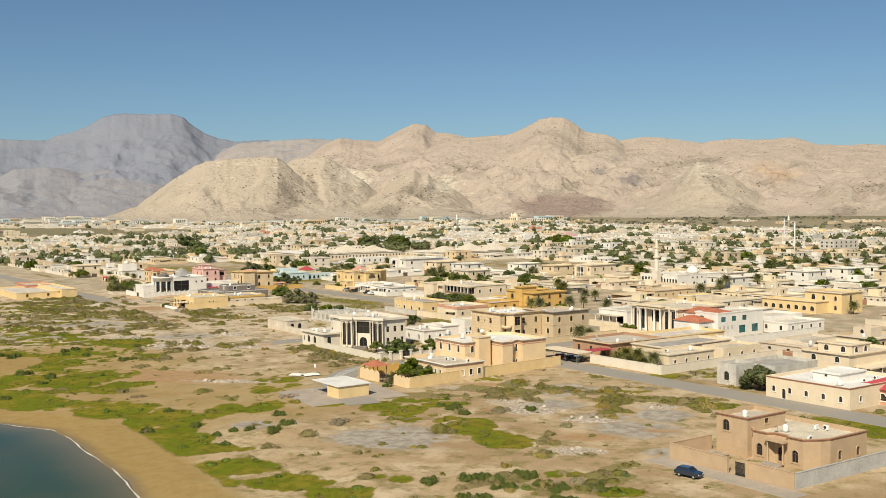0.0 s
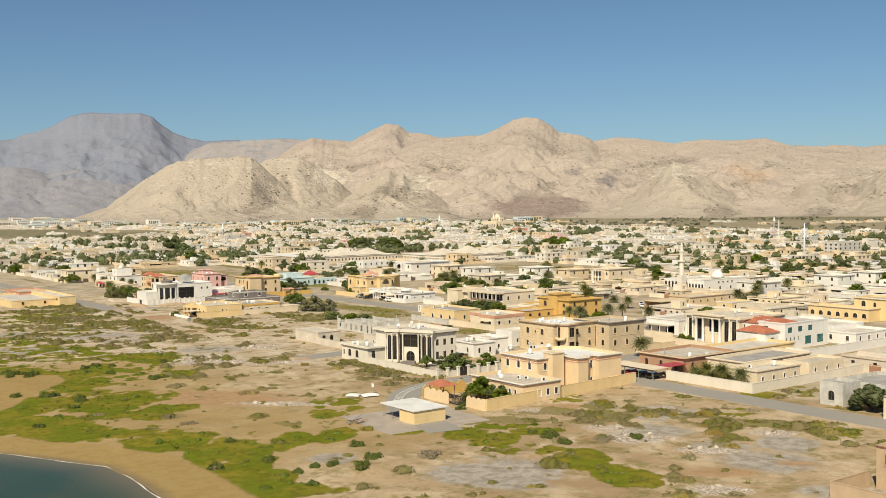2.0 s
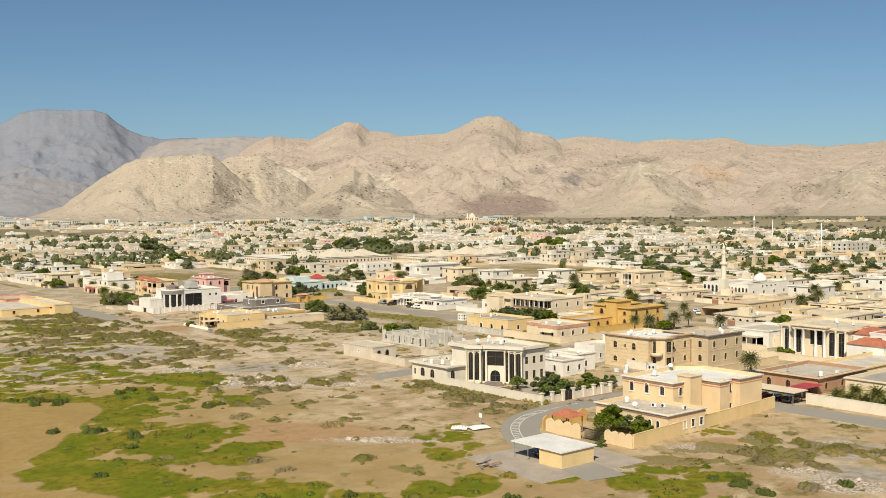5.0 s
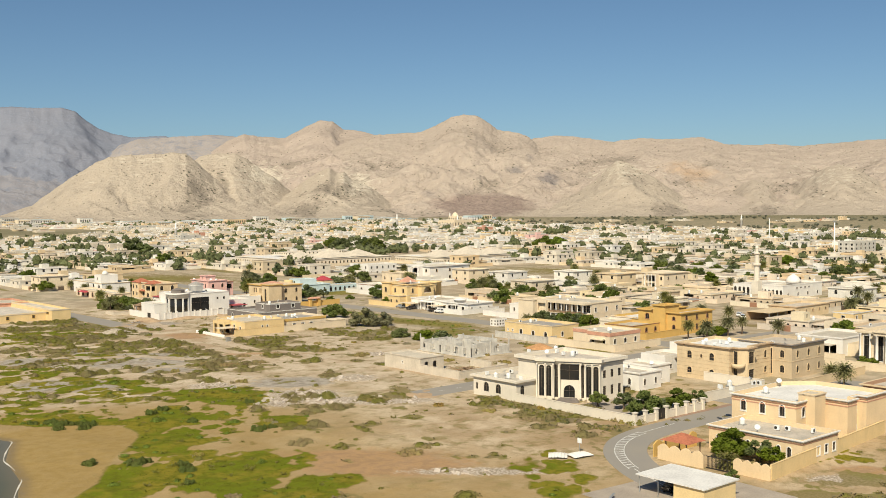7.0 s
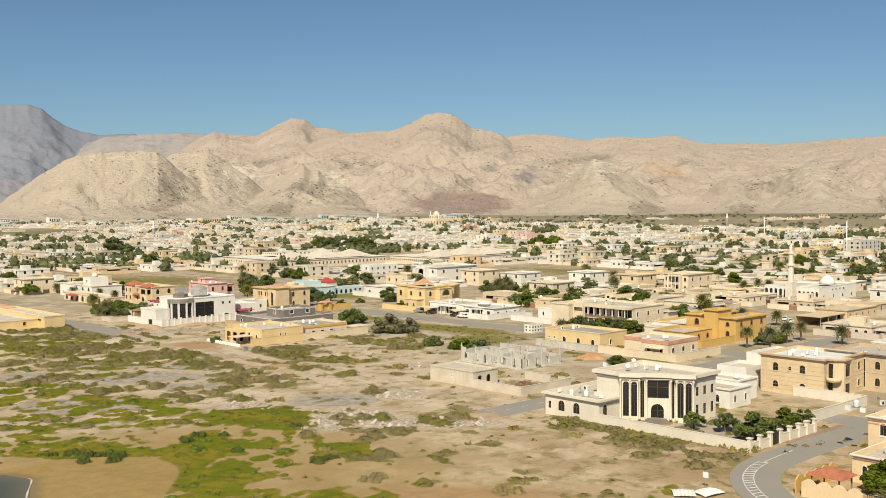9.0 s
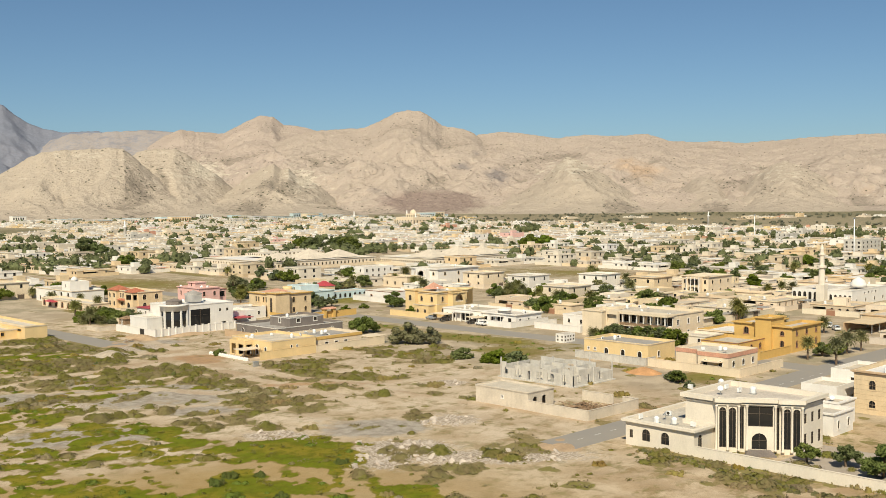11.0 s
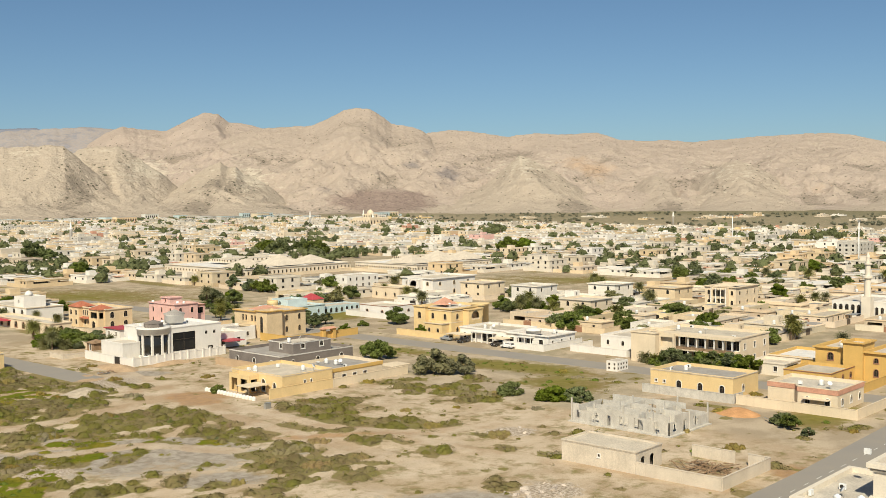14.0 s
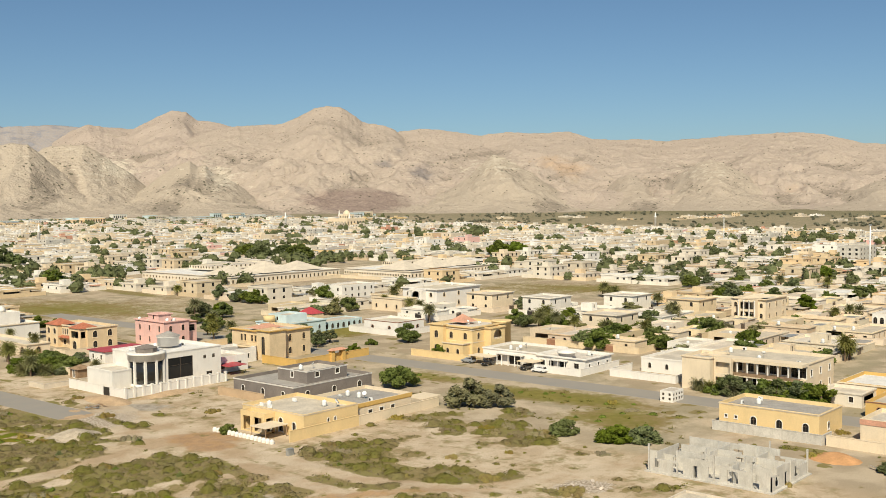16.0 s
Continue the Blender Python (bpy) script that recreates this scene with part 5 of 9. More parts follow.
# houses packed behind the portico villa
v = House("house", 276, 270.5, "white flat-roofed house with a shaded porch", "house", frame_mat="white")
v.block(0, 6, 20, 21, 5.4, "white", spread(2, 15, 1.2, 1.2, 1.8, False, 0, 8) + [(9.0, 13.0, 0.3, 3.2, False, "void")], spread(3, 20, 1.1, 1.3, 1.6, False), cornice="white", co=0.2)
v.block(3, 0, 22, 6, 3.6, "cream", (), spread(4, 19, 1.3, 0.6, 2.2, True))
v.slab("canopy", -3.5, 8, 3.2, 0, 20, 3.4, "roof")
for y in (8.4, 12.0, 15.8, 19.6):
    v.column(-3.1, y, 0, 3.2, 0.16, "white")
yard_wall(266, 270.5, 275, 291, 2.2, "cream", "cream yard wall with a carved gate", "w")
yard_wall(263.6, 217, 306, 230.6, 2.6, "white", "plain white compound wall beside the teal-windowed villa", "ws")
v = House("bungalow", 299, 223.5, "white bungalow with stepped flat roofs", "house", frame_mat="white")
v.block(0, 0, 20, 12, 3.9, "white", spread(2, 12, 1.1, 1.2, 1.5, False), spread(4, 20, 1.1, 1.2, 1.5, False), cornice="white", co=0.15)
v.block(6, 12, 24, 24, 4.8, "white", spread(2, 12, 1.1, 1.2, 1.5, False), spread(3, 18, 1.1, 2.6, 1.2, False))
v = House("bungalow", 336, 337, "tan flat-roofed house with an open car canopy", "house", frame_mat="brown")
v.block(18, 0, 42, 12, 4.4, "tan", spread(2, 12, 1.2, 1.2, 1.6, False), spread(5, 24, 0.9, 2.0, 0.9, True), cornice="brown", co=0.3)
v.slab("canopy", 0, 0.5, 3.2, 17.8, 10, 3.45, "tan")
for x in (0.5, 6.2, 11.9, 17.3):
    v.column(x, 0.9, 0, 3.2, 0.14, "metal")
v.slab("back_wall", 0, 10, 0, 17.9, 10.3, 3.2, "brown")
v = House("outbuilding", 352, 313, "small yellow outbuilding with square windows", "outbuilding", frame_mat="white")
v.block(0, 0, 14, 8, 4.0, "yellow", spread(1, 8, 1.4, 1.0, 1.8, False), spread(3, 14, 1.3, 1.0, 1.8, False), cornice="white", co=0.15)
v = House("carport", 409, 312, "flat grey car canopy on thin posts", "carport")
v.slab("canopy", 0, 0, 2.9, 10, 21, 3.1, "roofgrey")
for y in (0.6, 7.0, 13.6, 20.4):
    for x in (0.5, 9.5):
        v.column(x, y, 0, 2.9, 0.09, "metal")
v.slab("back_wall", 9.8, 0, 0, 10.0, 21, 2.8, "cream")

# peach villa at the bend, with its low front wing
v = House("villa", 153.4, 218.0, "peach two-storey villa with striped cornices and arched window niches", "villa", frame_mat="white")
v.poly([(0, 0.3), (12, 0.3), (12, 19.3), (0, 19.3)], 4.6, "peach", {3: wins(4, 19, ((1.0, 1.9),), 0.8, True, 0.5, 13) + wins(2, 19, ((1.0, 2.0),), 0.8, True, 13.4, 17.5), 0: wins(3, 12, ((1.2, 1.5),), 1.0, False, 4, 12)}, cornice="white", co=0.35, ch=0.25, band=(3.72, 0.2, "trim"))
v.poly([(12.1, 8.6), (20.6, 8.6), (20.6, 3.0), (24.0, 3.0), (24.0, 4.6), (27.4, 4.6), (27.4, 2.8), (35.5, 2.8), (35.5, 18), (30, 22.4), (12.1, 22.4)], 8.5, "peach",
       {0: spread(1, 8.5, 1.0, 5.4, 1.8, True, 1, 4), 10: wins(3, 13.8, ((5.4, 2.1),), 1.1, True, 0.5, 13), 4: wins(2, 3.4, ((1.2, 1.8), (5.2, 2.0)), 0.7, True)},
       roof="roofwhite", cornice="white", co=0.35, ch=0.25, band=(7.62, 0.2, "trim"))
v.block(15.6, 6.8, 19.4, 10.2, 9.7, "peach", z0=0, cornice="cream", co=0.2, ch=0.25, par=0.2)
for z in (7.15,):
    bm = bmesh.new()
    ring(bm, [Vector(p) for p in ((12.1, 8.6, 0), (20.6, 8.6, 0), (20.6, 3.0, 0), (24.0, 3.0, 0), (24.0, 4.6, 0), (27.4, 4.6, 0), (27.4, 2.8, 0), (35.5, 2.8, 0), (35.5, 18, 0), (30, 22.4, 0), (12.1, 22.4, 0))], z, z + 0.2, 0.07)
    part("band", bm, M["salmon"], v.o)
bm = bmesh.new()
for i in range(14):
    box(bm, 17.0, 8.2, 4.4 + i * 0.3, 17.7, 8.26, 4.44 + i * 0.3)
for x in (17.0, 17.66):
    box(bm, x, 8.2, 4.0, x + 0.05, 8.26, 9.2)
part("roof_ladder", bm, M["wood"], v.o)
w = root("boundary_wall", 141.3, 217.0, 0, "peach yard wall with a scalloped top and a dark gate", "wall")
for i in range(4):
    bm = bmesh.new()
    y = 0.0 + i * 1.75
    pts = [(y, 0), (y + 1.75, 0)] + [(y + 1.75 - 1.75 * k / 8, 2.1 + 0.6 * math.sin(math.pi * k / 8)) for k in range(9)]
    f1 = bm.faces.new([bm.verts.new((-0.12, *p)) for p in pts])
    r_ = bmesh.ops.extrude_face_region(bm, geom=[f1])
    for e in r_["geom"]:
        if isinstance(e, bmesh.types.BMVert):
            e.co.x = 0.12
    part("wall_panel", bm, M["peach"], w)
for i in range(4):
    bm = bmesh.new()
    y = 12.2 + i * 2.4
    pts = [(y, 0), (y + 2.4, 0)] + [(y + 2.4 - 2.4 * k / 8, 2.2 + 0.7 * math.sin(math.pi * k / 8)) for k in range(9)]
    f1 = bm.faces.new([bm.verts.new((-1.32 - 0.0, *p)) for p in pts])
    r_ = bmesh.ops.extrude_face_region(bm, geom=[f1])
    for e in r_["geom"]:
        if isinstance(e, bmesh.types.BMVert):
            e.co.x = -1.08
    part("wall_panel", bm, M["peach"], w)
bm = bmesh.new()
for i in range(18):
    box(bm, -0.6, 7.2 + i * 0.27, 0.1, -0.54, 7.26 + i * 0.27, 2.2)
box(bm, -0.62, 7.1, 2.1, -0.5, 12.1, 2.2)
box(bm, -0.62, 7.1, 0.1, -0.5, 12.1, 0.25)
part("gate", bm, M["dark"], w, "dark barred metal gate")
bm = bmesh.new()
slant = Matrix.Rotation(math.atan2(0.165, 1.98), 4, "Z")
box(bm, 0.15, -0.12, 0, 53.8, 0.12, 2.6, slant)
box(bm, 0.15, -0.17, 2.6, 53.8, 0.17, 2.7, slant)
part("wall_run", bm, M["yellow"], w)
for i in range(5):
    bm = bmesh.new()
    x_ = -0.9 + i * 2.6
    pts = [(x_, 0), (x_ + 2.6, 0)] + [(x_ + 2.6 - 2.6 * k / 8, 2.2 + 0.7 * math.sin(math.pi * k / 8)) for k in range(9)]
    f1 = bm.faces.new([bm.verts.new((p[0], 22.9, p[1])) for p in pts])
    r_ = bmesh.ops.extrude_face_region(bm, geom=[f1])
    for e in r_["geom"]:
        if isinstance(e, bmesh.types.BMVert):
            e.co.y = 23.14
    part("wall_panel", bm, M["ochre"], w)
g_ = House("gazebo", 141.2, 230.5, "garden gazebo with a red tiled roof in the yard corner", "gazebo")
g_.hip(-0.6, 2.4, 3.8, 7.4, 3.5, 1.3, "redtile", 0.5)
for p in ((-0.4, 2.7), (3.6, 2.7), (3.6, 7.1), (-0.4, 7.1)):
    g_.column(*p, 0, 3.5, 0.13, "wood")

# roadside shed with an open car bay
v = House("carport", 120.4, 215.2, "yellow roadside shed with an open car bay and a white roof", "carport")
v.slab("roof_sheet", -0.4, -0.3, 2.85, 8.8, 12.6, 3.05, "roofwhite", "white sheet roof")
v.block(0, 0, 8.2, 5.6, 2.84, "yellow", par=0.05)
v.slab("side_panel", 8.0, 5.6, 0, 8.2, 12.2, 2.85, "yellow")
for y in (8.6, 12.2):
    v.column(0.1, y, 0, 2.85, 0.07, "metal")

# white villa with the columned corner front
v = House("villa", 159.6, 280.0, "ivory villa with a tall arcaded corner front and dark glass", "villa", style="plain", frame_mat="dark")
fac = [(14.0, 0.6), (22.0, 0.6), (22.0, 19.2), (6.0, 19.2), (6.0, 12.8), (5.3, 12.1), (7.1, 9.3), (7.7, 9.7), (11.9, 3.3), (11.3, 2.9), (13.1, 0.2)]
v.poly(fac, 9.8, "ivory", {0: wins(3, 8, ((1.2, 2.2), (5.2, 1.8)), 1.0, False),
       5: spread(2, 3.33, 1.2, 0.9, 7.2, True), 7: spread(1, 7.66, 4.6, 4.7, 3.6) + spread(1, 7.66, 2.6, 0.6, 2.9, True, kind="door") + spread(1, 7.66, 0.75, 0.6, 7.6, False, 0.1, 1.5) + spread(1, 7.66, 0.75, 0.6, 7.6, False, 6.16, 7.56),
       9: spread(2, 3.24, 1.2, 0.9, 7.2, True)}, cornice="ivory", co=0.75, ch=0.75, par=0.9)
bm = bmesh.new()
ring(bm, [Vector((p[0], p[1], 0)) for p in fac], 8.55, 8.75, 0.35)
part("moulding", bm, M["ivory"], v.o)
for px_, py_ in ((5.1, 12.3), (6.15, 10.65), (7.1, 9.0), (8.35, 8.1), (11.0, 4.05), (11.1, 2.7), (12.1, 1.5), (13.0, 0.0)):
    v.column(px_ - 0.15, py_ - 0.1, 0.4, 8.5, 0.19, "ivory")
for i in range(4):
    bm = bmesh.new()
    m_ = Matrix.Translation((9.3, 6.2, 0)) @ Matrix.Rotation(math.atan2(-6.4, 4.2), 4, "Z")
    box(bm, -2.0 - 0.25 * i, -1.5 - 0.4 * i, 0, 2.0 + 0.25 * i, -0.6 - 0.4 * i + 0.39, 0.72 - 0.18 * i, m_)
    part("step", bm, M["slate"], v.o)
v.poly([(-0.8, 13.2), (5.9, 13.2), (5.9, 19.4), (20, 19.4), (20, 27.6), (-0.8, 27.6)], 4.9, "ivory", {5: spread(2, 14.4, 1.7, 1.2, 2.2, True, 2.4, 10.5) + spread(1, 14.4, 0.7, 1.4, 1.5, False, 0.4, 2), 0: spread(1, 6.7, 1.3, 1.2, 2.4, True, 0.6, 3.5)}, cornice="ivory", co=0.65, ch=0.5)
w = root("boundary_wall", 158.9, 259.0, 0, "ivory yard wall with square gate posts", "wall")
bm = bmesh.new()
fence_run(bm, 0, 0, 0, 34.2, 1.9)
part("wall_run", bm, M["ivory"], w)
for a, b in ((0.3, 7.0), (10.4, 23.5)):
    bm = bmesh.new()
    fence_run(bm, a, 0, b, 0, 1.6)
    part("wall_run", bm, M["ivory"], w)
for x in (0.0, 3.4, 7.0, 10.4, 14.0, 17.5, 20.5, 23.5):
    bm = bmesh.new()
    box(bm, x - 0.35, -0.35, 0, x + 0.35, 0.35, 2.5)
    box(bm, x - 0.5, -0.5, 2.5, x + 0.5, 0.5, 2.68)
    part("post", bm, M["ivory"], w)
for x in (7.4, 8.9):
    bm = bmesh.new()
    box(bm, x, -0.05, 0.1, x + 1.35, 0.05, 2.3)
    part("gate", bm, M["dark"], w, "dark metal gate leaf")
strip("pavement", [(172, 262), (172, 281)], 21.0, 0.04, M["paving"], "grey paved forecourt inside the yard wall", "pavement")
strip("pavement", [(170, 257.9), (192, 257.9)], 1.6, 0.035, mat("brick_paving", (0.33, 0.22, 0.16), 0.9, 0.12, 0.5, 6, 0.3), "reddish brick pavement outside the gate", "pavement")
v = House("outbuilding", 190, 282.5, "white flat-roofed outbuilding behind the villa", "outbuilding", frame_mat="white")
v.block(0, 0, 8.5, 12, 4.4, "white", wins(2, 12, ((1.2, 1.6),), 0.9), wins(2, 8.5, ((1.2, 1.6),), 0.9), cornice="white")
v.block(8.5, 3, 16, 13, 4.9, "white", (), wins(1, 7.5, ((1.2, 1.6),), 0.9), cornice="white")
yard_wall(186.5, 263.5, 214, 281, 2.2, "ivory", "pale rendered yard wall on the street", "se")

# pair of tan stone villas
v = House("villa", 214.5, 270.5, "tan stone-faced villa with arched windows and a corner balcony", "villa", frame_mat="tan")
v.poly([(3.2, 0), (6.4, 0), (6.4, 2.0), (17, 2.0), (17, 19), (0, 19), (0, 3.2), (1.6, 3.2), (1.6, 1.6)], 9.0, "tan",
       {5: wins(2, 15.8, ((1.4, 1.5), (5.2, 1.9)), 1.4, True, 0.5, 14) + spread(1, 15.8, 0.7, 5.6, 0.9, True, 6.5, 8.5), 0: spread(1, 3.2, 2.3, 0.4, 3.0, False) + spread(1, 3.2, 2.3, 4.9, 2.9, False), 7: spread(1, 1.6, 1.1, 0.6, 7.4), 2: wins(2, 10.6, ((1.4, 1.6), (5.2, 1.9)), 1.2)},
       cornice="brown", co=0.55, ch=0.35, roof="roofwhite")
bm = bmesh.new()
for z in (1.0, 2.0, 3.0, 4.0, 5.0, 6.0, 7.0):
    ring(bm, [Vector(p) for p in ((6.4, 2.0, 0), (17, 2.0, 0), (17, 19, 0), (0, 19, 0), (0, 3.2, 0))], z, z + 0.05, 0.03)
part("stone_courses", bm, M["brown"], v.o)
v.turned("balcony", [(0.2, 3.6), (1.7, 4.0), (1.8, 5.0), (1.6, 5.0), (1.6, 4.1)], 1.7, 1.7, "tan")
v = House("villa", 231.5, 266.5, "brown-tan villa with a dark glass stair window", "villa", frame_mat="tan")
v.block(0, 0, 16, 15, 8.8, "sand", wins(1, 15, ((1.3, 1.9), (5.2, 1.9)), 1.2, True, 1, 6) + spread(1, 15, 2.2, 0.8, 6.6, False, 6.5, 10) + wins(1, 15, ((1.3, 1.9), (5.2, 1.9)), 1.2, True, 10.5, 14), wins(3, 16, ((1.3, 1.9), (5.2, 1.9)), 1.1), cornice="slate", co=0.6, ch=0.28, band=(4.3, 0.15, "tan"))
yard_wall(216, 257.5, 252, 268.5, 2.0, "tan", "tan yard wall with climbing plants", "s")
v = House("outbuilding", 214, 293, "white cube outbuilding with roof tanks", "outbuilding", frame_mat="white")
v.block(0, 0, 10, 8, 5.0, "white", wins(1, 8, ((1.3, 1.2),), 0.9, False), wins(2, 10, ((1.3, 1.2),), 0.9, False))
v.block(10, -4, 24, 6, 7.2, "white", wins(1, 10, ((4.2, 1.4),), 0.9, False), wins(2, 14, ((4.2, 1.4),), 0.9, False))

# unfinished grey house with its yard, and the block shell
v = House("unfinished_house", 169.5, 340.5, "cement-plastered low house with two open arches", "house")
v.block(0, 0, 8.5, 15.5, 3.9, "plaster", spread(1, 15.5, 0.5, 1.8, 0.5, False, 7, 9), [(1.6, 3.0, 0.3, 2.7, True, "void"), (4.6, 6.0, 0.3, 2.7, True, "void")], cornice="plaster", co=0.15, ch=0.2, par=0.3)
v.slab("inner_wall", 0.5, 1.2, 0, 8.2, 1.4, 3.4, "slate")
w = root("boundary_wall", 169.5, 324.5, 0, "cement-plastered yard wall with a small gate", "wall")
for a in ((0, 0, 0, 15.9), (0.16, 0, 17.5, 0), (17.5, 0.16, 17.5, 4), (17.5, 6.5, 17.5, 15)):
    bm = bmesh.new()
    fence_run(bm, *a, 2.1)
    part("wall_run", bm, M["plaster"], w)
v = House("block_shell", 197.0, 350.0, "unfinished grey concrete-block house shell without a roof", "house")


def shell_wall(x0, y0, x1, y1, h, ops):
    """A block wall of uneven height: each stretch between openings is its own course of blocks; openings under 0.6 m from the top run out of it."""
    d = Vector((x1 - x0, y1 - y0, 0))
    L_, u = d.length, d.normalized()
    n_ = u.cross(Vector((0, 0, 1)))
    cuts = sorted({0.0, L_, *[q for p in ops for q in ((p[0] + p[1]) / 2,)]})
    for k, (a, b) in enumerate(zip(cuts, cuts[1:])):
        top = h + (0.0, 0.4, -0.6, 0.2, -1.0, 0.6, -0.2)[(k * 3 + int(7 * h + x0 + 2 * y0)) % 7]
        o_ = Vector((x0, y0, 0)) + u * a
        row = [(max(p[0], a) - a, min(p[1], b) - a, p[2], min(p[3] + 0.25, top - 0.4)) for p in ops if p[0] < b and p[1] > a]
        bm = bmesh.new()
        wall_face(bm, o_, u, b - a, 0, top, [(*p, False) for p in row], 0.2)
        wall_face(bm, o_ + u * (b - a) - n_ * 0.2, -u, b - a, 0, top, [(b - a - p[1], b - a - p[0], p[2], p[3], False) for p in row], 0.0)
        e, f = o_ + Vector((0, 0, top)), o_ + u * (b - a) + Vector((0, 0, top))
        quad(bm, e, f, f - n_ * 0.2, e - n_ * 0.2)
        for g in (o_, o_ + u * (b - a)):
            quad(bm, g, g - n_ * 0.2, g - n_ * 0.2 + Vector((0, 0, top)), g + Vector((0, 0, top)))
        part("block_wall", bm, M["block"], v.o)


shell_wall(0, 23, 0, 0, 3.6, [(1.0, 2.0, 1.0, 2.4), (4.6, 6.6, 0.6, 2.4), (8.6, 9.4, 0.0, 2.2), (11.5, 13.6, 0.8, 2.4), (15.0, 17.0, 0.6, 2.5), (19.6, 20.8, 0.3, 2.5)])
shell_wall(0, 0, 15.5, 0, 3.4, [(1.5, 3.0, 0.8, 2.4), (5.5, 6.5, 0, 2.3), (9.5, 11.5, 0.8, 2.4)])
shell_wall(5, 23, 5, 4, 3.3, [(2, 3, 0, 2.2), (7, 9, 0.8, 2.3), (13, 14, 0, 2.2)])
shell_wall(0.2, 7, 15, 7, 3.2, [(2, 3.2, 0, 2.2), (8, 9, 0, 2.2)])
shell_wall(0.2, 14.5, 15, 14.5, 3.5, [(6, 7, 0, 2.2)])
shell_wall(10, 22, 10, 0.2, 3.3, [(4, 5, 0, 2.2), (11, 13, 0.8, 2.3)])
shell_wall(15.5, 0, 15.5, 23, 3.2, [(4, 6, 0.8, 2.3), (12, 14, 0.8, 2.3)])
shell_wall(15.3, 23, 0.2, 23, 2.6, [(4, 5, 0.8, 2.2)])
for p in ((0, 23.2), (0, 17.5), (0, 10.5), (0, 3.6), (5, 14.5), (10, 14.5), (10, 7), (5, 7), (15.5, 7), (8, 0), (15.5, 0)):
    v.slab("concrete_column", p[0] - 0.14, p[1] - 0.14, 0, p[0] + 0.14, p[1] + 0.14, 4.3 + 0.5 * ((p[0] * 7 + p[1] * 3) % 2), "block")
v.slab("floor_slab", -0.6, -0.6, -0.05, 16.1, 23.8, 0.25, "block")

# yellow bungalow, its grey wall, and the salmon-roofed neighbour
v = House("bungalow", 240.8, 358.6, "pale yellow bungalow with arched windows and a curved parapet", "house", frame_mat="white")
v.block(0, 0, 13, 22, 4.9, "yellow", wins(3, 22, ((0.9, 1.8),), 1.3, True, 5, 22) + spread(2, 22, 0.6, 1.8, 0.6, False, 0.5, 5), wins(1, 13, ((1.1, 1.6),), 1.0, True, 3, 7), roof="roofgrey", cornice="cream", co=0.15, ch=0.2)
yard_wall(235.2, 355.8, 240, 379.5, 2.0, "block", "bare grey block wall before the bungalow", "ws")
v = House("bungalow", 240.5, 334.0, "cream bungalow with a salmon tiled parapet", "house", frame_mat="white")
v.poly([(0, 0), (15, 0), (15, 17), (2.2, 17), (2.2, 10.5), (0, 9)], 4.9, "cream", {5: wins(2, 9, ((1.2, 1.6),), 1.1, True), 0: wins(3, 15, ((1.2, 1.6),), 1.1)}, cornice="cream", co=0.1, ch=0.12)
bm = bmesh.new()
ring(bm, [Vector(p) for p in ((0, 0, 0), (15, 0, 0), (15, 17, 0), (2.2, 17, 0), (2.2, 10.5, 0), (0, 9, 0))], 3.7, 4.75, 0.12)
part("tiled_parapet", bm, M["salmon"], v.o, "salmon tiled parapet band")
v.slab("awning", -1.9, 1.5, 2.5, 0, 7.5, 2.65, "cream")
yard_wall(235.6, 328.0, 258, 355.2, 2.1, "cream", "cream yard wall round the bungalow", "ws")

# ochre villa
v = House("villa", 282.5, 338, "ochre-yellow villa with a square stair tower", "villa", frame_mat="trim")
v.block(0, 0, 18, 6.0, 7.6, "ochre", wins(1, 6, ((1.4, 1.8), (4.8, 1.2)), 1.1), wins(3, 18, ((1.4, 1.8), (4.8, 1.6)), 1.1), cornice="ochre", co=0.6, ch=0.4)
v.block(-1, 6.0, 7, 11, 9.8, "ochre", (), (), cornice="ochre", co=0.5, ch=0.35)
v.block(1, 11.0, 18, 19, 7.8, "ochre", wins(1, 8, ((4.4, 1.9),), 1.5), (), cornice="ochre", co=0.6, ch=0.4)
v.block(-16, 8, -1.2, 20, 3.8, "ochre", wins(2, 12, ((1.2, 1.4),), 1.1), wins(3, 14.8, ((1.2, 1.4),), 1.1), cornice="trim", co=0.12, ch=0.15)
yard_wall(263.5, 338, 282, 346, 2.2, "ochre", "ochre yard wall with low panels", "ws")

# long house with a two-storey colonnade
v = House("villa", 277, 377, "cream villa with a two-storey colonnade above a hedge", "villa", frame_mat="white")
v.block(4, 0, 22, 28, 8.3, "cream", spread(6, 28, 1.8, 4.9, 2.4, False, 6, 24) + spread(2, 28, 1.8, 4.6, 2.6, False, 24, 28) + spread(5, 28, 1.8, 0.6, 2.6, False, 6, 24), wins(3, 18, ((1.2, 1.6), (4.8, 1.6)), 1.1, False), cornice="cream", co=0.25)
v.slab("balcony_floor", 0.2, 0, 3.9, 4, 22, 4.2, "cream")
v.slab("colonnade_roof", 0, -0.4, 7.7, 4.3, 22.4, 8.5, "cream")
for i in range(9):
    v.column(0.6, 0.6 + i * 2.65, 0, 7.7, 0.26, "white")
v.slab("parapet_rail", 0.3, 0.2, 4.2, 0.45, 21.8, 5.0, "wood")
v.block(-3.0, 22.2, 8, 30, 8.6, "cream", spread(1, 7.8, 1.0, 0.2, 2.2, True, 4, 7, "door"), (), cornice="cream", co=0.25)
v.block(-1.0, 17.4, 0.2, 22.0, 8.4, "cream", [(0.4, 4.2, 4.6, 7.4, False, "void"), (0.4, 4.2, 0.6, 3.6, False, "void")])

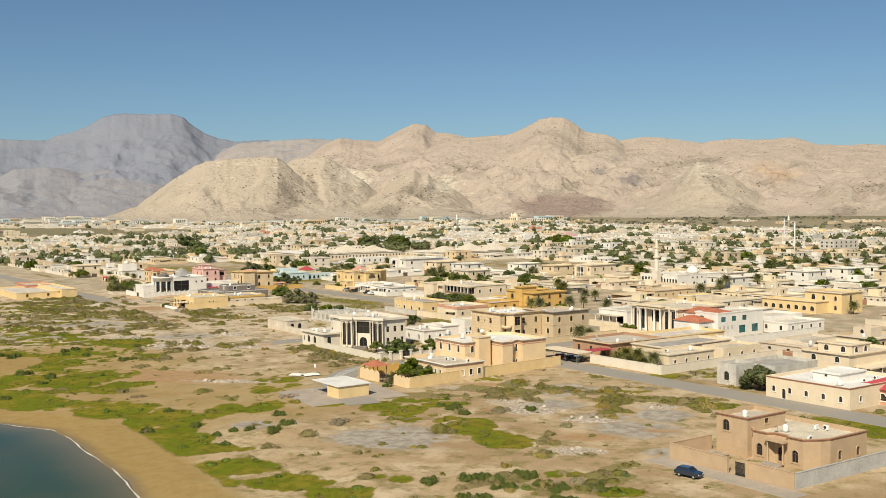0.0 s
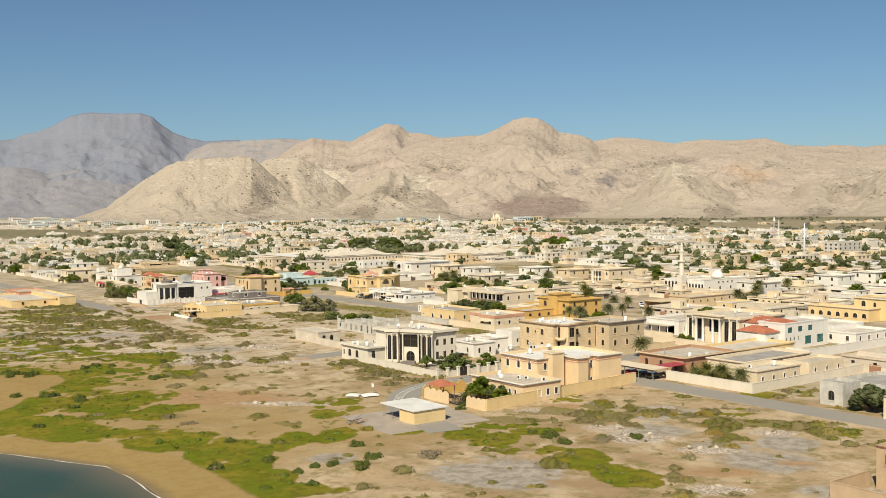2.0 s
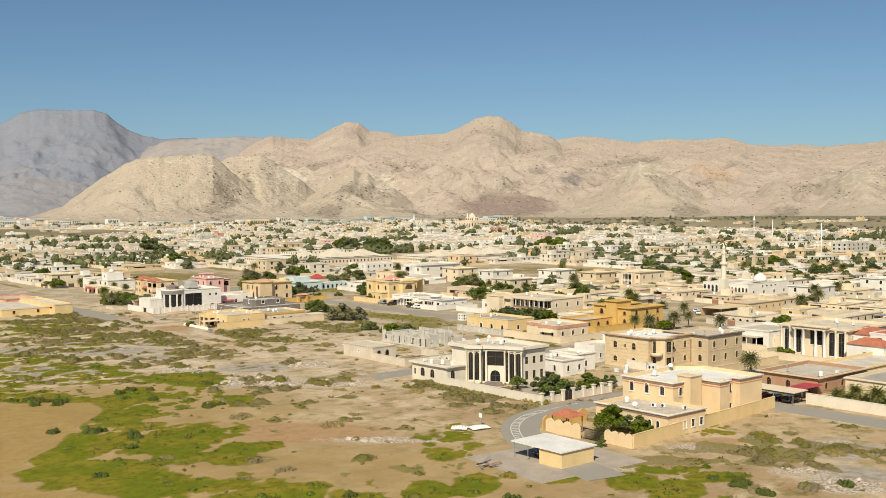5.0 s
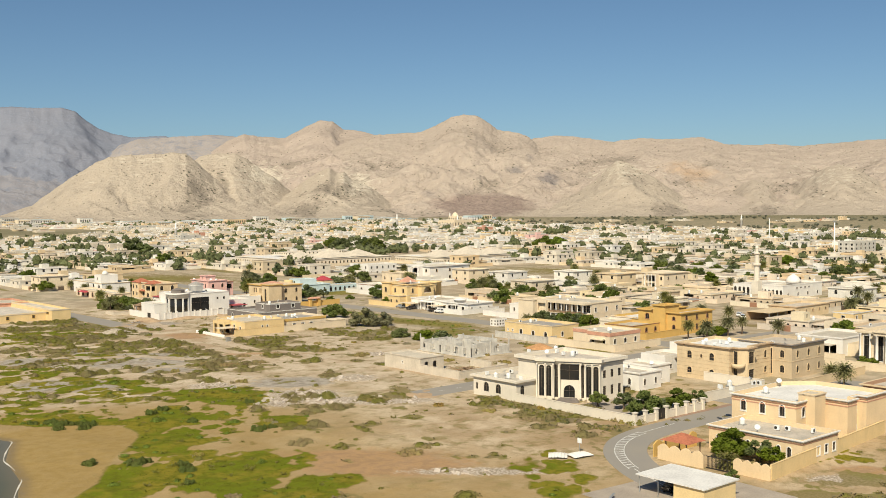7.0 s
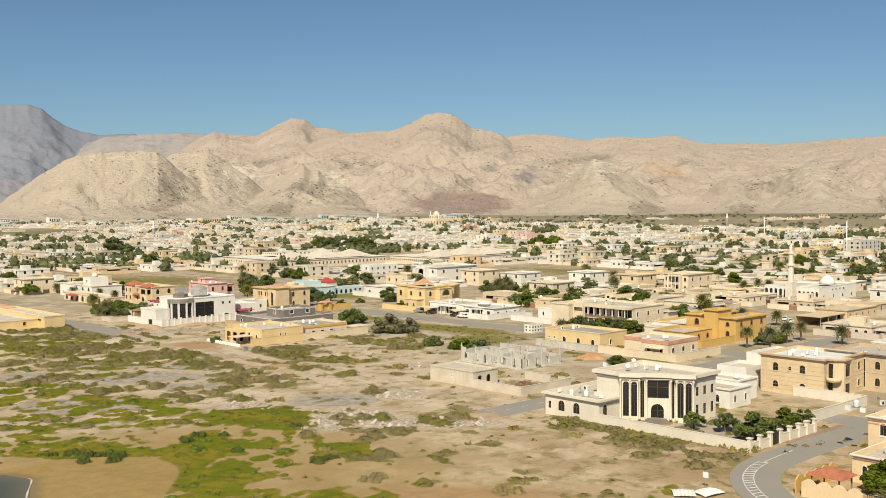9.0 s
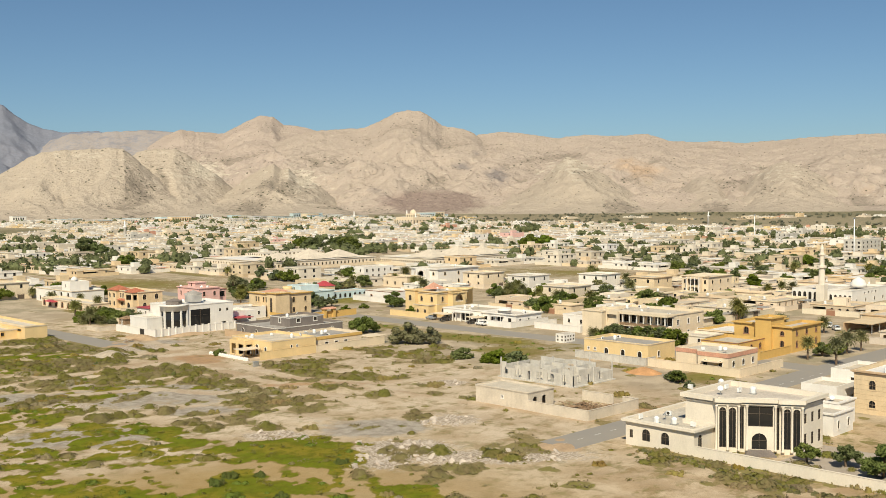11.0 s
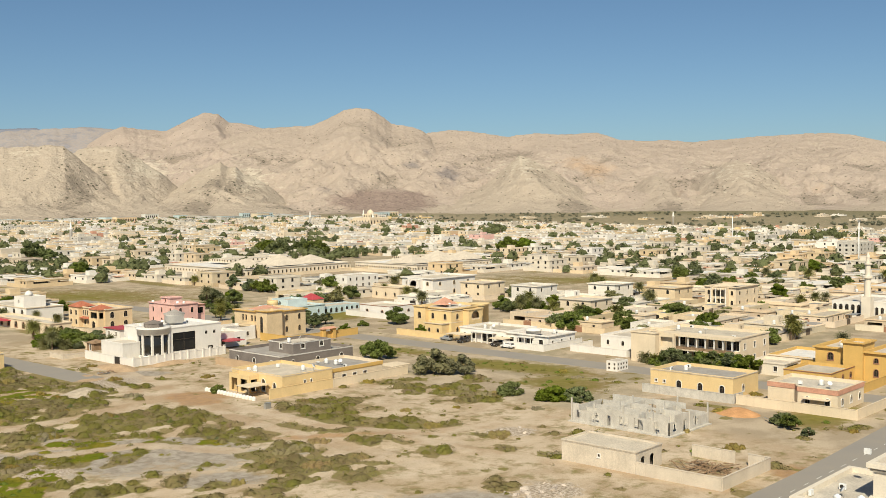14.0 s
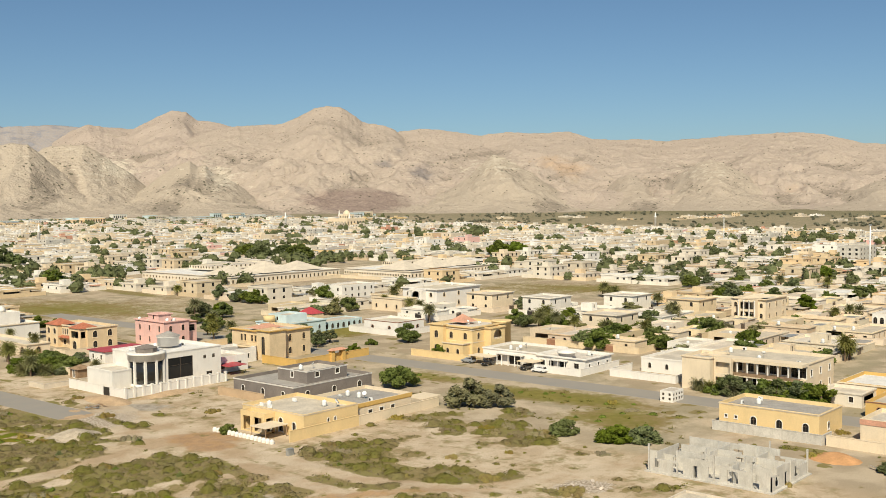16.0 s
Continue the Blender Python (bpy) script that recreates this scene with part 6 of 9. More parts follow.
# yellow villa on the far corner and the white bungalow beside it
v = House("villa", 279, 480.5, "pale yellow two-storey villa with a small tiled turret roof", "villa", frame_mat="tan")
v.block(0, 0, 18, 17, 9.6, "yellow", wins(3, 17, ((1.2, 1.8), (5.6, 2.0)), 1.3), wins(3, 18, ((1.2, 1.8), (5.6, 2.0)), 1.2), cornice="yellow", co=0.5, ch=0.4, band=(4.6, 0.25, "cream"))
v.hip(7, 9, 13, 15, 9.6, 2.4, "salmon", 0.3)
v.block(6, -2.6, 13, 0, 9.0, "yellow", (), [(1.4, 5.6, 5.2, 8.2, True, "void"), (1.4, 5.6, 0.2, 3.9, True, "void")], cornice="yellow", co=0.35)
v.slab("inner_wall", 6.4, -0.6, 0, 12.6, -0.4, 8.0, "tan")
v.slab("balcony_rail", 7.0, -2.5, 4.7, 12.0, -2.3, 5.7, "cream")
v.block(-1.6, 10.5, 0, 16, 9.9, "yellow", wins(1, 5.5, ((1.2, 2.2), (5.6, 2.2)), 1.5), (), cornice="yellow", co=0.4)
bm = bmesh.new()
ring(bm, [Vector(p) for p in ((0, 0, 0), (18, 0, 0), (18, 17, 0), (0, 17, 0))], 8.5, 8.75, 0.2)
part("moulding", bm, M["cream"], v.o)
v.turned("round_bay", [(3.0, 0), (3.0, 9.4), (3.4, 9.5), (3.4, 9.9), (2.6, 9.9)], 18, 2.5, "yellow", 18)
v.block(-3.5, 1, 0, 9, 4.8, "yellow", wins(2, 8, ((1.2, 1.8),), 1.1), cornice="cream")
yard_wall(272.5, 474, 300, 500, 2.0, "yellow", "yellow yard wall with arched panels", "w")
v = House("bungalow", 274.5, 437.5, "white bungalow with an arched verandah and a curved parapet", "house", frame_mat="white")
v.block(1, 16, 16, 36, 4.6, "white", wins(2, 20, ((1.0, 1.8),), 1.3, True, 0, 8) + spread(1, 20, 4.5, 0.4, 2.8, False, 9, 15) + wins(1, 20, ((1.0, 1.8),), 1.3, True, 16, 20), wins(2, 15, ((1.2, 1.5),), 1.0), cornice="white")
v.block(1, 0, 15, 15.8, 4.3, "white", wins(2, 15.8, ((1.0, 1.8),), 1.6, False, 0, 6) + spread(1, 15.8, 2.2, 0.2, 3.0, False, 7, 10, "door") + wins(1, 15.8, ((1.0, 1.8),), 1.6, False, 11, 15), wins(3, 14, ((1.4, 1.2),), 0.9, False), cornice="white", co=0.5)
v.turned("drum", [(2.4, 4.2), (2.4, 5.0), (2.8, 5.1), (2.8, 5.3), (1.5, 5.8), (0.3, 6.0)], 4, 8, "white", 18)
v.slab("verandah_roof", -0.9, 20.5, 3.3, 1, 30, 3.6, "white")
for y in (20.9, 23.2, 25.6, 28.0, 29.7):
    v.column(-0.5, y, 0, 3.3, 0.16, "white")
v.slab("verandah_roof", -0.6, 5.5, 3.2, 1, 11, 3.5, "white")
for y in (5.9, 8.2, 10.6):
    v.column(-0.3, y, 0, 3.2, 0.15, "white")
v.slab("car_canopy", -4, 14, 2.4, 1, 20, 2.55, "cream")
v.slab("car_canopy", -4, 30, 2.4, 1, 38, 2.55, "cream")
for y in (14.3, 19.7, 30.3, 37.7):
    v.column(-3.8, y, 0, 2.4, 0.07, "metal")
yard_wall(271.5, 436.5, 292, 452, 2.0, "white", "white yard wall on the street", "ws")
v = House("bungalow", 290, 412, "white bungalow with arched windows and a teal band", "house", frame_mat="white")
v.block(0, 0, 22, 16, 4.2, "white", wins(3, 16, ((1.2, 1.5),), 1.0), wins(3, 22, ((1.2, 1.5),), 1.0), cornice="white", co=0.1)
yard_wall(278, 411, 290, 431, 2.0, "white", "white yard wall beside the grass plot", "wsn")

# yellow low house on the waste land, with its walled extension
v = House("bungalow", 171.8, 442.2, "yellow flat-roofed house with an arched porch", "house", frame_mat="white")
v.block(3.5, 0, 19.5, 20, 4.9, "yellow", spread(2, 20, 1.3, 0.5, 2.9, True, 9, 14, "door") + wins(1, 20, ((1.2, 1.7),), 1.1, True, 15, 19) + wins(1, 20, ((1.2, 1.7),), 1.1, True, 4, 8), spread(2, 16, 0.6, 2.2, 0.9, True, 6, 10), cornice="cream", co=0.1, ch=0.15)
v.block(0.5, 9, 3.5, 17, 4.4, "yellow", [(0.8, 3.2, 0.3, 3.3, False, "void"), (4.5, 7.0, 0.3, 3.3, False, "void")], [(0.5, 2.5, 0.3, 3.3, False, "void")])
v.slab("pergola", -3.5, 4, 2.5, 2.8, 9, 2.65, "cream")
for p in ((-3.2, 4.3), (2.5, 4.3), (-3.2, 8.7), (2.5, 8.7)):
    v.column(*p, 0, 2.5, 0.1, "wood")
v.block(19.5, 1, 38, 16, 4.4, "cream", (), spread(3, 18.5, 1.3, 1.6, 0.9, False, 3, 14), roof="roofgrey", cornice="ochre", co=0.15, ch=0.9)
w = root("boundary_wall", 167.8, 441.6, 0, "yellow and white yard wall with a scalloped edge", "wall")
bm = bmesh.new()
fence_run(bm, 3, 0, 23, 0, 2.3)
part("wall_run", bm, M["yellow"], w)
bm = bmesh.new()
fence_run(bm, 23, 0, 50, 0, 2.1)
part("wall_run", bm, M["cream"], w)
for i in range(16):
    bm = bmesh.new()
    lathe(bm, [(0.55, 0), (0.55, 0.5), (0.35, 0.85), (0.05, 0.95)], 8)
    part("white_stone", bm, M["white"], w, at=Matrix.Translation((0, 2 + i * 1.25, 0)))
v.slab("roof_canopy", 40, -0.5, 2.4, 47, 5, 2.55, "cream")

# grey-stone bungalow
v = House("bungalow", 197.5, 470.5, "dark grey stone bungalow with a white coping", "house", frame_mat="white")
v.block(0, 0, 27, 23, 4.2, "slate", wins(3, 23, ((1.0, 1.7),), 1.2), wins(3, 27, ((1.0, 1.7),), 1.3), roof="roofgrey", cornice="white", co=0.12, ch=0.18)
v.block(8, 4, 22, 15, 6.6, "slate", spread(1, 11, 1.0, 4.6, 1.4), spread(2, 14, 1.4, 4.8, 1.2), z0=3.4, roof="roof", cornice="white", co=0.12, ch=0.18)
yard_wall(194.5, 478, 196, 496, 2.0, "brown", "low brown yard wall of the grey bungalow", "w")

# modern white villa with the glazed round corner
v = House("villa", 186, 517.5, "modern white villa with a glazed round corner tower", "villa", style="plain", frame_mat="white")
v.block(3, 0, 26, 18, 8.8, "white", spread(1, 18, 1.2, 1.4, 6.2, False, 12, 15), spread(1, 23, 8.0, 1.4, 5.6, False, 4.5, 14.5) + spread(2, 23, 0.9, 5.6, 1.0, False, 16, 22) + spread(1, 23, 2.0, 1.0, 0.9, False, 17, 21), cornice="white", co=0.15, ch=0.25, roof="roofwhite")
bm = bmesh.new()
lathe(bm, [(4.5, 0.8), (4.5, 7.2)], 24)
part("curved_glass", bm, M["glass"], v.o, "dark curved glazing", True, Matrix.Translation((4.2, 3.6, 0)))
v.turned("tower_base", [(4.8, 0), (4.8, 1.0), (4.1, 1.0)], 4.2, 3.6, "white", 20)
v.turned("tower_crown", [(4.1, 7.0), (4.9, 7.0), (4.9, 8.6), (5.2, 8.7), (5.2, 9.1), (3.8, 9.1)], 4.2, 3.6, "white", 20)
for i in range(5):
    a = radians(158 + i * 37)
    v.slab("mullion", 4.2 + 4.6 * math.cos(a) - 0.3, 3.6 + 4.6 * math.sin(a) - 0.3, 0.8, 4.2 + 4.6 * math.cos(a) + 0.3, 3.6 + 4.6 * math.sin(a) + 0.3, 7.2, "white")
v.turned("lantern", [(2.9, 9.1), (2.9, 10.2), (3.1, 10.3), (0.1, 11.2)], 4.2, 3.6, "slate", 8, "dark glazed roof lantern", False)
v.turned("drum", [(3.0, 8.6), (3.0, 11.0), (3.3, 11.1), (3.3, 11.3), (3.0, 11.3)], 17, 12, "white", 18)
v.turned("drum_roof", [(3.35, 11.3), (3.3, 11.45), (0.1, 12.7)], 17, 12, "roofgrey", 18, "grey conical drum roof", False)
v.block(-6, 4, 3, 16, 5.2, "white", (), (), cornice="white", co=0.1)
v.block(26, 3, 38, 16, 4.6, "white", (), wins(2, 12, ((1.2, 1.6),), 1.2, False))
v.slab("canopy", 26.5, -3, 2.6, 33, 3, 2.75, "crimson", "crimson fabric canopy")
w = root("boundary_wall", 175.6, 509.2, 0, "white yard wall with arched panels and posts", "wall")
for a in ((0, 0, 0, 6.5), (0, 9.5, 0, 26), (0.16, 0, 32, 0)):
    bm = bmesh.new()
    fence_run(bm, *a, 2.3)
    part("wall_run", bm, M["white"], w)
for i in range(13):
    bm = bmesh.new()
    box(bm, 0.1 + i * 2.6, -0.28, 0, 0.6 + i * 2.6, 0.28, 2.7)
    box(bm, 0.02 + i * 2.6, -0.36, 2.7, 0.68 + i * 2.6, 0.36, 2.82)
    part("post", bm, M["white"], w)
bm = bmesh.new()
box(bm, -0.06, 6.7, 0.1, 0.06, 9.3, 2.2)
part("gate", bm, M["dark"], w, "dark metal gate")

# low annexes and garden walls round the white villa
v = House("outbuilding", 222, 530, "long white annex with a grey flat roof", "outbuilding", frame_mat="white")
v.block(0, 0, 13, 11, 4.4, "white", spread(2, 11, 1.0, 1.3, 1.4, False), spread(2, 13, 1.0, 1.3, 1.4, False), roof="roofgrey")
v = House("outbuilding", 203, 562, "white annex with a crimson sheet roof", "outbuilding", frame_mat="white")
v.block(0, 0, 15, 9, 3.6, "white", spread(2, 9, 1.0, 1.2, 1.4, False), spread(2, 15, 1.0, 1.2, 1.4, False), par=0.1)
v.slab("roof_sheet", -0.5, -0.5, 3.61, 15.5, 9.5, 3.8, "crimson", "crimson sheet roof")
v = House("garden_hut", 184.5, 546, "small brown garden hut with a pitched roof", "hut")
v.block(0, 0, 4.2, 4.2, 2.4, "wood", spread(1, 4.2, 1.0, 0.1, 2.0, False, kind="door"), (), par=0.05)
v.hip(0, 0, 4.2, 4.2, 2.42, 1.1, "wood", 0.5)
yard_wall(170, 538, 184, 546, 1.3, "plaster", "low unfinished plaster garden wall beside the street", "ws")
yard_wall(186, 551, 202, 561, 2.0, "cream", "cream garden wall behind palms", "ws")
yard_wall(205, 604, 214, 630, 2.0, "white", "white garden wall between villas", "w")
v = House("bungalow", 284, 352, "orange-walled low house with a pale flat roof", "house", frame_mat="white")
v.block(2, 4, 20, 19, 4.0, "ochre", spread(2, 15, 1.1, 1.1, 1.5, True), spread(3, 18, 1.1, 1.1, 1.5), cornice="cream", co=0.35, roof="roofwhite")
v.block(-8, 10, 2, 20, 3.4, "ivory", spread(2, 10, 1.0, 1.1, 1.3, False), [(1.5, 8.5, 0.2, 2.6, False, "void")], cornice="ivory", co=0.2)

# villas behind it
v = House("villa", 238, 527.5, "tan villa with paired windows and a round stair bay", "villa", frame_mat="tan")
v.block(0, 0, 17, 18, 8.8, "tan", spread(2, 18, 1.0, 5.2, 2.0, False, 4, 7.5) + spread(2, 18, 1.0, 5.2, 2.0, False, 9, 12.5) + wins(2, 18, ((1.2, 1.8),), 1.1, True, 3, 12), wins(3, 17, ((1.2, 2.0), (5.2, 2.0)), 1.2, True), cornice="ochre", co=0.6, ch=0.35)
v.block(-1.5, -2, 5, 4, 9.4, "tan", spread(1, 6, 1.6, 1.2, 6.2, True), (), cornice="ochre", co=0.5)
v.turned("round_bay", [(3.2, 0), (3.2, 4.0), (3.6, 4.1), (3.6, 4.4), (2.6, 4.4)], -1.5, 8, "tan", 18)
v.hip(3, 7, 12, 14, 8.7, 1.2, "salmon", 0.2)
yard_wall(234, 510.5, 264, 526, 2.3, "ochre", "ochre yard wall with a gate canopy and panels", "ws")
v = House("gate_house", 247.5, 509.6, "small ochre gateway with a tiled canopy", "gate")
v.block(0, 0, 1.2, 1.6, 3.4, "ochre", par=0.1)
v.block(4.4, 0, 5.6, 1.6, 3.4, "ochre", par=0.1)
v.hip(-0.3, -0.2, 5.9, 1.8, 3.4, 0.7, "salmon", 0.2)
v = House("villa", 234.5, 577, "pink two-storey villa with arched niches", "villa", frame_mat="pink")
v.block(0, 0, 10, 17, 8.6, "pink", wins(3, 17, ((1.2, 1.9), (5.0, 2.0)), 1.0), wins(2, 10, ((1.2, 1.9), (5.0, 2.0)), 1.2), cornice="pink", co=0.4)
v.block(2, 6, 7, 12, 10.6, "pink", spread(1, 6, 0.9, 8.8, 1.2), (), z0=7.6, cornice="pink", co=0.4)
v.block(10, 2, 14.5, 15, 7.6, "pink", (), spread(1, 4.5, 3.0, 4.2, 2.2), cornice="trim", co=0.3)
v = House("villa", 214.5, 591, "peach villa with red tiled bay roofs and balconies", "villa", frame_mat="cream")
v.block(0, 0, 11, 24, 7.6, "tan", wins(1, 24, ((1.0, 1.9), (4.4, 1.9)), 1.5, True, 0, 5) + spread(5, 24, 0.9, 4.4, 1.9, False, 8, 15) + wins(2, 24, ((1.0, 1.9),), 1.6, True, 8, 15), spread(2, 11, 1.6, 4.2, 2.2, True) + spread(2, 11, 1.6, 0.8, 2.2, True), cornice="cream", co=0.35)
v.block(-2.5, 0.5, 0, 7, 7.4, "peach", [(1.0, 5.5, 4.2, 6.4, False, "void"), (2.0, 4.4, 0.6, 3.2, True)], [(0.4, 2.1, 4.2, 6.4, False, "void")])
v.hip(-2.5, 0.5, 4, 7, 7.4, 1.7, "redtile", 0.4)
v.block(-1.6, 16, 0, 23.5, 7.4, "peach", wins(2, 7.5, ((1.0, 1.9), (4.4, 1.9)), 1.5))
v.hip(-1.6, 16, 5, 23.5, 7.4, 1.9, "redtile", 0.4)
v.hip(-1.6, 7.4, 0.2, 15.6, 3.5, 0.6, "redtile", 0.2)
yard_wall(203, 585, 213, 592, 2.0, "cream", "low cream yard wall before the villa", "ws")
yard_wall(228, 566, 252, 574, 2.0, "peach", "low peach yard wall before the pink villa", "ws")
yard_wall(212, 545, 236, 566, 2.0, "cream", "cream garden wall between the villas", "ws")
v = House("villa", 205, 632, "white villa with arched first-floor windows", "villa", frame_mat="white")
v.block(0, 0, 15, 36, 6.2, "white", wins(3, 36, ((3.4, 2.0),), 2.2, True, 16, 36) + wins(3, 36, ((0.8, 1.8),), 1.4, True, 2, 16), wins(2, 15, ((1.2, 1.6),), 1.2), cornice="cream")
v.block(3, 8, 12, 16, 9.6, "white", wins(1, 8, ((7.0, 1.3),), 1.0, False), (), z0=5.4)
v.turned("dome", [(1.6, 9.6), (1.5, 10.4), (1.0, 11.2), (0.1, 11.7)], 7, 12, "white", 14)
v = House("outbuilding", 196, 596, "cream arcaded outbuilding along a yard", "outbuilding", frame_mat="trim")
v.block(0, 0, 8, 46, 3.8, "cream", wins(8, 46, ((0.6, 2.2),), 2.0), wins(1, 8, ((0.8, 1.8),), 1.4), cornice="cream", co=0.3)
v.hip(-2.4, 30, 0, 38, 2.6, 0.7, "crimson", 0.2)
v = House("bungalow", 143.5, 535.5, "long ochre-yellow bungalow with flat terraces", "house", frame_mat="ochre")
v.block(0, 0, 7.5, 46, 4.6, "yellow", spread(1, 46, 22, 2.6, 0.7, False, 20, 44), (), cornice="cream", co=0.15)
v.block(-20, 6, 0, 52, 3.4, "yellow", (), wins(2, 20, ((1.2, 1.2),), 1.0, False), cornice="cream", co=0.15)
v.block(-6, 46, 8, 70, 4.2, "salmon", wins(3, 24, ((1.2, 1.4),), 1.2), (), cornice="salmon")

# pale blue house, low white house, arched villa, white box
v = House("bungalow", 276, 562, "pale blue bungalow with a long panelled yard wall", "house", frame_mat="blue")
v.block(0, 2, 20, 18, 4.6, "blue", wins(2, 16, ((1.2, 1.6),), 1.1), wins(3, 20, ((1.2, 1.6),), 1.1), cornice="blue")
v.block(6, 8, 16, 18, 6.8, "blue", wins(1, 10, ((4.6, 1.4),), 1.1), (), z0=3.8)
v.turned("drum", [(2.2, 4.4), (2.2, 6.4), (2.0, 6.5)], 3, 14, "yellow", 14)
v.block(20, 3, 40, 12, 3.2, "blue", (), wins(7, 20, ((0.4, 2.0),), 1.4), par=0.4)
v.block(24, 14, 30, 22, 5.2, "peach", (), ())
v.hip(24, 14, 30, 22, 5.0, 2.2, "crimson", 0.3)
v = House("bungalow", 304, 535, "low white bungalow inside a white yard wall", "house", frame_mat="trim")
v.block(0, 0, 14, 17, 4.6, "white", wins(2, 17, ((1.2, 1.6),), 1.2), wins(2, 14, ((1.2, 1.6),), 1.2), cornice="trim", co=0.12, ch=0.16)
yard_wall(301, 531.5, 321, 557, 2.1, "white", "white yard wall beside dry grass", "wsn")
v = House("villa", 374, 577, "white villa with an arched balcony and columns", "villa", frame_mat="cream")
v.block(0, 0, 30, 20, 9.0, "white", wins(3, 20, ((1.2, 2.0), (5.4, 1.8)), 1.5), wins(3, 30, ((1.2, 2.0), (5.4, 1.8)), 1.4), cornice="white", co=0.7, ch=0.5)
v.block(-2.5, 6, 0, 14, 8.6, "white", [(1.6, 6.4, 4.8, 7.8, True, "void"), (1.6, 6.4, 0.2, 4.0, False, "void")], ())
for y in (6.2, 7.6, 12.4, 13.8):
    v.column(-2.9, y, 0, 8.2, 0.28, "white")
v.block(-16, 6, -6, 24, 5.6, "cream", wins(3, 18, ((1.2, 1.8),), 1.2), (), cornice="cream", co=0.3)
v = House("villa", 378, 640, "plain white two-storey box house with square windows", "house", frame_mat="white")
v.block(0, 0, 22, 12, 7.0, "white", wins(2, 12, ((1.0, 1.6), (4.2, 1.6)), 1.2, False), wins(5, 22, ((1.0, 1.6), (4.2, 1.6)), 1.2, False))
yard_wall(366, 628, 408, 650, 2.0, "white", "long white yard wall on the grass field", "ws")
v = House("villa", 416, 446, "cream two-storey villa with a columned porch", "villa", frame_mat="cream")
v.block(0, 0, 20, 14, 8.8, "cream", wins(4, 14, ((1.2, 1.9), (5.2, 1.9)), 1.2), wins(3, 20, ((1.2, 1.9), (5.2, 1.9)), 1.2), cornice="cream", co=0.6)
v.block(-2.5, 3, 0, 10, 8.4, "cream", [(0.8, 6.2, 4.8, 7.6, False, "void"), (0.8, 6.2, 0.2, 3.8, False, "void")], ())
for y in (3.2, 5.4, 7.6, 9.8):
    v.column(-2.9, y, 0, 8.2, 0.24, "white")
v.hip(2, 3, 12, 11, 8.7, 1.2, "cream", 0.1)
v = House("villa", 368, 250, "cream villa with tall dark stair windows", "villa", frame_mat="cream")
v.block(0, 0, 14, 17, 8.4, "yellow", spread(1, 17, 1.8, 1.2, 6.0, True, 2, 6) + wins(2, 17, ((1.2, 1.8), (5.0, 1.8)), 1.2, True, 6, 17), spread(1, 14, 1.8, 1.2, 6.0, True, 3, 9), cornice="cream", co=0.5)
v.block(-8, 6, 0, 32, 5.0, "yellow", wins(7, 26, ((1.2, 1.8),), 1.8), (), cornice="cream", co=0.4)

# mosque with its minaret
v = House("mosque", 416, 380, "white mosque with an arcade and small arched windows", "mosque", frame_mat="white")
v.block(0, 0, 34, 10, 6.4, "white", spread(5, 10, 1.2, 0.6, 3.6, True), wins(4, 34, ((1.0, 1.6),), 1.4) + spread(4, 34, 1.4, 4.2, 0.8, False, 10, 24), cornice="white", co=0.12)
v.block(0, 10, 30, 26, 6.0, "white", spread(7, 16, 1.4, 0.6, 4.2, True), ())
v.turned("dome", [(3.4, 6.4), (3.3, 7.6), (2.4, 9.2), (1.0, 10.1), (0.1, 10.6)], 17, 5, "white", 18)
v = House("minaret", 412, 391, "slender white minaret with two balconies", "minaret")
v.slab("base", -1.7, -1.7, 0, 1.7, 1.7, 8.5, "ivory")
v.turned("shaft", [(1.3, 8.5), (1.2, 15.0), (1.9, 15.4), (1.9, 16.2), (1.7, 16.2), (1.0, 16.3), (0.95, 20.2), (1.4, 20.5), (1.4, 21.1), (0.75, 21.2), (0.7, 23.0), (0.85, 23.1), (0.4, 24.3), (0.05, 25.2)], 0, 0, "ivory", 12, "", False)

# two walled schools with tent-like roofs
for sx, sy, sw, sl, lab in ((398, 750, 84, 86, "cream low school block with pyramid roofs and a colonnade"), (486, 694, 86, 56, "cream low school block with a broad pyramid roof")):
    v = House("school", sx, sy, lab, "school", frame_mat="cream")
    v.block(0, 0, sw, sl, 4.6, "ivory", spread(26, sl, 1.1, 1.4, 1.1), spread(26, sw, 1.2, 0.9, 1.9), cornice="ivory", co=0.5, roof="roofwhite")
    for k in range(3):
        v.hip(6 + k * 26, 10, 28 + k * 26, 34, 4.4, 6.4 if k == 1 else 5.0, "plaster", 0.3)
    v.block(sw * 0.3, sl * 0.6, sw * 0.9, sl * 0.85, 7.0, "ivory", spread(8, sl * 0.25, 1.2, 5.8, 1.2), spread(14, sw * 0.6, 1.2, 5.8, 1.2), z0=4.8)
    yard_wall(sx - 14, sy - 12, sx + sw + 10, sy + sl + 6, 1.8, "cream", "long cream school boundary wall", "ws")

